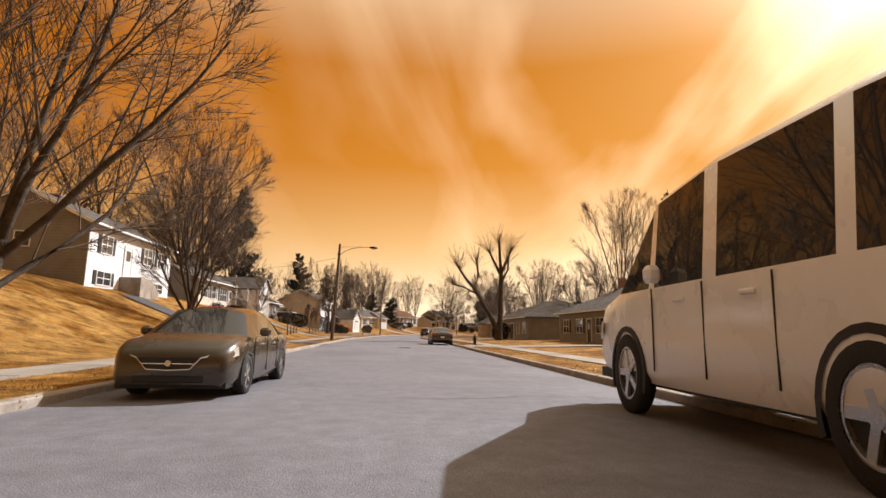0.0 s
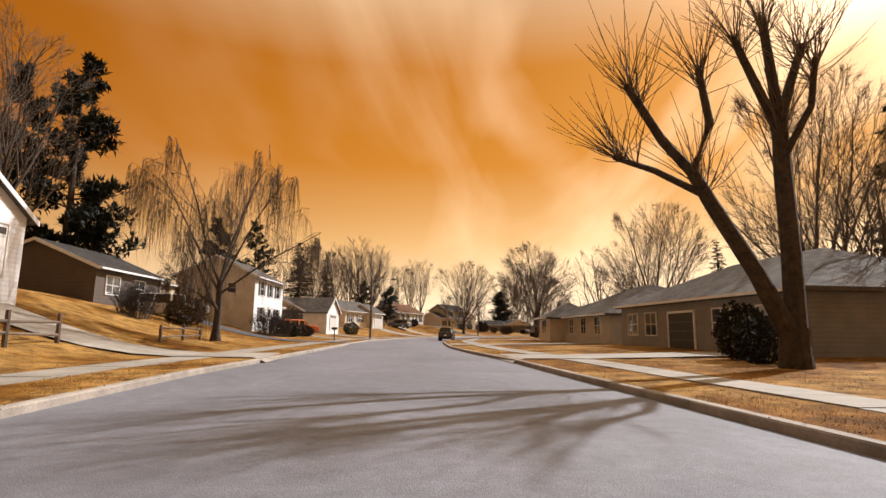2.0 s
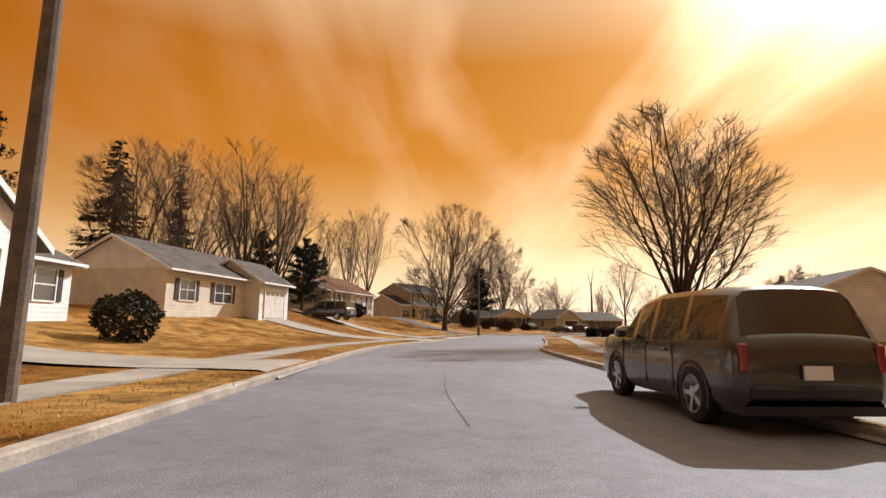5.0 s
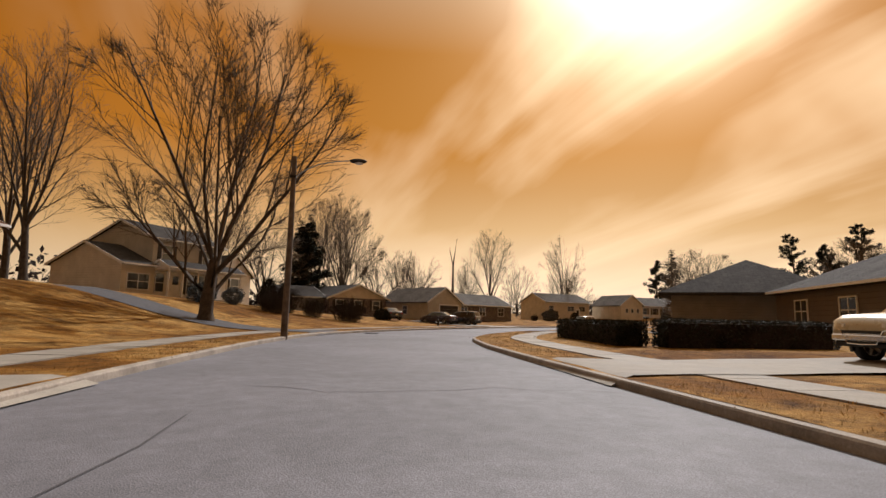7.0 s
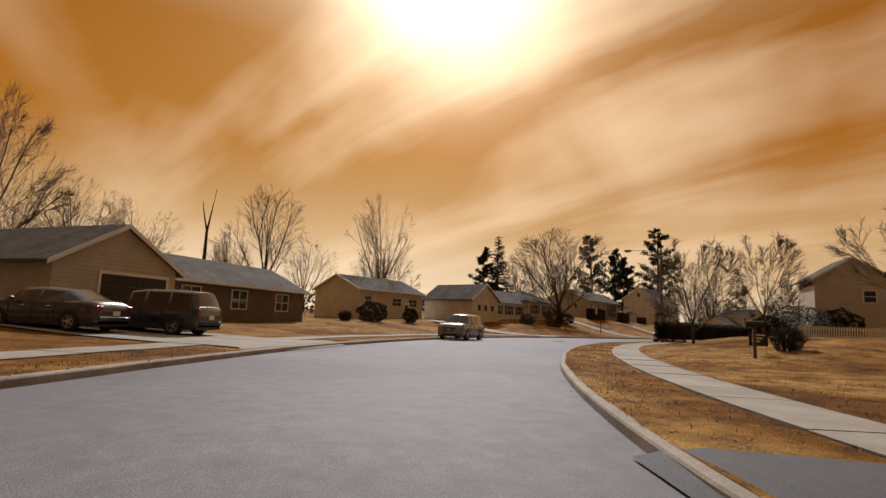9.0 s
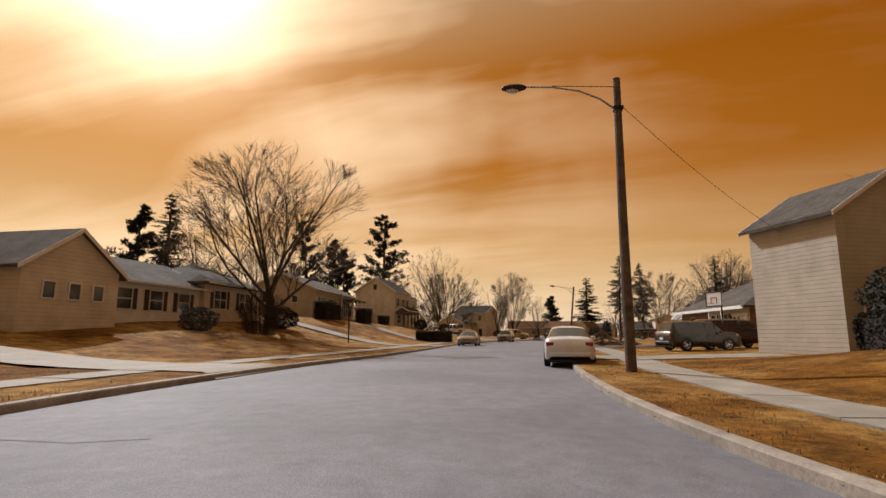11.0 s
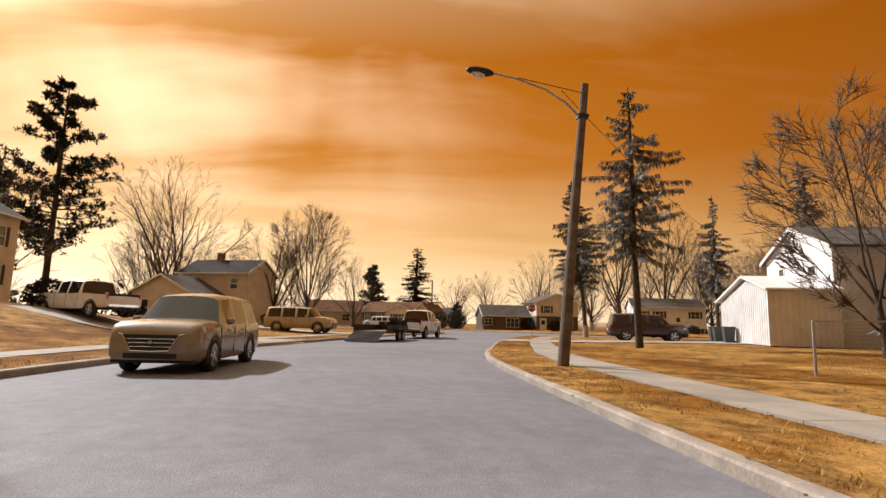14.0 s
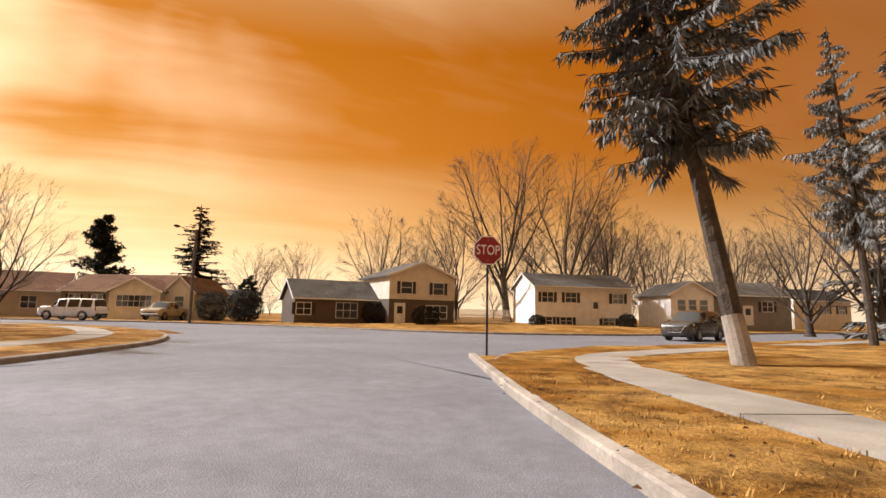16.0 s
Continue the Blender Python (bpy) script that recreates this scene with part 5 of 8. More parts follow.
        part("headlight", hb, M["lamp"], ob)
        tx, tz = st[1][0], st[1][2]
        hgt = .16 if kind in LOW else .34
        part("tail_light", box(tx - .045, tx + .14, sg * W0 * .60 if kind in LOW else sg * W0 * .80, sg * W0 * .905, tz - hgt + .08, tz + .06, None, .02), M["tail"], ob)
        mr = box(.70, .86, sg * (W0 + .02), sg * (W0 + .20), st[-5][2] + .02, st[-5][2] + .17, None, .04)
        part("wing_mirror", mr, CAR[color], ob)
        for hx in (-.55, .45):
            part("door_handle", box(hx - .09, hx + .09, sg * (W0 - .02), sg * (W0 + .02), st[6][2] - .15, st[6][2] - .115, None, .008), CAR[color] if kind not in LOW else M["chrome"], ob)
        for hx in (-.82, .06, .98):
            part("door_seam", box(hx - .006, hx + .006, sg * (W0 - .01), sg * (W0 + .004), st[4][1] + .12, st[6][2] - .02), M["plastic"], ob)
    nose, gz0, zb = st[-1][0], st[-1][2], st[-1][1]
    gh = .16 if kind in LOW else .30
    gw = W0 * (.50 if kind in LOW else .58)
    g = bmesh.new()
    quad = [(-gw, gz0 + .01), (gw, gz0 + .01), (gw * .70, gz0 - gh), (-gw * .70, gz0 - gh)]
    va = [g.verts.new((nose + .022, y_, z_)) for y_, z_ in quad]
    vb = [g.verts.new((nose - .06, y_, z_)) for y_, z_ in quad]
    g.faces.new(va), g.faces.new(vb[::-1])
    for i in range(4):
        g.faces.new((va[i], vb[i], vb[(i + 1) % 4], va[(i + 1) % 4]))
    bmesh.ops.recalc_face_normals(g, faces=g.faces[:])
    gr = part("grille", g, M["plastic"], ob)
    trim = [(nose - .02, -gw * 1.25, gz0 + .04), (nose + .03, -gw, gz0 + .005), (nose + .035, -gw * .68, gz0 - gh), (nose + .04, 0, gz0 - gh - .015), (nose + .035, gw * .68, gz0 - gh), (nose + .03, gw, gz0 + .005), (nose - .02, gw * 1.25, gz0 + .04)]
    part("grille_surround", tube(trim, .013, 6), M["chrome"], gr)
    for k in range(1, 4 if gh > .2 else 2):
        part("grille_bar", box(nose + .018, nose + .032, -gw * (.94 - .07 * k), gw * (.94 - .07 * k), gz0 - k * gh / (4 if gh > .2 else 2) - .008, gz0 - k * gh / (4 if gh > .2 else 2) + .008, None, .004), M["chrome"], gr)
    part("badge", tube([(nose + .03, 0, gz0 - gh * .45), (nose + .045, 0, gz0 - gh * .45)], .045, 14), M["chrome"], gr)
    part("lower_intake", box(nose - .08, nose + .018, -W0 * .56, W0 * .56, zb + .03, zb + .13, None, .015), M["plastic"], ob)
    for sg in (-1, 1):
        part("fog_lamp", box(nose - .16, nose - .01, sg * W0 * .66, sg * W0 * .78, zb + .08, zb + .15, None, .02), M["lamp"], ob)
    if kind == "pickup":
        part("front_bumper", box(nose - .10, nose + .05, -W0 * .86, W0 * .86, zb - .02, zb + .14, None, .03), M["chrome"], ob)
    part("rear_bumper", box(st[0][0] - .04, st[0][0] + .16, -W0 * .80, W0 * .80, st[0][1] - .05, st[0][1] + .10, None, .03), CAR[color] if kind in LOW else (M["chrome"] if kind == "pickup" else M["plastic"]), ob)
    part("number_plate", box(st[0][0] - .06, st[0][0] - .03, -.155, .155, st[0][2] - .10, st[0][2] + .05), M["sign_white"], ob)
    return ob


# ---- prototypes of trees ----
bare_proto("broad", seed=3, height=12.0, spread=1.25, trunk_frac=0.20, limbs=10, levels=4, upright=0.55, kids=(9, 8, 10))
bare_proto("vase", seed=11, height=13.0, spread=0.92, trunk_frac=0.17, limbs=11, levels=4, upright=0.6, kids=(9, 8, 10))
bare_proto("tall", seed=23, height=15.0, spread=0.98, trunk_frac=0.26, limbs=9, levels=4, upright=0.6, kids=(8, 6, 6), thick=0.9)
bare_proto("far", seed=61, height=14.0, spread=1.12, trunk_frac=0.18, limbs=9, levels=4, upright=0.5, kids=(8, 6, 5))
bare_proto("small", seed=31, height=6.0, spread=1.15, thick=0.62, trunk_frac=0.22, limbs=7, levels=4, upright=0.6, kids=(7, 7, 9), twig_len=0.5)
bare_proto("willow", seed=41, height=10.0, spread=1.55, trunk_frac=0.26, limbs=8, levels=4, droop=0.9, upright=0.2, kids=(7, 6, 8), twig_len=1.7)
for key, sd, h, r, kind, st0, dn in (("spruce", 5, 15.0, 2.9, "spruce", 0.06, 1.0), ("thin", 7, 14.0, 2.6, "spruce", 0.31, 0.9), ("shaggy", 19, 14.0, 3.3, "spruce", 0.36, 0.75), ("pine", 9, 15.0, 3.6, "pine", 0.26, 1.3), ("fullpine", 13, 12.0, 3.3, "pine", 0.08, 1.1), ("cedar", 29, 12.0, 3.3, "pine", 0.04, 2.0), ("bald", 37, 14.0, 2.7, "spruce", 0.33, 1.0)):
    a, b = conifer_mesh(sd, h, r, kind, st0, dn, 0.42 if key in ("thin", "shaggy", "bald") else 0.48 if key == "pine" else 0.8 if kind == "pine" else 1.0)
    CONE[key] = (a, b, h)

# ---- houses on the left of the road ----
H = house_at(41.6, -19.4, "white two-level house with dark shutters and side greyed for shade on a bank")
# grey gables and left-end sheet: shade painted onto a white house
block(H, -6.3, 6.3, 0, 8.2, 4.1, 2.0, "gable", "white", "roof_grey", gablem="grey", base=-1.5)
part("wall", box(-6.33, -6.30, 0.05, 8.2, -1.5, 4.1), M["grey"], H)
for u in (-4.2, 1.9, 4.3):
    add_window(H, "F", u, 2.3, 1.3, 1.15, 12.6, 8.2, "darktrim")
add_window(H, "F", -4.2, 0.2, 1.7, 0.85, 12.6, 8.2, "darktrim")
add_window(H, "F", 4.1, 0.2, 1.9, 0.7, 12.6, 8.2)
add_window(H, "L", 4.0, 2.4, 0.9, 0.9, 12.6, 8.2)
add_door(H, "F", -1.2, 1.0, 1.0, 2.1, 12.6, 8.2)
step_block(H, -2.1, -0.2, -1.5, 0, -0.8, 0.95, "kerb", "landing")
for k in range(4):
    step_block(H, -0.2 + k * 0.3, 0.1 + k * 0.3, -1.5, 0, -0.8, 0.75 - 0.2 * k)
railing(H, -2.1, -0.2, -1.45, 0.95)
railing(H, -0.1, 1.1, -1.45, 0.35)
chimney(H, -0.8, 5.6, 4.5, 6.9)

H = house_at(61.4, -18.9, "long white ranch house with grey roof and porch", twist=-1)
# gables and left end wall greyed to put their shade into the colour
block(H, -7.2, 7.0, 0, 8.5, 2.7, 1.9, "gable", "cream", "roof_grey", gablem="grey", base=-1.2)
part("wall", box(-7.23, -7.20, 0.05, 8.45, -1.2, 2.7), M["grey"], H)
block(H, 3.6, 8.4, -3.0, 3.5, 2.6, 1.35, "gable", "white", "roof_grey", ridge="y", base=-1.2)
for u in (-5.6, -3.2):
    add_window(H, "F", u, 0.95, 1.2, 1.25, 14.2, 8.5, "darktrim")
add_window(H, "F", -0.2, 0.8, 2.2, 1.4, 14.2, 8.5, "darktrim")
add_door(H, "F", 2.2, 0.1, 1.0, 2.05, 14.2, 8.5)
add_garage(H, "F", 6.0, 0.0, 2.7, 2.1, 0, 0, shift=(0, -3.0))
add_window(H, "L", 4.2, 1.1, 0.8, 0.8, 14.4, 8.5)
step_block(H, -1.8, 3.2, -2.0, 0, -1.0, 0.05, "kerb", "porch_floor")
railing(H, -1.8, 2.6, -1.95, 0.05)
for u in (-1.7, 2.6):
    part("porch_post", box(u - 0.06, u + 0.06, -1.95, -1.83, 0.05, 2.5), M["trim"], H)

H = house_at(88.0, -19.5, "low dark ranch house with white carport")
block(H, -6.5, 2.5, 0, 8.0, 2.6, 1.7, "gable", "dark", "roof_dark", base=-1.2)
block(H, 2.5, 8.0, 1.0, 7.0, 2.4, 0.7, "gable", "beige", "roof_dark", base=2.1)
for u in (2.8, 5.2, 7.8):
    part("carport_post", box(u - 0.06, u + 0.06, 1.05, 1.17, -1.0, 2.3), M["trim"], H)
part("wall", box(2.5, 8.0, 6.8, 7.0, -1.0, 2.3), M["beige"], H)
for u in (-4.5, -1.0):
    add_window(H, "F", u, 0.9, 1.6, 1.2, 9.0, 8.0)

H = house_at(101.4, -13.9, "white two-storey colonial house with dark shutters and tan side", z=1.3)
block(H, -4.6, 4.6, 0, 7.6, 4.9, 1.9, "gable", "white", "roof_grey", base=-1.2, gablem="cream")
part("wall", box(-4.63, -4.60, 0.05, 7.55, -1.2, 4.9), M["cream"], H)
for u in (-2.6, 2.6):
    add_window(H, "F", u, 3.2, 1.1, 1.25, 9.2, 7.6, "darktrim")
    add_window(H, "F", u, 0.6, 1.1, 1.35, 9.2, 7.6, "darktrim")
add_window(H, "F", 0.0, 3.2, 0.9, 1.2, 9.2, 7.6, "darktrim")
add_door(H, "F", 0.0, 0.0, 1.0, 2.1, 9.2, 7.6)
add_window(H, "L", 2.2, 3.3, 0.8, 0.9, 9.2, 7.6)
block(H, 4.6, 9.0, 1.4, 7.0, 2.5, 1.2, "gable", "white", "roof_grey", base=-1.2)
chimney(H, 2.0, 5.0, 5.2, 7.4)

H = house_at(122.5, -16.2, "white ranch house with grey gabled garage end")
block(H, -5.2, 7.0, 0, 8.5, 2.6, 2.0, "gable", "white", "roof_grey", base=-1.0, gablem="beige")
part("wall", box(-5.23, -5.20, 0.05, 8.45, -1.0, 2.6), M["beige"], H)
block(H, -5.2, 0.2, -3.4, 3.0, 2.5, 1.9, "gable", "white", "roof_grey", ridge="y", base=-1.0)
add_garage(H, "F", -2.5, 0.0, 2.6, 2.1, 0, 0, shift=(0, -3.4))
add_window(H, "F", 2.6, 0.9, 1.9, 1.3, 0, 0, "darktrim")
add_window(H, "F", 5.4, 0.9, 1.2, 1.3, 0, 0, "darktrim")

H = house_at(141.0, -17.6, "cream sided ranch house with white garage door")
block(H, -6.5, 6.2, 0, 8.0, 2.9, 2.0, "gable", "cream", "roof_grey", base=-1.5, gablem="white")
block(H, 2.0, 6.4, -1.2, 4.0, 2.8, 1.6, "gable", "white", "roof_grey", base=-1.5, ridge="x")
add_garage(H, "F", 4.2, 0.0, 2.9, 2.2, 0, 0, shift=(0, -1.2))
add_window(H, "F", -0.8, 1.0, 1.9, 1.3, 0, 0, "darktrim")
add_window(H, "F", -4.6, 1.0, 1.4, 1.3, 0, 0, "darktrim")

H = thing("house", "white ranch house with brown roof and grey gabled carport end", "house", 17.3, 175.9, 2.9, 57.5)
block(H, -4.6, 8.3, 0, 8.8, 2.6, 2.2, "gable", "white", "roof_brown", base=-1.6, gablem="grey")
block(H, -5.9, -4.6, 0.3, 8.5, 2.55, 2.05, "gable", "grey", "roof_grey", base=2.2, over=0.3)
for yy in (0.6, 4.3, 8.2):
    part("carport_post", box(-5.8, -5.68, yy, yy + 0.12, -1.6, 2.4), M["trim"], H)
for u in (-3.2, -0.6, 6.6):
    add_window(H, "F", u, 0.55, 1.1, 1.65, 0, 0, "darktrim")
add_window(H, "F", 2.2, 0.7, 0.7, 1.3, 0, 0, divided=False)
add_door(H, "F", 3.9, 0.0, 1.0, 2.1, 0, 0, mat="darktrim")
step_block(H, 3.0, 4.8, -1.2, 0, -1.4, -0.02)

H = thing("house", "beige two-storey house with white porch front and gabled wing", "house", 33.2, 198.0, 2.2, 34)
block(H, -6.0, -3.0, 0, 8.4, 2.6, 1.7, "gable", "cream", "roof_dark", base=-1.4)
block(H, -3.0, 4.6, 0.45, 8.1, 5.0, 1.6, "gable", "beige", "roof_dark", base=-1.4)
block(H, -3.0, 5.6, -1.5, 0.43, 2.5, 0.5, "gable", "white", "roof_dark", base=2.25, over=0.25)
part("wall", box(-2.95, 4.6, 0.37, 0.45, -1.2, 2.5), M["white"], H)
block(H, 4.6, 9.2, 0.8, 7.5, 2.7, 1.8, "gable", "white", "roof_dark", ridge="y", base=-1.4)
for u in (-1.6, 2.8):
    add_window(H, "F", u, 3.1, 1.0, 1.35, 0, 0, "darktrim", shift=(0, 0.45))
for u in (1.0, 2.2, 3.4):
    add_window(H, "F", u, 0.4, 0.7, 1.7, 0, 0, "darktrim", shift=(0, 0.37))
add_window(H, "F", -2.2, 0.5, 0.8, 1.5, 0, 0, shift=(0, 0.37))
add_door(H, "F", -0.6, 0.0, 1.0, 2.1, 0, 0, shift=(0, 0.37))
for u in (-2.8, -1.4, 0.2, 1.8, 3.6, 5.4):
    part("porch_post", box(u - 0.06, u + 0.06, -1.45, -1.33, -1.2, 2.3), M["trim"], H)
part("porch_floor", box(-3.0, 5.5, -1.5, 0.36, -1.3, -0.05), M["kerb"], H)
add_window(H, "F", -4.5, 0.6, 1.9, 1.2, 0, 0)
add_window(H, "F", 6.9, 0.8, 1.1, 1.4, 0, 0, "darktrim", shift=(0, 0.8))

H = thing("house", "low purple-brown brick ranch house with tan gable", "house", 56.6, 211.4, 0.9, 4)
block(H, -4.4, 4.2, 0, 10.0, 2.4, 1.75, "gable", "umber", "roof_dark", ridge="y", gablem="cream", base=-1.0, over=0.6)
block(H, -10.5, -4.4, 1.5, 9.0, 2.4, 1.4, "gable", "grey", "roof_dark", base=-1.0)
for u in (-2.9, -0.2, 2.6):
    add_window(H, "F", u, 0.95, 1.05, 1.15, 0, 0, "darktrim")

H = house_at(221.0, -18.5, "grey ranch house with beige gable end and open garage", twist=-3)
block(H, -7.6, -1.2, -2.6, 7.4, 2.6, 1.9, "gable", "beige", "roof_grey", ridge="y", base=-0.8)
block(H, -1.2, 14.0, 0, 7.5, 2.5, 1.7, "gable", "umber", "roof_grey", base=-0.8)
# near-black closed panels paint the dark inside of the open garage
add_garage(H, "F", -3.6, 0.0, 3.6, 2.15, 0, 0, mat="darktrim", lights=False, shift=(0, -2.6))
for u in (2.4, 6.6, 11.2):
    add_window(H, "F", u, 0.9, 1.4, 1.2, 0, 0)
add_window(H, "L", 2.0, 0.9, 0.9, 1.1, 15.2, 0)

H = house_at(250.0, -25.5, "cream split-level house with bay shrubs")
block(H, -5.8, 5.6, 0, 8.0, 3.3, 1.7, "gable", "cream", "roof_grey", base=-0.8)
for u in (-4.4, 0.6, 3.6):
    add_window(H, "F", u, 1.6, 1.1 if u < 0 else 1.6, 0.9, 0, 0)
add_window(H, "F", -4.4, 0.2, 0.7, 0.6, 0, 0)
add_door(H, "F", 2.4, 0.0, 1.0, 2.0, 0, 0)

H = house_at(263.0, -20.5, "white low house with gabled end and small square windows")
block(H, -7.0, -1.5, -1.5, 7.0, 2.6, 1.9, "gable", "cream", "roof_grey", ridge="y", base=-0.8)
block(H, -1.5, 8.0, 0, 7.5, 2.6, 1.7, "gable", "white", "roof_grey", base=-0.8)
for u in (-5.6, -4.2, -2.8):
    add_window(H, "F", u, 1.1, 0.6, 0.75, 0, 0, divided=False, shift=(0, -1.5))
for u in (0.6, 3.2, 5.8):
    add_window(H, "F", u, 0.9, 1.1, 1.2, 0, 0, "darktrim")

H = house_at(274.5, -20.0, "beige ranch house with white window shutters", name="house")
block(H, -3.5, 4.2, 0, 7.5, 2.6, 1.8, "hip", "cream", "roof_grey", base=-1.2)
for u in (-1.6, 1.8):
    add_window(H, "F", u, 0.9, 1.5, 1.3, 0, 0, "darktrim")

H = thing("house", "beige two-level house with shuttered front and gable end", "house", 162.6, 209.6, 3.1, -6)
block(H, -8.0, 8.0, 0, 9.0, 3.4, 2.0, "gable", "beige", "roof_grey", base=-1.6)
for u in (-5.6, -2.0):
    add_window(H, "F", u, 1.0, 1.5, 1.5, 0, 0, "darktrim")
for u in (2.4, 4.4, 6.4):
    add_window(H, "F", u, 0.5, 1.0, 2.0, 0, 0, "darktrim")
for yy in (2.6, 6.4):
    add_window(H, "L", yy, 1.8, 0.7, 0.8, 16.0, 9.0, divided=False)
part("porch_roof", box(1.2, 8.4, -2.0, 0, 2.6, 2.75), M["roof_grey"], H)
part("porch_floor", box(1.2, 8.2, -2.0, -0.02, -1.6, -0.05), M["kerb"], H)
for u in (1.6, 3.6, 5.8, 8.0):
    part("porch_post", box(u - 0.07, u + 0.07, -1.95, -1.81, -0.05, 2.6), M["trim"], H)

H = thing("house", "tan two-storey house with tall gable end and dark porch", "house", 183.8, 204.0, 2.6, -13)
block(H, 0.0, 9.0, 0, 7.4, 6.0, 2.4, "gable", "cream", "roof_dark", base=-1.8)
block(H, 0.6, 7.2, -2.4, -0.02, 2.5, 0.7, "gable", "dark", "roof_dark", base=2.0, over=0.2)
for u in (0.8, 2.9, 5.0, 7.1):
    part("porch_post", box(u - 0.09, u + 0.09, -2.35, -2.17, -1.6, 2.2), M["darktrim"], H)
part("porch_floor", box(0.6, 7.2, -2.4, -0.02, -1.8, -0.1), M["kerb"], H)
for u in (2.0, 4.8, 7.4):
    add_window(H, "F", u, 3.4, 1.1, 1.4, 0, 0, "darktrim")
add_window(H, "F", 2.4, 0.5, 1.8, 1.4, 0, 0)
add_door(H, "F", 5.2, 0.0, 1.0, 2.1, 0, 0, mat="darktrim")
part("attic_vent", box(-0.03, 0.0, 3.4, 4.0, 6.3, 7.2), M["darktrim"], H)
block(H, 9.0, 15.5, 0.6, 7.0, 5.2, 1.8, "gable", "cream", "roof_dark", base=-1.8)
for u in (10.6, 13.6):
    add_window(H, "F", u, 3.0, 1.1, 1.3, 0, 0, "darktrim", shift=(0, 0.6))
    add_window(H, "F", u, 0.4, 1.1, 1.3, 0, 0, "darktrim", shift=(0, 0.6))
block(H, -5.5, -0.02, 4.0, 8.0, 2.2, 0.5, "gable", "white", "roof_grey", base=-1.8, over=0.2)

H = thing("house", "tan two-storey house with lower gabled wing beside a driveway", "house", 218.9, 188.9, 0.3, 238)
block(H, -5.4, 3.4, 0, 6.0, 5.9, 1.6, "gable", "cream", "roof_dark", base=-1.0)
block(H, -6.4, 0.6, -5.6, -0.02, 3.3, 1.8, "gable", "cream", "roof_grey", ridge="y", base=-1.0)
for u in (-3.4, 1.8):
    add_window(H, "F", u, 4.1, 0.9, 1.1, 0, 0)
for u in (-4.7, -1.2):
    add_window(H, "F", u, 0.9, 0.9, 1.6, 0, 0, shift=(0, -5.6))
add_door(H, "F", 2.0, 0.0, 0.95, 2.1, 0, 0, mat="darktrim")
chimney(H, -2.4, 3.2, 6.2, 8.4)

# ---- houses on the right of the road ----
H = house_at(48.5, 18.5, "grey hip-roofed ranch house with dark grey shingles")
block(H, -9.5, 9.5, 0, 11.5, 2.8, 2.9, "hip", "grey", "roof_grey", base=-0.6)
for u in (-7.0, -3.0, 2.2, 6.4):
    add_window(H, "F", u, 0.9, 1.8, 1.3, 0, 0, "darktrim")
add_door(H, "F", -0.4, 0.05, 1.0, 2.1, 0, 0, mat="darktrim")
chimney(H, -5.5, 5.6, 4.5, 6.6)

H = house_at(75.0, 17.0, "long grey ranch house with grey hip roof and dark porch")
block(H, -9.5, 9.0, 0, 11.0, 2.7, 2.6, "hip", "grey", "roof_grey", base=-0.6)
for u in (-7.5, -4.8, 3.0, 6.6):
    add_window(H, "F", u, 0.8, 1.5, 1.4, 0, 0)
add_garage(H, "F", -1.0, 0.0, 2.8, 2.1, 0, 0, mat="darktrim", lights=False)

H = house_at(97.5, 17.0, "tan brick ranch house with brown hip roof")
block(H, -8.6, 9.5, 0, 13.0, 2.3, 3.0, "hip", "beige", "roof_grey", base=-0.6)
block(H, -8.9, -4.0, -1.6, 4.0, 2.3, 1.7, "hip", "cream", "roof_grey", base=-0.6)
for u in (-1.4, 2.6, 6.6):
    add_window(H, "F", u, 0.8, 1.5, 1.4, 0, 0)
add_window(H, "F", -6.4, 0.8, 2.0, 1.4, 0, 0, shift=(0, -1.6))

H = house_at(119.5, 17.5, "small cream house with porch under bare trees")
block(H, -5.5, 5.0, 0, 8.0, 2.6, 1.7, "gable", "cream", "roof_grey", base=-0.6)
for u in (-3.0, 0.6, 3.2):
    add_window(H, "F", u, 0.8, 1.2, 1.4, 0, 0, "darktrim")

H = house_at(154.5, 20.5, "white ranch house with grey roof and dark garage opening")
block(H, -9.0, 9.0, 0, 9.5, 2.7, 2.1, "gable", "white", "roof_grey", base=-0.6)
# no real opening: its inner shade is painted as near-black panels
add_garage(H, "F", -7.2, 0.0, 2.5, 2.2, 0, 0, mat="darktrim", lights=False)
add_window(H, "F", -3.4, 0.8, 2.0, 1.4, 0, 0, "darktrim")
add_door(H, "F", -0.2, 0.0, 1.0, 2.1, 0, 0, mat="darktrim")
add_window(H, "F", 3.0, 0.8, 1.4, 1.4, 0, 0, "darktrim")
add_window(H, "F", 6.4, 0.8, 1.4, 1.4, 0, 0, "darktrim")

H = house_at(181.5, 22.0, "dark low house behind a clipped hedge")
block(H, -7.5, 7.0, 0, 9.0, 2.6, 2.2, "hip", "dark", "roof_dark", base=-0.6)
for u in (-4.0, 1.0, 5.0):
    add_window(H, "F", u, 0.9, 1.5, 1.2, 0, 0)

H = house_at(205.0, 15.8, "dark hip-roofed house with deep shaded porch")
block(H, -7.5, 7.5, 0, 10.0, 2.8, 2.8, "hip", "grey", "roof_dark", base=-0.6, over=0.8)
for u in (-5.0, -1.0, 4.0):
    add_window(H, "F", u, 0.8, 1.6, 1.4, 0, 0)
add_garage(H, "F", 1.8, 0.0, 2.4, 2.1, 0, 0, mat="garage", lights=True)

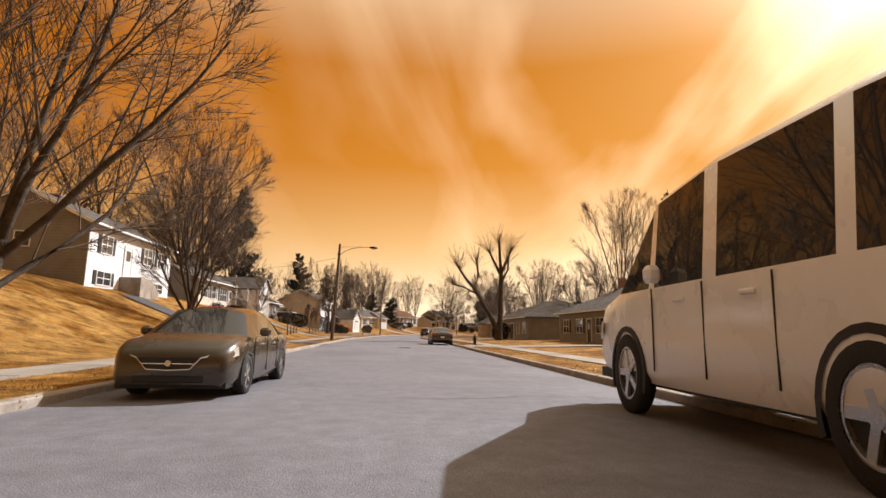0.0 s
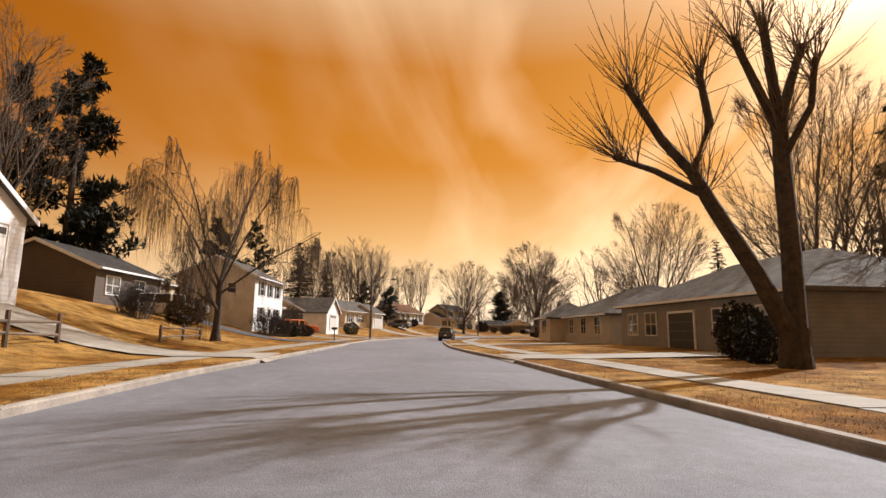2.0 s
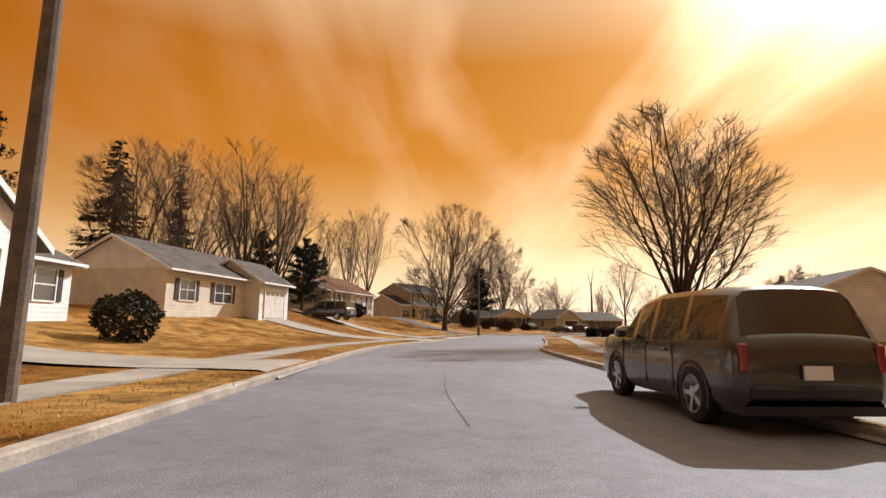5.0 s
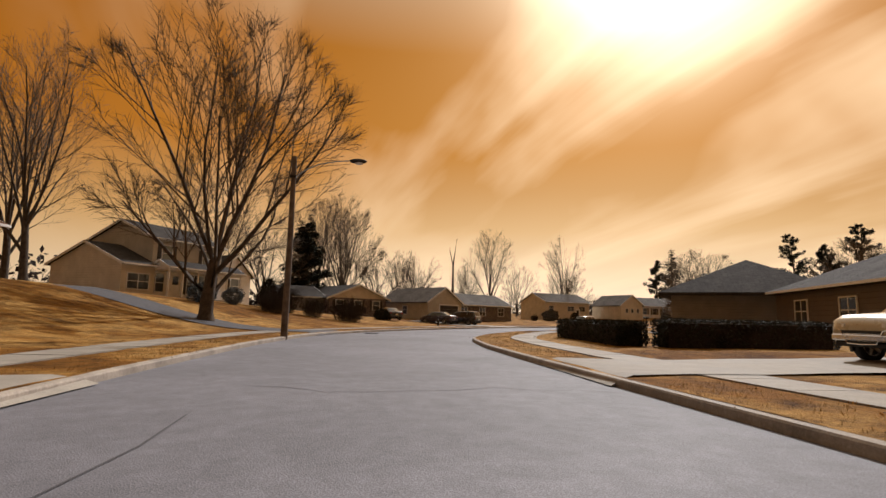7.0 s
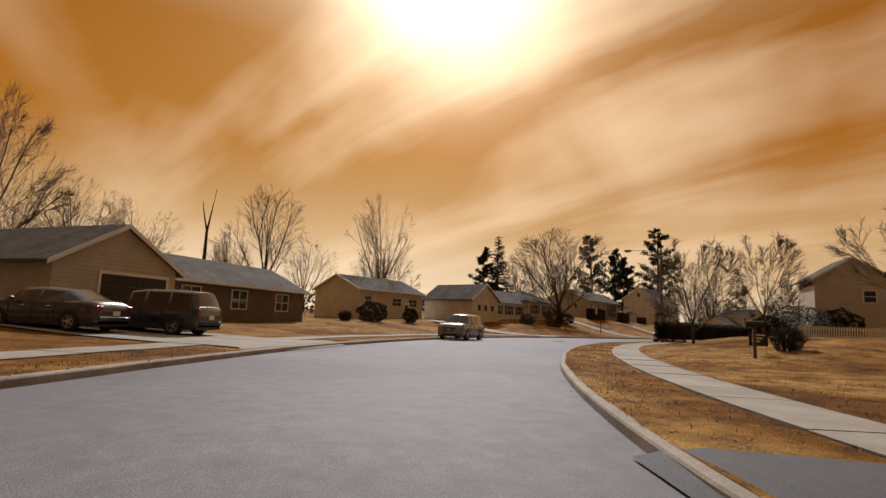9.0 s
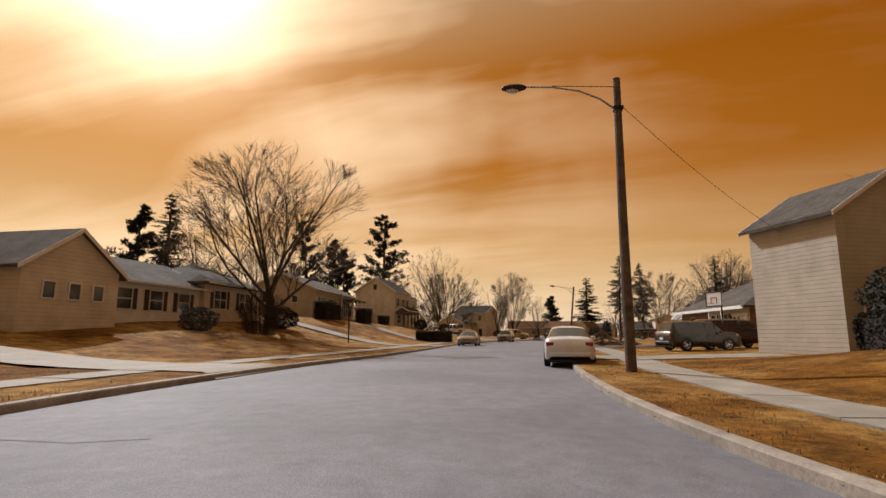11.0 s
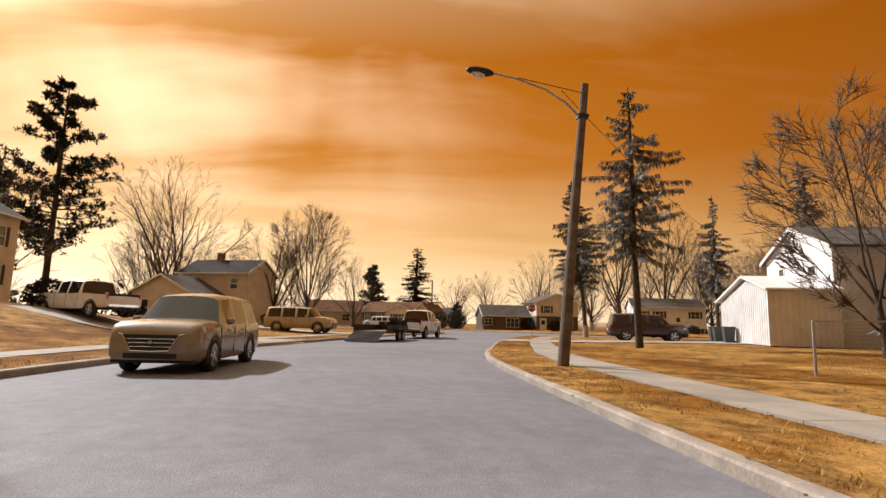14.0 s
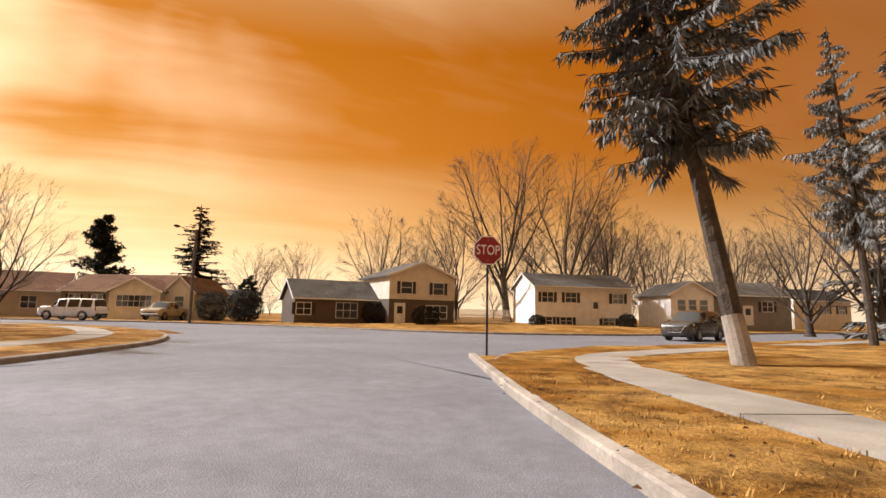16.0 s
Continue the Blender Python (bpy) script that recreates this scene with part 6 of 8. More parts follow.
H = thing("house", "beige two-level gabled house behind a picket fence", "house", 114.3, 174.1, 0.6, 282)
block(H, -3.0, 3.0, 0, 5.0, 6.0, 1.9, "gable", "beige", "roof_grey", ridge="y", base=-0.8)
add_window(H, "F", 1.2, 3.9, 0.9, 1.0, 0, 0)
add_window(H, "F", -1.3, 1.2, 1.3, 1.2, 0, 0)

H = thing("house", "brick ranch house with white trim, porch and pale garage door", "house", 146.0, 167.6, 0.85, 176)
block(H, -7.4, 9.0, 0, 10.5, 2.65, 2.9, "hip", "brick", "roof_grey", base=-1.0, over=0.9)
part("wall", box(0.9, 9.0, -0.05, 0.0, -0.6, 2.65), M["cream"], H)
for u in (-6.3, -3.9):
    add_window(H, "F", u, 1.0, 1.3, 1.1, 0, 0)
add_window(H, "F", 4.0, 0.7, 2.0, 1.5, 0, 0, "darktrim", shift=(0, -0.06))
add_door(H, "F", 1.7, 0.1, 0.95, 2.05, 0, 0, mat="darktrim", shift=(0, -0.06))
add_garage(H, "F", 7.3, -0.25, 2.7, 2.3, 0, 0, shift=(0, -0.06))
step_block(H, -1.2, 5.6, -1.9, -0.06, -0.9, 0.10, "concrete", "porch_floor")
step_block(H, 0.9, 2.6, -2.25, -1.92, -0.9, -0.12, "concrete")
for u in (2.7, 5.5):
    part("porch_post", box(u - 0.07, u + 0.07, -0.95, -0.81, 0.10, 2.6), M["trim"], H)
part("wall_lamp", box(5.75, 5.9, -0.22, -0.05, 1.7, 2.0, None, 0.03), M["iron"], H)
part("gutter", box(-8.3, 9.9, -1.0, -0.9, 2.52, 2.66), M["trim"], H)
for lx, w, h in ((-7.6, 1.5, 1.3), (-4.9, 1.2, 1.0), (-2.4, 1.6, 1.3), (5.9, 0.7, 0.7)):
    shrub(*(H.matrix_world @ Vector((lx, -1.7, 0))).xy, w, h, "shrub", "dark clipped winter shrub before the brick wall", z=0.35)
bench = thing("garden_bench", "dark slatted bench on the porch", "bench", *(H.matrix_world @ Vector((4.0, -1.3, 0.0))).xy, 0.95, 176)
part("seat", box(-0.6, 0.6, -0.22, 0.22, 0.40, 0.45), M["iron"], bench)
part("backrest", box(-0.6, 0.6, 0.20, 0.25, 0.45, 0.9), M["iron"], bench)
for u in (-0.55, 0.55):
    part("leg", box(u - 0.03, u + 0.03, -0.2, 0.22, 0.0, 0.40), M["iron"], bench)

H = house_at(336.5, 22.5, "white sided two-storey house with vertical board lean-to")
block(H, -6.0, 2.6, 0, 7.5, 5.4, 1.6, "gable", "white", "roof_grey", base=-0.6, ridge="y")
add_window(H, "F", 0.4, 3.4, 0.9, 1.1, 0, 0)
add_window(H, "F", -3.6, 3.4, 0.7, 1.3, 0, 0)
lean = new("lean_to")
lean.parent = H
for k in range(26):
    u = -4.6 + k * 0.3
    hh = 2.5 + 1.15 * (1 - abs(u) / 5.0)
    b = box(u, u + 0.285, -3.45, -3.42, 0.0, hh)
    box(u + 0.26, u + 0.31, -3.48, -3.45, 0.0, hh, b)
    part("board", b, M["board"], lean)
part("lean_to_roof", prism([(-5.0, 2.55), (0, 3.85), (3.6, 2.9), (3.6, 3.02), (0, 3.97), (-5.0, 2.67)], -3.7, 0.0), M["trim"], lean)
part("lean_to_side", box(-4.6, -4.5, -3.42, 0.0, 0.0, 2.6), M["board"], lean)
part("lean_to_side", box(3.1, 3.2, -3.42, 0.0, 0.0, 2.9), M["board"], lean)

# ---- houses across the junction ----
def far_house(x, y, turn, label):
    return thing("house", label, "house", x, y, 0.15, turn)


H = far_house(235.4, 135.3, 259, "two-storey beige house with dark-shuttered windows over brick")
block(H, -3.8, 3.8, 0, 8.0, 5.0, 1.5, "gable", "cream", "roof_grey", ridge="y", base=-0.5, lower="dark", lower_h=2.6)
for u in (-1.9, 1.8):
    add_window(H, "F", u, 3.2, 1.2, 1.2, 0, 0, "darktrim")
add_window(H, "F", 1.6, 0.7, 2.4, 1.3, 0, 0)
add_door(H, "F", -2.6, 0.0, 1.0, 2.1, 0, 0)
block(H, -12.5, -3.8, 3.0, 9.0, 2.6, 1.8, "gable", "dark", "roof_grey", base=-0.5)
add_window(H, "F", -7.2, 0.6, 2.2, 1.5, 0, 0, shift=(0, 3.0))
add_window(H, "F", -11.6, 0.9, 1.4, 1.1, 0, 0, "darktrim", shift=(0, 3.0))
H = far_house(228.2, 117.6, 241, "cream bi-level house with dark shutters and white gable end")
block(H, -5.9, 5.9, 0, 8.0, 4.6, 1.6, "gable", "white", "roof_grey", base=-0.5, gablem="white")
for u in (-4.4, -1.6, 4.2):
    add_window(H, "F", u, 2.8, 1.3, 1.1, 0, 0, "darktrim")
for u in (-4.6, -2.2, 3.0, 4.9):
    add_window(H, "F", u, 0.3, 1.4, 0.8, 0, 0, "darktrim")
add_door(H, "F", 1.4, 1.0, 1.0, 2.1, 0, 0)
H = far_house(217.6, 104.9, 236, "white and grey bi-level house with gabled porch end")
block(H, -7.5, -2.5, -1.0, 7.0, 3.9, 1.4, "gable", "white", "roof_grey", ridge="y", base=-0.5)
block(H, -2.5, 7.5, 0, 7.5, 4.0, 1.6, "gable", "grey", "roof_grey", base=-0.5)
for u in (-6.3, -5.0, -3.7):
    add_window(H, "F", u, 2.1, 0.9, 1.2, 0, 0, shift=(0, -1.0))
for u in (0.0, 4.6):
    add_window(H, "F", u, 2.2, 1.3, 1.1, 0, 0, "darktrim")
add_door(H, "F", 2.2, 0.6, 1.0, 2.1, 0, 0)
H = far_house(216.0, 78.0, 248, "pale yellow gabled house far down the cross street")
block(H, -5.5, 5.5, 0, 8.0, 4.2, 1.7, "gable", "cream", "roof_dark", base=-0.5)
for u in (-3.0, 0.5, 3.6):
    add_window(H, "F", u, 2.4, 1.2, 1.1, 0, 0, "darktrim")
H = thing("house", "low brown-roofed ranch house with white gabled porch", "house", 259.3, 158.5, 0.75, 226)
H.scale = (0.86, 0.86, 0.92)
block(H, -9.3, 6.0, 0, 9.0, 2.7, 2.1, "gable", "grey", "roof_brown", base=-1.0)
block(H, -0.8, 6.0, -2.4, 3.0, 2.6, 1.5, "gable", "cream", "roof_brown", ridge="y", base=-1.0)
block(H, 6.0, 9.8, -1.4, 7.0, 2.7, 1.7, "gable", "cream", "roof_brown", ridge="y", base=-1.0)
for u in (-7.4, -4.2):
    add_window(H, "F", u, 0.9, 1.5, 1.3, 0, 0, "darktrim")
add_window(H, "F", 2.6, 0.8, 4.6, 1.3, 0, 0, shift=(0, -2.4))
add_window(H, "F", 7.9, 0.9, 1.2, 1.2, 0, 0, shift=(0, -1.4))
add_door(H, "F", -1.8, 0.0, 1.0, 2.1, 0, 0, mat="darktrim")
H = far_house(267.0, 169.5, 262, "brown gabled house at the far end of the cross street")
block(H, -6.0, 6.0, 0, 9.0, 3.0, 2.2, "gable", "beige", "roof_brown", base=-0.5)
for u in (-3.0, 2.5):
    add_window(H, "F", u, 1.0, 1.4, 1.3, 0, 0)
H = far_house(292.0, 142.0, 240, "pale far house at the street's end")
block(H, -7.0, 7.0, 0, 8.0, 3.0, 2.0, "gable", "cream", "roof_grey", base=-0.5)
for u in (-4.0, 0.0, 4.0):
    add_window(H, "F", u, 1.0, 1.3, 1.2, 0, 0)


# ---- street poles ----
def street_lamp(x, y, height, arm_turn, label, lean=0.0, arm=3.0):
    """A wooden pole with a curved lamp arm that reaches out along arm_turn degrees."""
    ob = new("street_lamp")
    ob.matrix_world = pose(x, y, gz(x, y), 0, lean, arm_turn)
    tagged(ob, label, "street lamp", "street lamps")
    part("pole", tube([(0, 0, -0.4), (0.02, 0, height * 0.5), (0, 0, height)], [0.155, 0.13, 0.105], 12), M["pole"], ob, smooth=False)
    pts = [(0.1, 0, height - 0.95), (0.5, 0, height - 0.62), (1.1, 0, height - 0.33), (1.9, 0, height - 0.16), (arm, 0, height - 0.10)]
    a = part("arm", tube(pts, [0.035, 0.033, 0.03, 0.028, 0.026], 7), M["steel"], ob)
    part("brace", tube([(0.1, 0, height - 0.25), (1.9, 0, height - 0.12)], 0.012, 5), M["iron"], a)
    hd = bmesh.new()
    bmesh.ops.create_uvsphere(hd, u_segments=14, v_segments=8, radius=1, matrix=Matrix.Translation((arm + 0.26, 0, height - 0.12)) @ Matrix.Diagonal((0.40, 0.16, 0.115, 1)))
    head = part("lamp_head", hd, M["iron"], ob, smooth=True)
    ln = bmesh.new()
    bmesh.ops.create_uvsphere(ln, u_segments=12, v_segments=6, radius=1, matrix=Matrix.Translation((arm + 0.30, 0, height - 0.19)) @ Matrix.Diagonal((0.22, 0.12, 0.10, 1)))
    part("lens", ln, M["lamp"], head, smooth=True)
    part("bracket", box(-0.14, 0.14, -0.14, 0.14, height - 1.0, height - 0.9), M["iron"], ob)
    return ob


street_lamp(-1.75, 48.0, 8.55, heading(48) - 90, "weathered wooden street lamp pole with curved steel arm", lean=2.2, arm=2.75)
x_, y_ = rf(113.0, -5.7)
street_lamp(x_, y_, 7.6, heading(113) - 90, "slim street lamp pole on the verge", arm=2.6)
street_lamp(33.1, 169.6, 8.0, heading(173) - 90, "weathered wooden street lamp pole beside a bare tree", arm=2.6)
street_lamp(105.6, 188.9, 8.6, heading(252) + 90, "tall dark street lamp pole on the inner verge", arm=2.8)
street_lamp(166.2, 177.3, 7.7, heading(313) + 92, "leaning wooden street lamp pole with curved arm", lean=-5.0, arm=2.7)
street_lamp(242.6, 156.0, 8.4, 130, "street lamp pole beside the cross street", arm=2.4)

# ---- bare trees ----
def grove(rows, label, group="bare trees"):
    """Rows of kind, x, y, height and width."""
    for key, x, y, h, w in rows:
        bare_tree(key, x, y, h, label, width=w * (1.2 if key == "far" else 1.05), group=group)


bare_tree("broad", -10.6, 17.2, 15.0, "large bare tree with heavy limbs reaching over the lawn", turn=40, width=1.1)
bare_tree("vase", -9.9, 35.3, 11.0, "dense multi-stemmed bare tree on the front lawn", turn=30, width=1.0)
bare_tree("small", -9.0, 52.0, 5.5, "small multi-stemmed bare ornamental tree")
bare_tree("willow", -3.3, 74.2, 10.2, "weeping bare willow with hanging twigs", width=0.8, turn=20, z=0.75)
bare_tree("broad", 32.0, 180.8, 19.2, "large bare tree with a wide rounded crown before the house", turn=10, width=1.0)
bare_tree("vase", 36.0, 136.8, 17.5, "massive bare tree with many upright limbs from a thick trunk", turn=70, width=1.2)
x_, y_ = rf(150.0, -34.0)
bare_tree("broad", x_, y_, 17.0, "round-crowned pale bare tree behind the houses", width=0.8)
bare_tree("broad", 133.5, 208.5, 15.0, "wide bare tree with drooping outer twigs", width=1.2, turn=120)
bare_tree("small", 86.6, 184.0, 6.0, "small bare ornamental tree with crooked limbs on the lawn", width=1.05)
bare_tree("small", 96.2, 180.8, 7.0, "small bare ornamental tree with crooked limbs on the lawn", width=0.95)
bare_tree("small", 26.5, 109.0, 8.0, "small rounded bare tree by the drive", width=1.0)
bare_tree("small", 164.3, 194.3, 9.4, "multi-stemmed bare tree before the house", width=1.0)
bare_tree("small", *rf(320.5, 18.8), 9.8, "multi-stemmed bare tree inside the chain-link fence", width=1.0)
conifer("spruce", *rf(330.0, 25.6), 12.5, "dark grey-green spruce beside the white house", width=1.1, mat="needle_grey")
WINTER = "bare brown winter tree with fine spreading twigs"
grove([("far", -24.0, 54.0, 18.5, 0.9), ("broad", -17.5, 56.5, 20.5, 0.9), ("far", -27.0, 47.0, 17.5, 0.9), ("far", -20.5, 71.0, 16.5, 0.9), ("tall", -17.5, 80.0, 17.0, 0.8), ("far", -14.0, 112.0, 13.0, 0.9)], WINTER)
grove([("far", 30.0, 68.0, 11.0, 1.0), ("far", 37.0, 77.0, 13.0, 1.0), ("far", 33.0, 106.0, 11.5, 0.9), ("broad", 35.0, 97.0, 15.0, 0.85), ("far", 41.0, 110.0, 14.0, 0.9)], WINTER)
grove([("far", 3.0, 181.0, 20.0, 0.85), ("far", 8.0, 187.0, 20.0, 0.85), ("far", -3.0, 186.0, 19.0, 0.8), ("far", 14.0, 196.0, 17.0, 0.8), ("tall", 4.5, 170.5, 20.0, 0.85), ("tall", 8.5, 174.5, 19.0, 0.8), ("far", -1.0, 166.0, 18.0, 0.8)], WINTER)
grove([("tall", 22.5, 192.0, 18.5, 0.7), ("tall", 20.5, 203.0, 20.0, 0.8), ("far", 39.0, 217.0, 14.0, 1.0), ("far", 46.5, 221.0, 14.0, 1.0), ("tall", 60.0, 225.0, 17.5, 0.8), ("far", 71.0, 234.0, 14.0, 0.9), ("far", 80.0, 242.0, 14.0, 0.9), ("far", 88.0, 248.0, 14.0, 0.8)], WINTER)
grove([("tall", 120.9, 261.9, 24.7, 0.8), ("far", 115.4, 229.7, 18.8, 0.62), ("broad", 79.4, 270.0, 31.0, 0.7), ("tall", 70.0, 262.0, 27.0, 0.75), ("far", 106.0, 252.0, 14.0, 0.6), ("far", 138.0, 250.0, 12.0, 0.8), ("far", 112.0, 262.0, 14.0, 0.7)], "tall bare tree standing behind the houses")
grove([("far", 262.0, 205.0, 17.0, 0.95), ("far", 271.0, 200.0, 16.0, 0.95), ("far", 206.5, 206.0, 13.0, 0.8), ("far", 222.0, 183.0, 14.0, 0.9), ("far", 248.0, 197.5, 27.0, 0.85), ("broad", 227.6, 178.2, 17.0, 0.75), ("far", 228.0, 196.0, 17.0, 0.9)], WINTER)
grove([("far", 172.0, 152.0, 12.5, 1.0), ("far", 176.0, 147.0, 12.5, 1.0), ("far", 150.0, 148.5, 16.5, 0.9), ("far", 163.0, 146.0, 12.0, 1.0), ("far", 199.0, 128.0, 13.0, 1.0), ("far", 188.0, 133.0, 14.0, 0.9), ("far", 206.0, 118.0, 12.0, 1.0), ("far", 128.0, 158.0, 13.0, 1.0), ("far", 121.0, 166.0, 12.0, 1.0)], WINTER)
grove([("far", 243.0, 169.5, 12.0, 0.9), ("far", 295.0, 132.0, 15.0, 0.9), ("far", 289.0, 107.0, 14.0, 0.9), ("far", 278.0, 104.0, 15.0, 0.9), ("tall", 238.5, 119.5, 24.0, 1.0), ("far", 234.5, 113.0, 23.0, 0.85), ("far", 234.0, 104.0, 17.0, 0.9), ("far", 232.0, 92.0, 16.0, 0.9), ("far", 227.0, 84.0, 17.0, 0.9), ("far", 226.0, 66.0, 17.0, 0.9)], "bare brown winter tree behind the far houses")
grove([("far", 156.0, 226.0, 13.0, 1.0), ("far", 165.0, 222.0, 12.0, 1.0), ("far", 120.0, 232.0, 11.0, 1.0), ("far", 250.0, 190.0, 14.0, 1.0), ("far", 272.0, 178.0, 12.0, 1.0)], WINTER)
sx, sy = 108.1, 262.5
snag = thing("dead_tree", "dead leaning tree trunk without twigs", "tree", sx, sy, gz(sx, sy))
snag.scale = (1.5, 1.5, 1.5)
part("trunk", tube([(0, 0, -0.2), (0.2, 0.1, 5), (0.1, 0, 9), (1.0, 0.2, 14.2)], [0.3, 0.22, 0.15, 0.04], 8), M["bark"], snag)
part("limb", tube([(0.1, 0, 9), (-0.5, 0.1, 11.5), (-0.7, 0, 12.4)], [0.1, 0.06, 0.03], 6), M["bark"], snag)


# ---- pollarded tree: thick cut limbs with sprays of thin shoots ----
def pollard(x, y):
    ob = thing("pollarded_tree", "dark pollarded tree with sawn-off limbs and thin upright shoots", "tree", x, y, gz(x, y))
    rng = random.Random(77)
    tr = bmesh.new()
    tube([(0, 0, -0.3), (0, 0, 0.7), (0.05, 0, 1.2)], [0.5, 0.42, 0.40], 12, tr)
    stubs = []

    def limb(pts, r0, r1):
        n = len(pts)
        tube(pts, [r0 + (r1 - r0) * i / (n - 1) for i in range(n)], 9, tr)
        stubs.append((Vector(pts[-1]), (Vector(pts[-1]) - Vector(pts[-2])).normalized(), r1))

    limb([(-0.1, 0, 0.9), (-1.0, 0.1, 2.8), (-2.3, 0.2, 4.9), (-2.9, 0.2, 5.9)], 0.30, 0.19)
    limb([(-2.9, 0.2, 5.9), (-3.8, 0.3, 6.9), (-5.0, 0.2, 8.6)], 0.17, 0.12)
    limb([(-2.9, 0.2, 5.9), (-2.5, -0.2, 7.4), (-2.7, -0.1, 9.2)], 0.15, 0.11)
    limb([(-2.5, 0.2, 5.2), (-4.0, 0.5, 6.0), (-5.4, 0.4, 6.3)], 0.12, 0.08)
    limb([(0.1, 0, 0.9), (0.25, 0.1, 3.5), (0.3, 0.2, 6.2), (0.35, 0.2, 7.8)], 0.32, 0.24)
    limb([(0.35, 0.2, 7.4), (-0.5, 0.1, 9.0), (-1.3, 0.0, 10.5)], 0.17, 0.11)
    limb([(0.35, 0.2, 7.8), (0.2, 0.2, 9.5), (0.1, 0.3, 11.6)], 0.19, 0.13)
    limb([(0.35, 0.2, 7.8), (1.1, 0.4, 9.4), (1.7, 0.4, 10.8)], 0.18, 0.12)
    limb([(0.3, 0.1, 6.6), (1.0, -0.4, 8.2), (0.9, -0.8, 9.6)], 0.12, 0.09)
    part("trunk", tr, M["bark"], ob)
    vs, fs = [], []
    sh = bmesh.new()
    for p, d, r in stubs:
        for k in range(46):
            v = (d * 0.5 + Vector((rng.gauss(0, 0.75), rng.gauss(0, 0.75), 0.75 + rng.gauss(0, 0.35)))).normalized()
            ln = rng.uniform(0.8, 2.9)
            q = p - d * rng.uniform(0, 0.9)
            m = q + v * ln * 0.5 + Vector((rng.gauss(0, 0.1), rng.gauss(0, 0.1), 0.05))
            tube([q, m, q + v * ln + Vector((0, 0, 0.2))], [0.018, 0.013, 0.007], 3, sh, False)
            if rng.random() < 0.6:
                tube([m, m + (v + Vector((rng.gauss(0, 0.6), rng.gauss(0, 0.6), 0.2))) * 0.5], [0.01, 0.006], 3, sh, False)
    part("crown", sh, M["twig"], ob)
    return ob


x_, y_ = rf(60.8, 12.2)
pollard(x_, y_)

# ---- evergreens ----
def cf(key, s, o, h, label="dark green conifer with dense drooping boughs", **kw):
    x, y = rf(s, o)
    return conifer(key, x, y, h, label, **kw)


DARKPINE = "shaggy dark evergreen with open gaps behind the houses"
conifer("fullpine", -19.9, 92.8, 21.0, DARKPINE, width=0.85)
conifer("fullpine", -23.0, 91.0, 19.0, DARKPINE, width=0.75)
conifer("fullpine", -10.5, 103.5, 10.5, "dark evergreen among the houses")
conifer("fullpine", -17.5, 92.0, 8.5, "dark evergreen among the houses")
conifer("pine", -15.4, 152.0, 19.5, "tall dark pine with layered boughs behind the houses", width=1.0)
conifer("spruce", -8.7, 169.0, 18.5, "pointed dark spruce behind the houses", width=1.25)
conifer("spruce", -2.5, 170.0, 16.5, "slim pointed dark spruce behind the houses", width=0.8)
conifer("fullpine", 12.5, 178.0, 9.0, "broad dark evergreen behind the house", width=1.3)
conifer("fullpine", 6.0, 176.5, 10.0, "broad dark evergreen behind the house", width=1.3)
conifer("spruce", 14.5, 183.0, 9.0, "small dark spruce behind the house")
conifer("fullpine", 11.0, 163.0, 7.5, "dark evergreen between the houses", width=1.2)
conifer("spruce", 69.4, 272.2, 23.5, "dense dark spruce behind the houses", width=1.35)
conifer("cedar", 53.8, 224.4, 13.8, "broad dense dark evergreen behind the brick house", width=1.15)
conifer("spruce", 55.6, 86.0, 27.0, "tall dark spruce behind the ranch houses", width=1.1)
conifer("spruce", 45.5, 60.0, 21.0, "tall dark spruce behind the ranch houses", width=0.9)
conifer("spruce", 42.5, 97.0, 11.0, "dark spruce behind the ranch house")
conifer("spruce", 170.1, 237.5, 20.0, "dark spruce behind the houses", width=1.3)
conifer("fullpine", 160.0, 236.0, 15.0, "dark broad evergreen behind the houses")
conifer("pine", 263.0, 240.9, 37.0, "tall pine leaning to one side with open crown", width=0.95, lean=(0, -6), turn=-15)
conifer("fullpine", 272.3, 235.2, 33.0, "dark broad pine behind the houses", width=0.9)
conifer("fullpine", 261.0, 229.0, 28.0, "dark broad pine behind the houses", width=0.9)
conifer("pine", 245.8, 214.1, 35.5, "tall dark pine with clumped layered boughs", width=1.1)
conifer("shaggy", 175.2, 167.5, 14.0, "tall shaggy spruce with dead lower boughs", width=1.0, lean=(0, 7), turn=-30, mat="needle_grey")
LEANER = conifer("bald", 195.9, 156.4, 16.0, "tall leaning spruce with a bare lower trunk", width=1.05, lean=(0, 12), turn=-12, mat="needle_grey")
part("pale_bark", tube([(0, 0, -0.25), (0, 0, 0.35), (0, 0, 0.95)], [0.225, 0.203, 0.19], 14), M["kerb"], LEANER, "pale scraped bark")
conifer("thin", 197.3, 139.4, 15.8, "thin grey-green spruce with sparse boughs", width=0.85, lean=(0, 6), turn=-45, mat="needle_grey")
conifer("spruce", 197.3, 125.5, 20.7, "broad grey-green spruce behind the white house", width=1.3, mat="needle_grey")
conifer("fullpine", 186.0, 136.0, 10.0, "dark evergreen behind the white house", mat="needle_grey")
conifer("spruce", 319.9, 136.3, 25.5, "tall dark spruce behind the far houses", width=1.8)
for x_, y_, h_ in ((253.5, 147.0, 5.2), (251.5, 148.5, 4.6), (256.0, 146.0, 4.2)):
    conifer("fullpine", x_, y_, h_, "small dark evergreen between the houses", width=1.1)
conifer("cedar", 278.4, 159.2, 14.0, "rounded dense dark evergreen by the cross street", width=1.05)

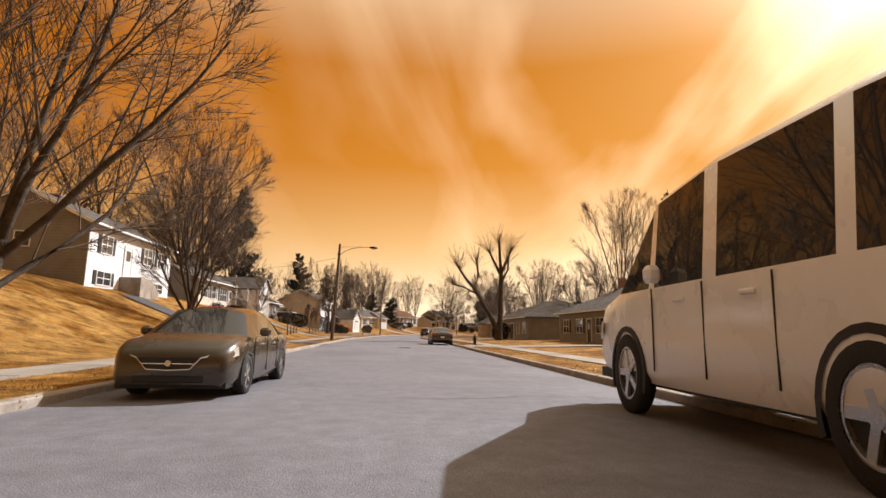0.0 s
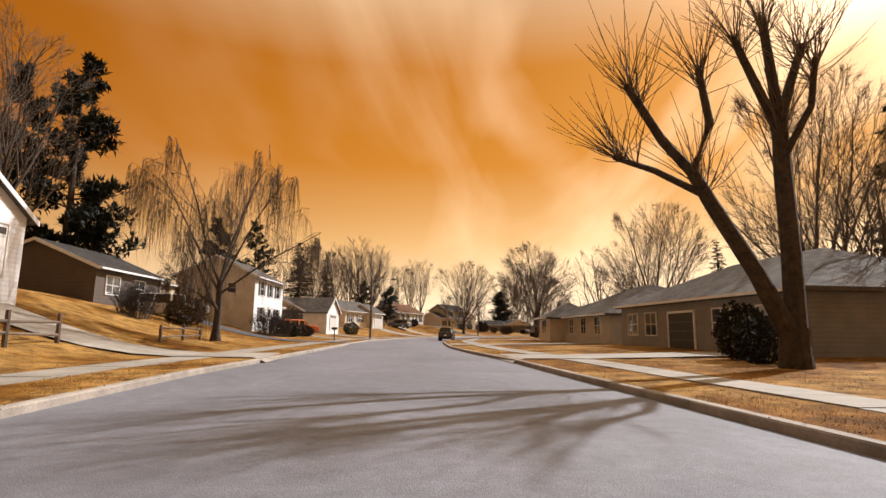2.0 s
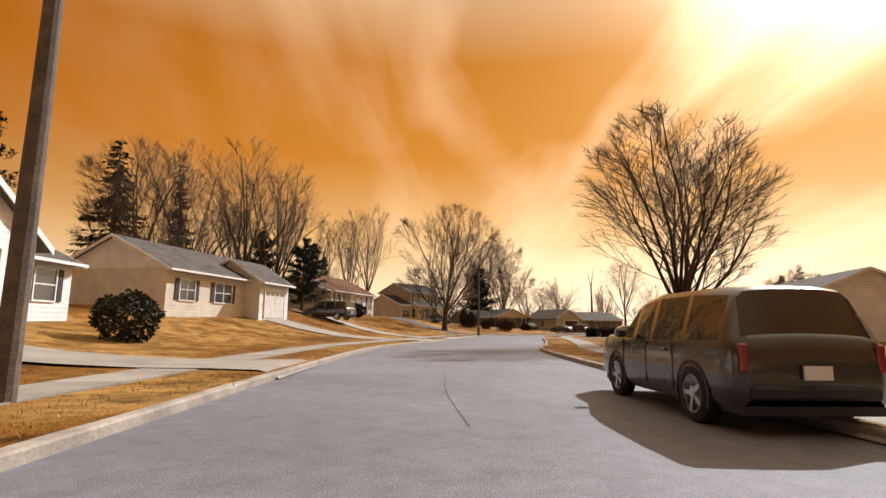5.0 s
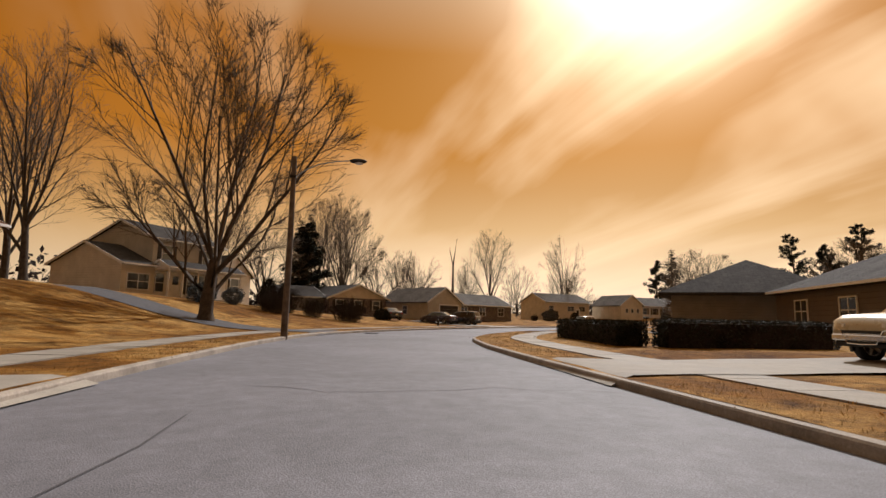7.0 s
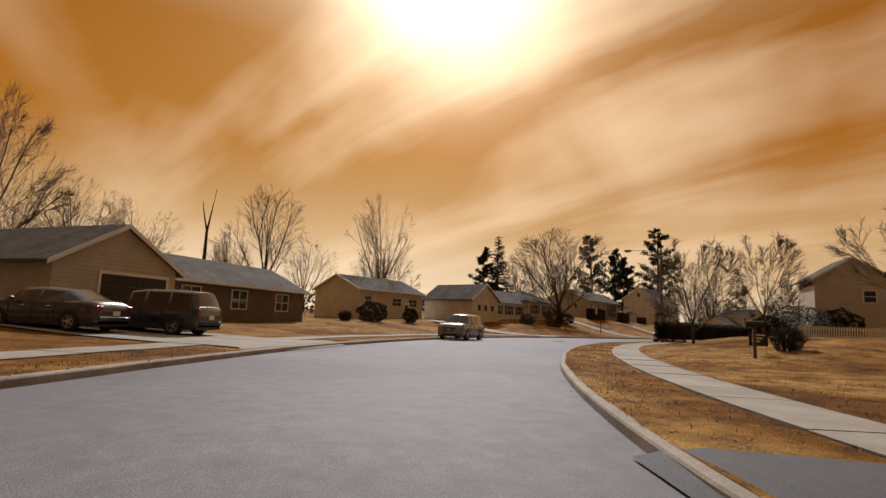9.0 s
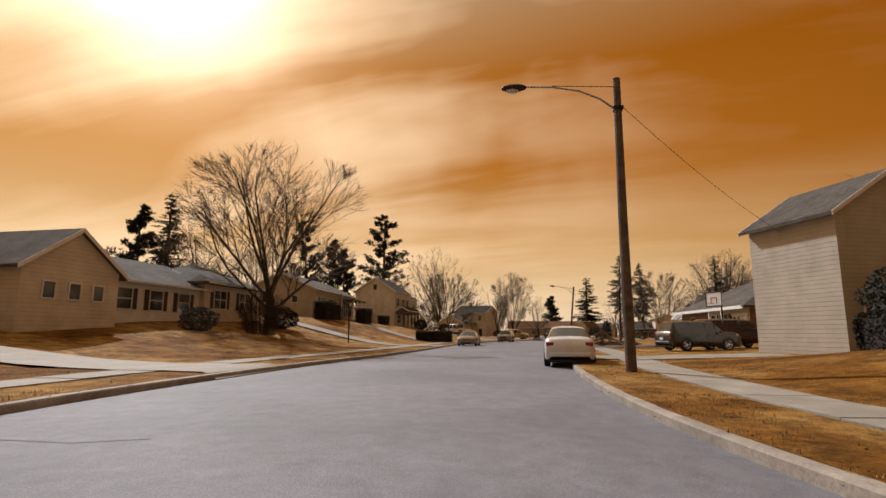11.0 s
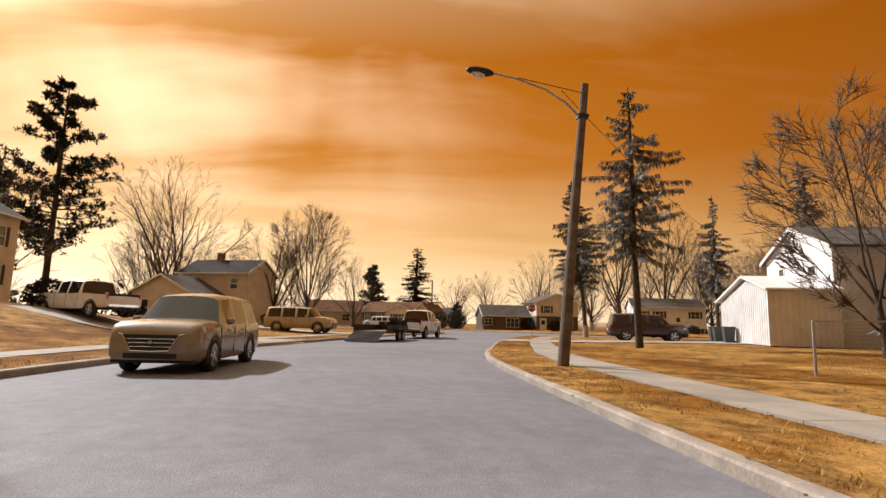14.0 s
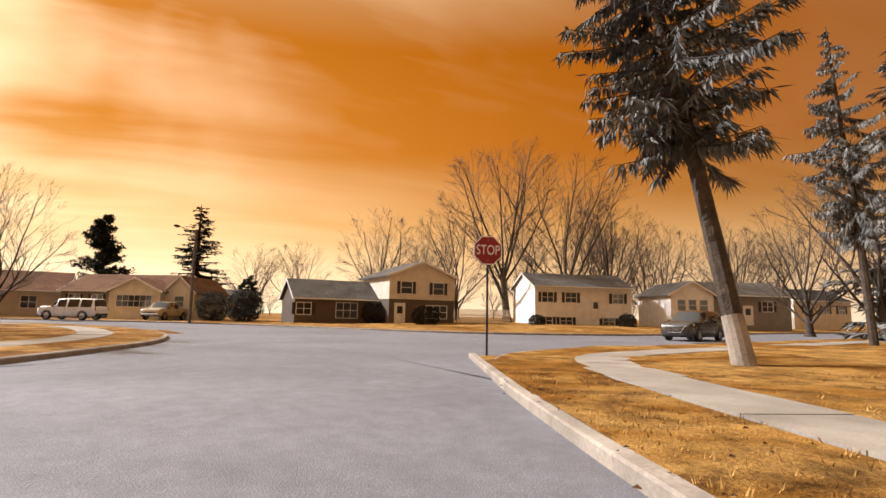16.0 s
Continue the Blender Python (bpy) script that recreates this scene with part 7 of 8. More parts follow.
# ---- far woods ----
def far_woods():
    """Rows of small-scale bare trees, joined, all round the houses."""
    rng = random.Random(5)
    shapes = []
    for sd in (101, 102, 103):
        br = skeleton_tree(sd, 10.0, 1.15, 0.2, 8, 3, upright=0.5, kids=(7, 6), twig_len=1.2)
        me = branch_mesh("woods_shape", [(p, [max(0.03, q) for q in r], l) for p, r, l in br], (0, 1, 2, 3))
        co = np.zeros(len(me.vertices) * 3)
        me.vertices.foreach_get("co", co)
        shapes.append((co.reshape(-1, 3), [tuple(f.vertices) for f in me.polygons]))
        bpy.data.meshes.remove(me)
    ring = [(-90, -60), (-95, 60), (-80, 180), (-30, 260), (60, 310), (160, 320), (260, 290), (340, 250), (390, 190), (400, 120), (360, 40), (300, -40), (260, -80)]
    vs, fs = [], []
    for p in spline([ring[0]] + ring + [ring[-1]], 8.5):
        co, faces = shapes[rng.randrange(3)]
        a, k, w = rng.uniform(0, 6.28), rng.uniform(0.8, 1.35), rng.uniform(0.9, 1.3)
        c, s_ = math.cos(a) * k * w, math.sin(a) * k * w
        x, y = p[0] + rng.gauss(0, 7), p[1] + rng.gauss(0, 7)
        n = len(vs)
        vs.extend(zip(co[:, 0] * c - co[:, 1] * s_ + x, co[:, 0] * s_ + co[:, 1] * c + y, co[:, 2] * k))
        fs.extend([tuple(i + n for i in f) for f in faces])
    ob = link("far_woods", vs, fs, M["twig"])
    tagged(ob, "leafless brown winter woods beyond the houses", "woods", kind="stuff")


far_woods()


def back_gardens():
    """Dark tangles of shrub and undergrowth behind the houses, joined."""
    rng = random.Random(83)
    vs, fs = [], []
    for k in range(420):
        s = rng.uniform(-10, 372)
        o = rng.choice((-1, 1)) * rng.uniform(36, 62)
        x, y = rf(min(s, 356), o)
        if s > 356:
            x, y = x + (s - 356) * 3.0 + rng.uniform(0, 60), y + rng.uniform(-30, 40)
        if abs(road_at(x, y)[1]) < 34 or cross_at(x, y) < 36:
            continue
        w, h = rng.uniform(3.0, 7.5), rng.uniform(1.4, 4.2)
        v, f = leafy_mesh(rng.randrange(9999), w / 2, w / 2, h, 110, 0.62, False, 0.6)
        n, z = len(vs), gz(x, y)
        vs.extend([(a + x, b + y, c + z) for a, b, c in v])
        fs.extend([tuple(i + n for i in q) for q in f])
    ob = link("undergrowth", vs, fs, M["shrub"])
    tagged(ob, "dark tangled winter undergrowth behind the houses", "undergrowth", kind="stuff")


back_gardens()

# ---- vehicles ----
def park(kind, color, s, o, label, reverse=False, twist=0.0, **kw):
    x, y = rf(s, o)
    return car(kind, color, x, y, heading(s) + (180 if reverse else 0) + twist, label, z=kw.pop("z", 0.0 if abs(o) < 4.9 else None), **kw)


park("sedan", "brown", 10.6, -3.35, "dark bronze sedan parked facing the camera at the kerb", True)
V = park("van", "white", 5.4, 4.25, "tall pale silver high-roofed van parked at the kerb", name="van", category="van")
V.scale = (1.24, 1.0, 1.5)
park("sedan", "black", 45.5, 4.05, "dark grey sedan parked at the kerb, seen from behind")
park("suv", "black", 114.0, 3.9, "small black jeep-like vehicle parked at the kerb")
park("suv", "silver", 231.5, -3.7, "beige silver compact suv parked facing the camera", True)
park("sedan", "gold", 289.2, -3.3, "champagne sedan parked facing the camera at the kerb", True)
park("suv", "gold", 314.3, -2.35, "champagne suv parked facing the camera at the kerb", True)
car("saloon", "white", 111.75, 189.3, -10.9, "white older sedan parked at the kerb", z=0.0, rims="iron")
T = car("pickup", "white", 192.5, 173.25, heading(343), "white crew-cab pickup parked with a trailer", z=0.0, name="pickup", category="pickup")
T.scale = (1.06, 1.04, 1.10)
for u, w, z0, z1 in ((0.40, 0.16, 0.86, 1.02), (0.62, 0.10, 0.90, 1.00), (0.50, 0.26, 0.76, 0.81)):
    part("door_marking", box(u, u + w, -1.012, -1.004, z0, z1), M["iron"], T)
car("bigsuv", "tan", 195.6, 181.6, -115, "tan full-size suv in a driveway", name="car", z=None)
car("pickup", "white", 186.3, 193.2, 47, "white pickup parked in a driveway", name="pickup", category="pickup")
car("bigsuv", "maroon", 184.6, 159.2, 242, "dark maroon full-size suv in a driveway")
car("pickup", "tan", 43.4, 150.0, heading(160) + 88, "tan pickup parked before a white house", name="pickup", category="pickup")
x_, y_ = rf(107.5, -13.0)
car("suv", "orange", x_, y_, heading(107) - 60, "bright orange compact suv in a driveway")
x_, y_ = rf(38.5, -12.8)
R = car("suv", "red", x_, y_, heading(38) + 72, "red hatchback in a sloping driveway")
R.scale = (0.88, 0.92, 0.86)
x_, y_ = rf(87.0, -16.8)
car("bigsuv", "white", x_, y_, heading(91) - 70, "white suv parked before the carport")
x_, y_ = rf(156.0, -16.5)
car("bigsuv", "black", x_, y_, heading(156) + 80, "black suv parked at the carport")
for s, o, k, c, tw in ((214.5, -10.8, "suv", "black", 95), (212.2, -12.6, "sedan", "blue", 92), (207.6, -16.2, "sedan", "black", 60), (216.5, -13.0, "sedan", "black", 95)):
    x_, y_ = rf(s, o)
    car(k, c, x_, y_, heading(s) + tw, "dark car parked on the drive of the grey house")
car("suv", "black", 122.5, 179.4, heading(277) - 70, "black suv parked on the black driveway")
car("suv", "black", 205.6, 138.5, 92, "black suv parked on the cross street", z=0.0)
car("bigsuv", "white", 247.6, 164.3, 50, "white wagon parked beside the cross street")
car("pickup", "tan", 251.5, 156.2, 140, "tan truck parked before the brown-roofed house", name="pickup", category="pickup")
bare_tree("broad", 48.5, 90.6, 28.4, "open-crowned tall bare tree behind the ranch houses", turn=25, width=0.72)
car("bigsuv", "maroon", 126.6, 175.2, heading(281) - 75, "maroon suv parked on the black driveway")
grove([("far", 246.0, 108.0, 17.0, 0.9), ("far", 250.0, 118.0, 18.0, 0.85), ("far", 255.0, 128.0, 17.0, 0.9), ("far", 243.0, 96.0, 18.0, 0.9), ("far", 236.0, 100.0, 19.0, 0.8), ("far", 229.0, 72.0, 17.0, 0.9), ("far", 240.0, 84.0, 18.0, 0.9), ("far", 300.0, 120.0, 17.0, 0.9), ("far", 262.0, 116.0, 15.0, 0.9)], "bare brown winter tree behind the far houses")
grove([("far", 96.0, 262.0, 17.0, 0.95), ("far", 131.0, 262.0, 16.0, 0.9), ("far", 64.0, 252.0, 19.0, 0.9), ("far", 180.0, 236.0, 14.0, 1.0), ("far", 205.0, 236.0, 17.0, 1.0)], WINTER)

# ---- smaller things along the road ----
def octagon_sign(x, y, turn):
    ob = thing("stop_sign", "red octagonal stop sign on a dark steel post", "road sign", x, y, gz(x, y), turn)
    part("post", tube([(0, 0.03, -0.3), (0, 0.03, 3.02)], 0.03, 8), M["iron"], ob)

    def octo(r, y0, y1):
        b = bmesh.new()
        c = [(math.cos(math.pi / 8 + k * math.pi / 4) * r, math.sin(math.pi / 8 + k * math.pi / 4) * r + 2.66) for k in range(8)]
        return prism(c, y0, y1, b)

    plate = part("plate", octo(0.405, -0.012, 0.0), M["sign_white"], ob, "white sign border")
    part("face", octo(0.375, -0.016, -0.0125), M["sign_red"], plate, "red sign face")
    fc = bpy.data.curves.new("lettering", "FONT")
    fc.body, fc.size, fc.align_x, fc.align_y, fc.extrude = "STOP", 0.36, "CENTER", "CENTER", 0.002
    tmp = bpy.data.objects.new("lettering_curve", fc)
    scene.collection.objects.link(tmp)
    me = bpy.data.meshes.new_from_object(tmp.evaluated_get(bpy.context.evaluated_depsgraph_get()))
    bpy.data.objects.remove(tmp)
    me.materials.clear()
    me.materials.append(M["sign_white"])
    t = new("lettering", me)
    t.parent = plate
    t.matrix_local = pose(0, -0.02, 2.66, 90, 0, 0) @ Matrix.Diagonal((0.74, 1.0, 1, 1))
    for z in (2.4, 2.92):
        part("bolt", tube([(0, -0.024, z), (0, -0.016, z)], 0.014, 6), M["steel"], plate)
    return ob


octagon_sign(200.9, 159.2, heading(345) - 90 + 4)


def hydrant(x, y):
    ob = thing("fire_hydrant", "dark cast-iron fire hydrant on the verge", "hydrant", x, y, gz(x, y))
    b = tube([(0, 0, -0.1), (0, 0, 0.06), (0, 0, 0.07), (0, 0, 0.52), (0, 0, 0.56), (0, 0, 0.66), (0, 0, 0.72)], [0.17, 0.17, 0.115, 0.105, 0.14, 0.10, 0.03], 12)
    part("barrel", b, M["iron"], ob)
    for a in (0, 90, 180):
        c, s_ = math.cos(radians(a)), math.sin(radians(a))
        part("nozzle", tube([(c * 0.08, s_ * 0.08, 0.42), (c * 0.19, s_ * 0.19, 0.42)], 0.05, 8), M["iron"], ob)
    part("cap_nut", tube([(0, 0, 0.7), (0, 0, 0.78)], 0.03, 5), M["iron"], ob)


hydrant(9.3, 40.3)
hydrant(58.2, 194.9)


def rail_fence(points, label, height=1.1, rails=2):
    ob = thing("split_rail_fence", label, "fence", points[0][0], points[0][1], 0.0)
    ox, oy = points[0]
    rng = random.Random(int(ox * 10))
    prev = None
    for x, y in points:
        z = gz(x, y)
        h = height * rng.uniform(0.95, 1.08)
        part("post", tube([(x - ox, y - oy, z - 0.3), (x - ox, y - oy, z + h)], [0.085, 0.07], 7), M["wood"], ob)
        if prev:
            for k in range(rails):
                f = (k + 1) / (rails + 0.6)
                part("rail", tube([(prev[0] - ox, prev[1] - oy, prev[2] + height * f + rng.uniform(-0.12, 0.05)), (x - ox, y - oy, z + height * f + rng.uniform(-0.12, 0.05))], [0.05, 0.055], 6), M["wood"], ob)
        prev = (x, y, z)
    return ob


rail_fence([rf(s, -10.8 - 0.2 * k) for k, s in enumerate((57.0, 59.8, 62.6, 65.4))], "old split-rail fence of grey wood on the bank")
rail_fence([rf(s, -11.0) for s in (72.5, 75.2, 77.6)], "short broken split-rail fence on the bank", 0.9)


def wagon_wheel_corner(x, y, turn):
    ob = thing("wagon_wheel_fence", "split-rail garden corner with an old wagon wheel", "fence", x, y, gz(x, y), turn)
    part("post", box(-0.1, 0.1, -0.1, 0.1, -0.3, 1.45, None, 0.02), M["wood"], ob)
    for p, q in (((0, 0, 1.15), (-2.7, -0.3, 0.05)), ((0, 0, 0.62), (-2.5, 0.5, 0.02)), ((0, 0, 1.2), (2.2, -1.2, 0.05)), ((0, 0, 0.7), (2.4, -0.6, 0.3)), ((0.1, 0, 0.35), (-2.0, -0.6, 0.0))):
        part("rail", tube([p, q], [0.075, 0.06], 7), M["wood"], ob)
    wh = new("wagon_wheel")
    wh.parent = ob
    wh.location = (0.12, -0.26, 0.62)
    wh.rotation_euler = (0, radians(8), radians(-6))
    rim = bmesh.new()
    n = 28
    ring = [[rim.verts.new((math.cos(2 * math.pi * k / n) * r, yy, math.sin(2 * math.pi * k / n) * r)) for r, yy in ((0.56, -0.03), (0.64, -0.03), (0.64, 0.03), (0.56, 0.03))] for k in range(n)]
    for k in range(n):
        u, v = ring[k], ring[(k + 1) % n]
        for i in range(4):
            rim.faces.new((u[i], u[(i + 1) % 4], v[(i + 1) % 4], v[i]))
    part("wheel_rim", rim, M["wood"], wh)
    for k in range(12):
        a = 2 * math.pi * k / 12
        part("spoke", tube([(math.cos(a) * 0.08, 0, math.sin(a) * 0.08), (math.cos(a) * 0.58, 0, math.sin(a) * 0.58)], 0.02, 5), M["wood"], wh)
    part("wheel_hub", tube([(0, -0.1, 0), (0, 0.1, 0)], 0.1, 10), M["wood"], wh)
    return ob


wagon_wheel_corner(138.4, 180.6, 239)
shrub(139.4, 178.9, 3.6, 0.25, "dirt", "low dark mulch bed with dry stems", name="flower_bed", leaf=0.12)


def basketball_hoop(x, y, turn):
    ob = thing("basketball_hoop", "white basketball backboard on a dark pole", "basketball hoop", x, y, gz(x, y), turn)
    part("pole", tube([(0, 0, -0.3), (0, 0, 2.9), (0, -0.5, 3.25)], 0.055, 8), M["iron"], ob)
    bd = part("backboard", box(-0.75, 0.75, -0.62, -0.58, 2.85, 3.85), M["sign_white"], ob)
    fr = bmesh.new()
    for a, b, c, d in ((-0.78, 0.78, 3.8, 3.88), (-0.78, 0.78, 2.82, 2.9), (-0.78, -0.7, 2.9, 3.8), (0.7, 0.78, 2.9, 3.8), (-0.28, 0.28, 3.42, 3.47), (-0.28, -0.23, 3.05, 3.42), (0.23, 0.28, 3.05, 3.42)):
        box(a, b, -0.64, -0.625, c, d, fr)
    part("frame_lines", fr, M["iron"], bd)
    pts = [(math.cos(2 * math.pi * k / 20) * 0.23, -0.88 + math.sin(2 * math.pi * k / 20) * 0.23, 3.05) for k in range(21)]
    part("rim", tube(pts, 0.012, 5, None, False), M["orange"], bd)
    return ob


basketball_hoop(128.8, 174.7, heading(281) + 205)
x_, y_ = rf(277.2, -11.4)
basketball_hoop(x_, y_, heading(277) + 200)


def mailbox(x, y, turn, mat="iron"):
    ob = thing("mailbox", "dark letter box on a wooden post", "mailbox", x, y, gz(x, y), turn)
    part("post", box(-0.05, 0.05, -0.05, 0.05, -0.3, 1.05, None, 0.01), M["wood"], ob)
    b = prism([(-0.09, 1.05), (0.09, 1.05), (0.09, 1.17), (0.06, 1.24), (0, 1.27), (-0.06, 1.24), (-0.09, 1.17)], -0.27, 0.27)
    bx = part("box", b, M[mat], ob)
    part("flag", box(0.095, 0.105, 0.05, 0.2, 1.15, 1.2), M["sign_red"], bx)


for s, o in ((217.0, 11.0), (96.5, -6.2)):
    x_, y_ = rf(s, o)
    mailbox(x_, y_, heading(s))


def post_sign(x, y, turn):
    ob = thing("parking_sign", "grey metal sign plate on a tall steel post", "road sign", x, y, gz(x, y), turn)
    part("post", tube([(0, 0.02, -0.3), (0, 0.02, 3.05)], 0.032, 7), M["iron"], ob)
    pl = part("plate", box(-0.23, 0.23, -0.012, 0.0, 2.3, 3.0, None, 0.004), M["steel"], ob)
    for z in (2.4, 2.9):
        part("bolt", tube([(0, -0.02, z), (0, -0.012, z)], 0.014, 6), M["iron"], pl)


post_sign(157.8, 191.4, heading(303) + 60)


def yard_sign(x, y, turn):
    ob = thing("yard_sign", "small dark yard sign with pale lettering bars", "sign", x, y, gz(x, y), turn)
    for u in (-0.25, 0.25):
        part("stake", tube([(u, 0, -0.1), (u, 0, 0.55)], 0.01, 5), M["steel"], ob)
    bd = part("board", box(-0.32, 0.32, -0.012, 0.012, 0.3, 0.78), M["plastic"], ob)
    for k in range(3):
        part("text_bar", box(-0.22, 0.22 - 0.08 * k, -0.018, -0.0125, 0.66 - k * 0.11, 0.71 - k * 0.11), M["sign_white"], bd)


yard_sign(76.0, 180.6, heading(218) - 80)


def utility_trailer(x, y, turn):
    """Open trailer with its ramp down behind; the tongue points along +x."""
    ob = thing("utility_trailer", "low open utility trailer with its ramp lowered", "trailer", x, y, 0.0, turn)
    part("bed", box(-2.3, 2.3, -0.95, 0.95, 0.55, 0.62), M["wood"], ob)
    for sg in (-1, 1):
        part("side_rail", box(-2.3, 2.3, sg * 0.95, sg * 1.0, 0.5, 0.95), M["iron"], ob)
        for u in (-1.1, 0.0, 1.1):
            part("stake", box(u - 0.03, u + 0.03, sg * 1.0, sg * 1.04, 0.45, 0.98), M["iron"], ob)
        for u in (-0.42, 0.42):
            wh = new("wheel")
            wh.parent = ob
            wh.location = (u, sg * 1.13, 0.34)
            t, d, s_ = wheel_meshes(0.34, 0.2)
            part("tyre", t, M["tyre"], wh, smooth=True)
            part("hub", d, M["plastic"], wh)
            part("rim", s_, M["rim"], wh)
        part("fender", box(-0.95, 0.95, sg * 1.02, sg * 1.26, 0.74, 0.78, None, 0.015), M["iron"], ob)
    part("tongue", tube([(2.3, 0.6, 0.5), (3.5, 0, 0.5)], 0.05, 6), M["iron"], ob)
    part("tongue", tube([(2.3, -0.6, 0.5), (3.5, 0, 0.5)], 0.05, 6), M["iron"], ob)
    part("headboard", box(2.25, 2.32, -0.95, 0.95, 0.62, 1.15), M["iron"], ob)
    rp = new("ramp")
    rp.parent = ob
    rp.location = (-2.3, 0, 0.57)
    rp.rotation_euler = (0, radians(-17), 0)
    part("ramp_frame", box(-1.7, 0, -0.9, 0.9, -0.03, 0.0), M["steel"], rp)
    for k in range(9):
        part("ramp_slat", box(-1.65 + k * 0.19, -1.58 + k * 0.19, -0.9, 0.9, 0.0, 0.04), M["iron"], rp)
    return ob


utility_trailer(186.00, 177.55, heading(334))
mw = thing("garden_tractor", "dark riding mower standing on the trailer", "mower", 188.2, 176.2, 0.62, heading(334))
part("body", box(-0.1, 0.75, -0.3, 0.3, 0.25, 0.72, None, 0.08), M["iron"], mw)
part("seat", box(-0.55, -0.15, -0.25, 0.25, 0.5, 0.85, None, 0.06), M["plastic"], mw)
part("mower_deck", box(-0.45, 0.35, -0.5, 0.5, 0.1, 0.25, None, 0.04), M["iron"], mw)
for u, r in ((-0.5, 0.24), (0.6, 0.18)):
    for sg in (-1, 1):
        part("wheel", tube([(u, sg * 0.36, r), (u, sg * 0.5, r)], r, 14), M["tyre"], mw)
part("steering_wheel", tube([(0.05, 0, 0.75), (-0.02, 0, 0.98)], 0.03, 6), M["plastic"], mw)


def bin_(x, y, turn, mat="bin"):
    ob = thing("wheelie_bin", "dark plastic wheeled rubbish bin", "bin", x, y, gz(x, y), turn, "rubbish bins")
    b = bmesh.new()
    lo = [b.verts.new(v) for v in ((-0.22, -0.25, 0.05), (0.22, -0.25, 0.05), (0.22, 0.25, 0.05), (-0.22, 0.25, 0.05))]
    hi = [b.verts.new(v) for v in ((-0.29, -0.33, 0.98), (0.29, -0.33, 0.98), (0.29, 0.33, 0.98), (-0.29, 0.33, 0.98))]
    b.faces.new(lo[::-1]), b.faces.new(hi)
    for i in range(4):
        b.faces.new((lo[i], lo[(i + 1) % 4], hi[(i + 1) % 4], hi[i]))
    part("tub", b, M[mat], ob)
    part("lid", box(-0.31, 0.31, -0.36, 0.36, 0.98, 1.05, None, 0.02), M[mat], ob)
    for sg in (-1, 1):
        part("wheel", tube([(sg * 0.25, 0.27, 0.1), (sg * 0.3, 0.27, 0.1)], 0.1, 10), M["tyre"], ob)


for x, y in ((182.4, 155.4), (181.5, 156.0), (179.6, 157.2)):
    bin_(x, y, heading(336) + 180)


def chain_fence(points, h=1.2):
    ob = thing("chain_link_fence", "grey chain-link fence with steel posts", "fence", points[0][0], points[0][1], 0)
    ox, oy = points[0]
    prev = None
    for x, y in points:
        z = gz(x, y)
        part("post", tube([(x - ox, y - oy, z - 0.2), (x - ox, y - oy, z + h)], 0.03, 6), M["steel"], ob)
        if prev:
            part("top_rail", tube([(prev[0] - ox, prev[1] - oy, prev[2] + h), (x - ox, y - oy, z + h)], 0.018, 5), M["steel"], ob)
            vs, fs = [], []
            n = int(math.hypot(x - prev[0], y - prev[1]) / 0.11)
            for k in range(n + 8):
                for sg in (1, -1):
                    a0, a1 = (k - 8) / n, k / n
                    if sg < 0:
                        a0, a1 = a1, a0
                    z0, z1 = 0.03, h
                    c0, c1 = min(1, max(0, a0)), min(1, max(0, a1))
                    if a1 != a0:
                        z0, z1 = 0.03 + (h - 0.03) * (c0 - a0) / (a1 - a0), 0.03 + (h - 0.03) * (c1 - a0) / (a1 - a0)
                    p = [prev[i] + ((x, y, z)[i] - prev[i]) * c0 for i in range(3)]
                    q = [prev[i] + ((x, y, z)[i] - prev[i]) * c1 for i in range(3)]
                    b = len(vs)
                    t = 0.0035
                    vs.extend([(p[0] - ox, p[1] - oy, p[2] + z0 - t), (p[0] - ox, p[1] - oy, p[2] + z0 + t), (q[0] - ox, q[1] - oy, q[2] + z1 + t), (q[0] - ox, q[1] - oy, q[2] + z1 - t)])
                    fs.append((b, b + 1, b + 2, b + 3))
            link("mesh_panel", vs, fs, M["steel"], parent=ob)
        prev = (x, y, z)


chain_fence([rf(312.0 + 0.2 * k, 11.5 + 2.6 * k) for k in range(5)])
chain_fence([rf(314.0 + 2.6 * k, 21.0) for k in range(6)])


def picket_fence(p0, p1, h=1.1):
    ob = thing("picket_fence", "white wooden picket fence round a garden", "fence", p0[0], p0[1], gz(*p0), math.degrees(math.atan2(p1[1] - p0[1], p1[0] - p0[0])))
    ln = math.hypot(p1[0] - p0[0], p1[1] - p0[1])
    me = bpy.data.meshes.new("picket")
    b = prism([(-0.045, 0.05), (0.045, 0.05), (0.045, h - 0.08), (0, h), (-0.045, h - 0.08)], -0.012, 0.012)
    b.to_mesh(me)
    b.free()
    me.materials.append(M["trim"])
    for k in range(int(ln / 0.16)):
        q = new("picket", me)
        q.parent = ob
        q.location = (k * 0.16, 0, 0)
    for z in (0.35, 0.85):
        part("rail", box(0, ln, 0.013, 0.05, z - 0.04, z + 0.04), M["trim"], ob)


picket_fence((104.9, 178.6), (103.6, 169.5))
picket_fence((232.5, 133.0), (229.5, 128.2), 1.5)

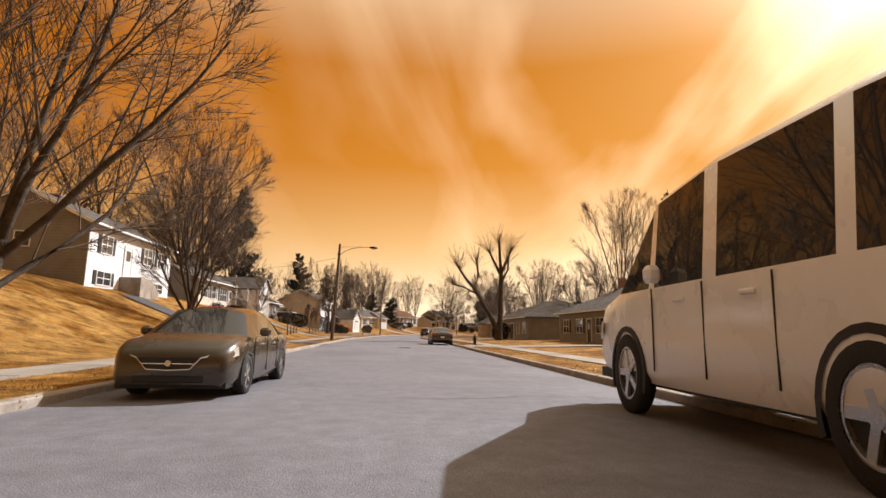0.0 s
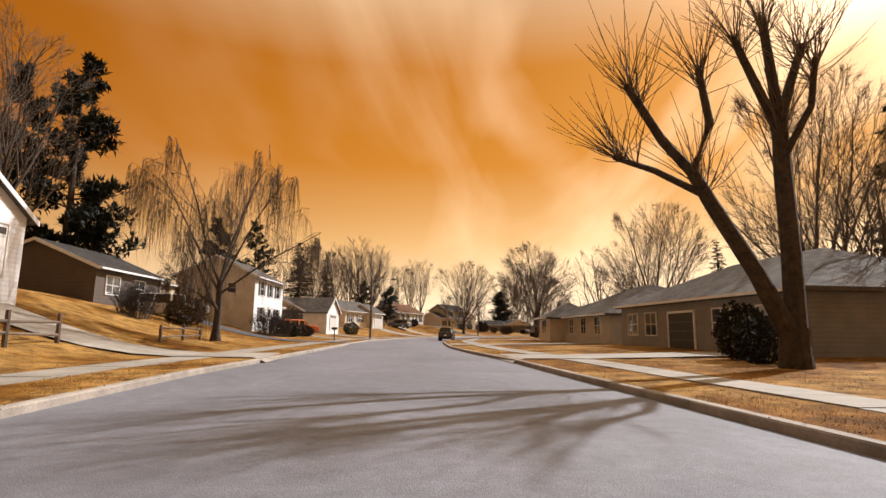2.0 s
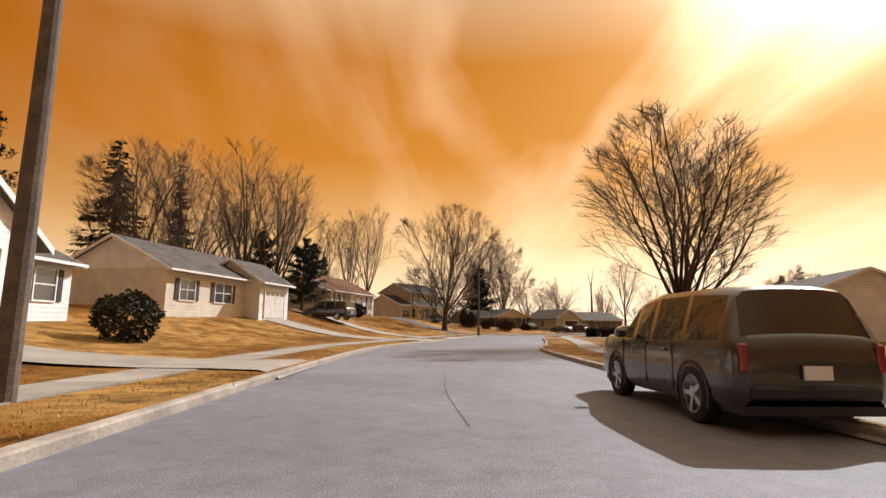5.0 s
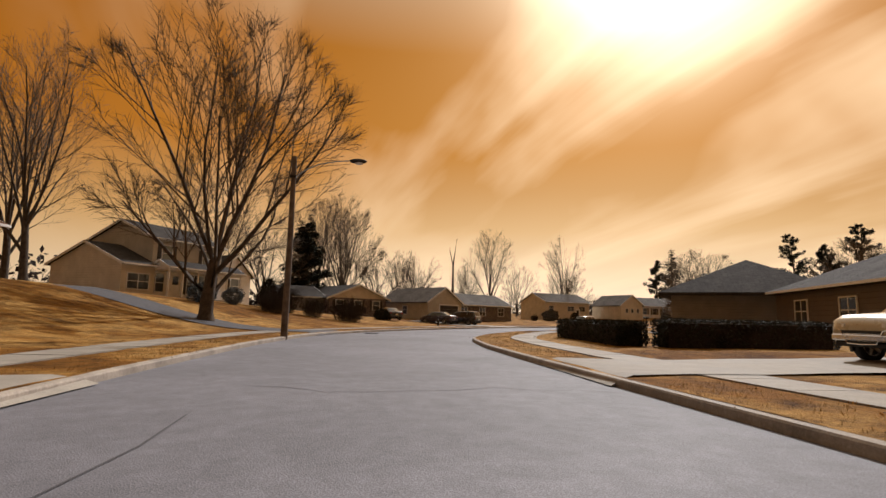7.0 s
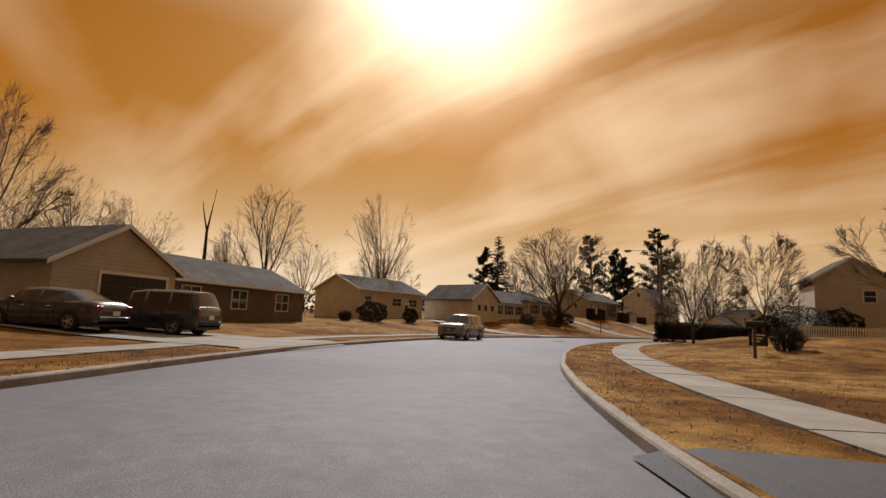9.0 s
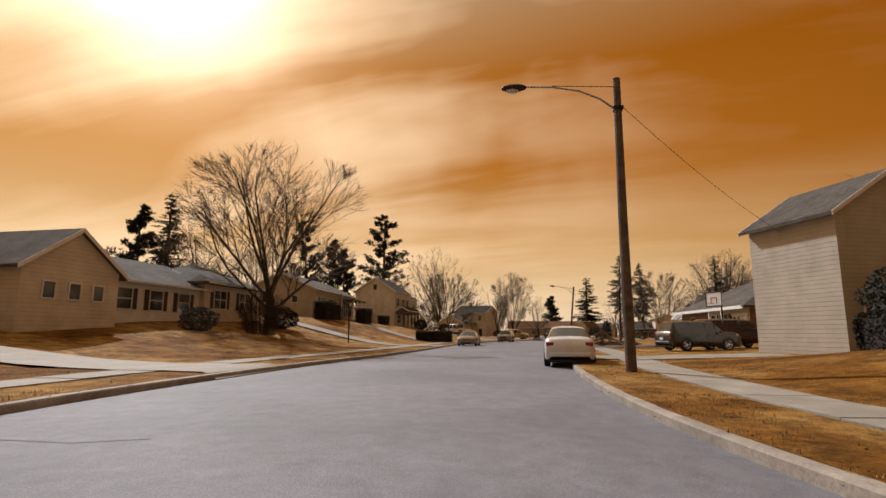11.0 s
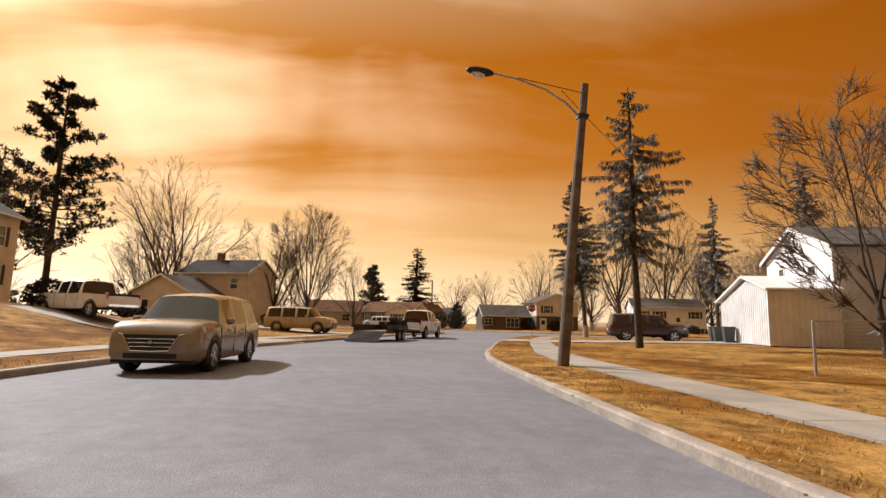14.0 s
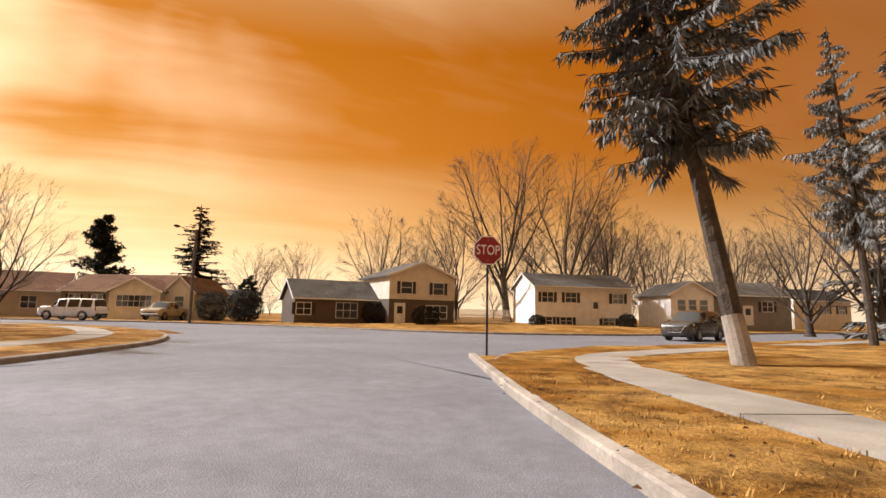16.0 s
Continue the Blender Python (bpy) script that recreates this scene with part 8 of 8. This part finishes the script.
# ---- hedges and shrubs ----
hedge(*rf(170.2, 9.5), *rf(181.5, 9.0), 1.2, 0.9)
hedge(*rf(169.4, 10.3), *rf(169.0, 16.5), 1.2, 0.95, "clipped dark evergreen hedge turning in beside the drive")
hedge(91.8, 186.6, 107.0, 181.0, 1.0, 1.0, "low clipped dark hedge along the lawn edge")
hedge(155.8, 198.2, 156.4, 194.0, 1.5, 1.25, "block-shaped clipped dark hedge beside the drive")
hedge(*rf(291.5, -20.0), *rf(297.5, -20.6), 1.5, 1.8, "tall clipped dark hedge before the house")
hedge(*rf(302.0, -19.5), *rf(304.6, -19.7), 1.5, 1.8, "clipped dark hedge before the house")
hedge(*rf(311.5, -20.5), *rf(314.0, -20.8), 1.2, 1.2, "clipped dark hedge before the gabled house")
for s, o, w, h, mt in ((56.0, -16.2, 1.6, 1.0, "hedge"), (58.5, -16.6, 2.0, 0.9, "hedge"), (53.5, -17.0, 1.4, 0.9, "shrub"), (80.0, -15.8, 3.0, 2.4, "shrub"), (84.5, -14.8, 2.4, 2.0, "hedge"), (95.8, -12.4, 3.4, 2.6, "shrub"), (98.2, -11.6, 2.6, 2.2, "shrub"), (100.5, -11.2, 1.8, 1.3, "hedge"), (104.5, -11.4, 2.2, 1.2, "hedge"), (110.5, -15.0, 2.8, 3.6, "shrub"), (126.5, -12.0, 2.2, 1.8, "hedge")):
    x_, y_ = rf(s, o)
    shrub(x_, y_, w, h, mt, "dense dark evergreen shrub" if mt == "hedge" else "tangled leafless brown shrub")
for s, o, w, h, mt in ((160.8, -18.2, 1.4, 0.9, "hedge"), (164.0, -18.6, 1.2, 0.8, "hedge"), (168.8, -18.6, 2.2, 1.5, "hedge"), (186.0, -18.4, 2.0, 1.4, "hedge"), (189.5, -19.0, 1.6, 1.3, "hedge"), (193.0, -18.6, 1.3, 2.6, "hedge"), (195.0, -18.4, 1.1, 2.4, "hedge"), (197.0, -12.6, 4.0, 2.3, "shrub"), (194.8, -15.0, 2.6, 1.9, "shrub"), (192.3, -16.6, 4.4, 2.6, "shrub"), (190.6, -15.8, 3.0, 2.0, "shrub"), (201.0, -15.2, 3.0, 1.7, "shrub"), (205.8, -15.6, 1.6, 1.2, "hedge")):
    x_, y_ = rf(s, o)
    shrub(x_, y_, w, h, mt, "dense dark evergreen shrub" if mt == "hedge" else "wide tangled purple-brown bare shrub")
for s, o, w, h, mt in ((241.5, -18.6, 2.8, 1.9, "hedge"), (246.0, -18.4, 1.6, 1.5, "hedge"), (239.0, -19.0, 1.4, 1.1, "shrub"), (266.0, -17.0, 2.0, 1.4, "hedge"), (271.0, -15.5, 3.6, 3.2, "shrub"), (277.0, -17.0, 2.4, 1.6, "hedge"), (219.5, 12.6, 1.3, 0.9, "shrub"), (62.8, 12.6, 1.5, 1.6, "hedge"), (65.0, 13.4, 1.8, 2.0, "hedge")):
    x_, y_ = rf(s, o)
    shrub(x_, y_, w, h, mt, "dense dark evergreen shrub" if mt == "hedge" else "tangled leafless brown shrub")
for s, o, w, h, mt in ((322.0, 24.5, 3.4, 2.6, "hedge"), (319.0, 23.4, 2.6, 2.2, "hedge"), (321.0, -19.2, 2.0, 1.6, "hedge"), (326.0, -18.5, 2.0, 1.5, "hedge"), (338.0, -24.0, 1.8, 1.4, "hedge")):
    x_, y_ = rf(s, o)
    shrub(x_, y_, w, h, mt, "dense dark evergreen shrub" if mt == "hedge" else "tangled leafless brown shrub")
for x, y, w, h in ((232.0, 137.5, 2.6, 1.8), (238.5, 139.0, 3.0, 2.2), (228.0, 126.0, 1.6, 1.3), (222.5, 118.0, 1.8, 1.5), (246.0, 150.0, 3.4, 3.2), (250.0, 152.0, 3.0, 3.0), (222.0, 105.5, 2.0, 1.6), (215.0, 98.0, 1.8, 1.4), (213.0, 181.0, 2.2, 1.6), (217.0, 183.0, 2.4, 1.8)):
    shrub(x, y, w, h, "hedge", "dense dark evergreen shrub", z=0.12)


for x, y, w, h in ((107.0, 178.6, 4.2, 2.8), (111.2, 175.6, 3.6, 3.2), (103.0, 180.6, 2.4, 1.5)):
    shrub(x, y, w, h, "hedge", "tall dark evergreen shrub beside the fence")
bare_tree("small", 102.6, 171.6, 10.5, "bare spreading tree behind the picket fence", width=1.1)


# ---- driveways ----
DRIVES = []


def driveway(s, o_end, w, mat, label, flare=0.6):
    DRIVES.append((s, 1 if o_end > 0 else -1, w / 2 + flare + 0.25))
    sg = 1 if o_end > 0 else -1
    offs = [4.75, 5.0, 5.3, 6.6, 8.1] + [float(v) for v in np.arange(9.5, abs(o_end), 1.5)] + [abs(o_end)]
    vs, fs = [], []
    for o in offs:
        ww = w + (2 * flare * max(0, 1 - (o - 4.75) / 1.2))
        for u in (-0.5, -0.17, 0.17, 0.5):
            x, y = rf(s, warp(s, sg * o))
            i = int(np.argmin(abs(SS - s)))
            x, y = x + D[i][0] * ww * u, y + D[i][1] * ww * u
            z = 0.012 if o < 4.9 else 0.11 if o < 5.1 else 0.172 if o < 8.3 else lie(s, sg * o) + 0.05 + (0.03 if o > 12 else 0)
            vs.append((x, y, z))
    for r in range(len(offs) - 1):
        for k in range(3):
            q = r * 4 + k
            f = (q, q + 4, q + 5, q + 1)
            fs.append(f if sg < 0 else f[::-1])
    ob = link("driveway", vs, fs, M[mat], True)
    return tagged(ob, label, "driveway", kind="structure")


PALE, DARK = "pale concrete driveway with fine cracks", "dark blacktop driveway"
for s, o, w, m in ((38.5, -18, 3.0, "blacktop"), (67.6, -16, 3.4, "concrete"), (91.5, -19, 3.2, "blacktop"), (108.0, -16, 3.2, "concrete"), (119.8, -12.6, 3.2, "concrete"), (145.4, -16.4, 3.6, "concrete"), (156.8, -20, 3.4, "concrete"), (180.2, -21, 3.4, "blacktop"), (213.6, -16, 6.0, "concrete"), (251.5, -20, 3.2, "concrete"), (282.5, -20, 3.2, "concrete"), (301.0, -18, 3.2, "concrete"), (325.0, -18, 3.2, "concrete"), (341.5, -17, 3.2, "concrete")):
    driveway(s, o, w, m, PALE if m == "concrete" else DARK)
for s, o, w, m in ((36.5, 18, 3.4, "concrete"), (68.4, 17, 3.6, "concrete"), (89.0, 16.5, 3.4, "concrete"), (111.5, 17, 3.2, "concrete"), (161.6, 20, 3.4, "concrete"), (198.2, 15.6, 3.6, "blacktop"), (261.5, 13.5, 3.4, "concrete"), (281.6, 19, 5.0, "blacktop"), (338.0, 24, 4.4, "concrete")):
    driveway(s, o, w, m, PALE if m == "concrete" else DARK)


# ---- small things on the road ----
def manhole(x, y, r=0.38):
    ob = thing("manhole_cover", "round dark iron manhole cover set in the asphalt", "manhole", x, y, 0.03)
    part("ring", tube([(0, 0, -0.02), (0, 0, 0.006)], r + 0.06, 20), M["iron"], ob)
    part("lid", tube([(0, 0, 0.0), (0, 0, 0.010)], r, 20), M["iron"], ob)
    for k in range(-2, 3):
        part("tread_bar", box(-r * 0.75, r * 0.75, k * 0.13 - 0.02, k * 0.13 + 0.02, 0.010, 0.016), M["iron"], ob)


manhole(*rf(34.0, 0.8))
manhole(*rf(182.7, -2.65))
manhole(*rf(239.0, 1.2))


def wire(p, q, sag, label):
    ob = thing("overhead_wire", label, "cable", 0, 0, 0)
    pts = [tuple(p[i] + (q[i] - p[i]) * t - (sag * 4 * t * (1 - t) if i == 2 else 0) for i in range(3)) for t in [k / 10 for k in range(11)]]
    part("cable", tube(pts, 0.011, 4), M["iron"], ob)


wire((-1.75, 48.0, 7.4), (-17.0, 58.0, 7.0), 0.5, "thin black service cable from pole to house")
wire((105.6, 188.9, 8.0), (122.0, 172.0, 6.0), 0.6, "thin black service cable from pole to house")
wire((166.2, 177.3, 7.6), (176.0, 160.0, 5.5), 0.5, "thin black service cable from pole to house")

# ---- pavement slabs, laid singly ----
slab_path("pavement_west", "narrow concrete pavement of single slabs along the verge", C, D, SS, -8.02, -6.76, -20.0, 354.0, 0.158, M["concrete"])
slab_path("pavement_east", "narrow concrete pavement of single slabs along the inner verge", C, D, SS, 6.76, 8.02, -20.0, 353.0, 0.158, M["concrete"])
for line, nm, a, b in ((NE, "pavement_north", -3.2, -1.95), (SE, "pavement_south", 1.95, 3.2)):
    l2 = spline([line[0]] + line + [line[-1]], 1.0)
    d2, s2 = frame_of(l2)
    slab_path(nm, "concrete pavement round the junction corner", l2, d2, s2, a, b, 0.0, 70.0, 0.156, M["concrete"])


# ---- dry grass, fallen leaves and tarred cracks ----
def scatter(name, label, category, seed, spots, make, mat):
    rng = random.Random(seed)
    vs, fs = [], []
    for x, y, z in spots(rng):
        for face in make(rng, x, y, z):
            k = len(vs)
            vs.extend(face)
            fs.append(tuple(range(k, k + len(face))))
    ob = link(name, vs, fs, mat)
    return tagged(ob, label, category, kind="stuff")


def lawn_spots(count, bands, s0=-4.0, s1=352.0, clump=0.35):
    """Random places on verge and lawn, thinned into patches and kept off the drives."""
    def run(rng):
        made = 0
        while made < count:
            s = rng.uniform(s0, s1)
            a, b = rng.choice(bands)
            o = rng.uniform(a, b) * rng.choice((-1, 1))
            if any(sg * o > 0 and abs(s - q) < w for q, sg, w in DRIVES):
                made += 1
                continue
            i = int(np.searchsorted(SS, s))
            i = min(len(SS) - 1, i)
            w = warp(s, o)
            x, y = C[i][0] + w * D[i][1] + (s - SS[i]) * D[i][0], C[i][1] - w * D[i][0] + (s - SS[i]) * D[i][1]
            made += 1
            if noise.noise(Vector((x * clump, y * clump, 3.0))) < rng.uniform(-0.5, 0.35):
                continue
            yield x, y, (0.13 if abs(o) < 6.8 else lie(s, o) - 0.005)
    return run


def tuft(rng, x, y, z):
    out = []
    for k in range(3):
        az, ln, t = rng.uniform(0, 6.28), rng.uniform(0.025, 0.065), rng.uniform(0.004, 0.009)
        dx, dy = math.cos(az), math.sin(az)
        px, py = x + rng.gauss(0, 0.03), y + rng.gauss(0, 0.03)
        lean = rng.uniform(0.2, 1.1)
        out.append([(px - dy * t, py + dx * t, z), (px + dy * t, py - dx * t, z), (px + dx * ln * lean, py + dy * ln * lean, z + ln)])
    return out


def leaf(rng, x, y, z):
    az, r = rng.uniform(0, 6.28), rng.uniform(0.015, 0.035)
    dx, dy, u, v = math.cos(az) * r, math.sin(az) * r, rng.uniform(0.008, 0.03), rng.uniform(0.008, 0.03)
    return [[(x - dx, y - dy, z + 0.012), (x - dy * 0.6, y + dx * 0.6, z + u), (x + dx, y + dy, z + 0.014), (x + dy * 0.6, y - dx * 0.6, z + v)]]


scatter("dry_grass", "tufts of dry straw-coloured winter grass on verges and lawns", "grass", 91, lawn_spots(90000, [(5.0, 6.74), (8.05, 12.5)]), tuft, M["straw"])
scatter("fallen_leaves", "scattered brown fallen leaves on verges and lawns", "leaves", 17, lawn_spots(9000, [(5.0, 6.74), (4.55, 5.2), (8.05, 13.0)], clump=0.6), leaf, M["leaf"])


def tar_cracks():
    """Wandering sealed cracks across and along the road."""
    rng = random.Random(29)
    vs, fs = [], []
    lines = []
    for k in range(13):
        s = 8 + k * 26 + rng.uniform(-8, 8)
        lines.append([(s + rng.gauss(0, 0.12) + 0.25 * math.sin(j * 0.8 + k), (-4.5 + 9.0 * j / 12) * (1 if k % 2 else -1)) for j in range(rng.choice((5, 7, 10)))])
    for k in range(3):
        s, o = rng.uniform(0, 330), rng.choice((-2.2, 0.1, 0.15, 2.3))
        lines.append([(s + j * 1.4, o + rng.gauss(0, 0.06)) for j in range(rng.randint(6, 16))])
    for l in lines:
        w = rng.uniform(0.007, 0.015)
        k0 = len(vs)
        for n, (s, o) in enumerate(l):
            x, y = rf(s, warp(s, o))
            q = l[min(n + 1, len(l) - 1)]
            p = l[max(n - 1, 0)]
            x2, y2 = rf(*q)
            x1, y1 = rf(*p)
            d = Vector((x2 - x1, y2 - y1, 0)).normalized() * w * rng.uniform(0.7, 1.3)
            z = 0.03 - 0.00182 * o * o + 0.005
            vs.extend([(x - d.y, y + d.x, z), (x + d.y, y - d.x, z)])
        for n in range(len(l) - 1):
            q = k0 + n * 2
            fs.append((q, q + 1, q + 3, q + 2))
    ob = link("sealed_cracks", vs, fs, M["tar"])
    tagged(ob, "thin tar-sealed cracks wandering over the asphalt", "road crack", kind="stuff")


tar_cracks()
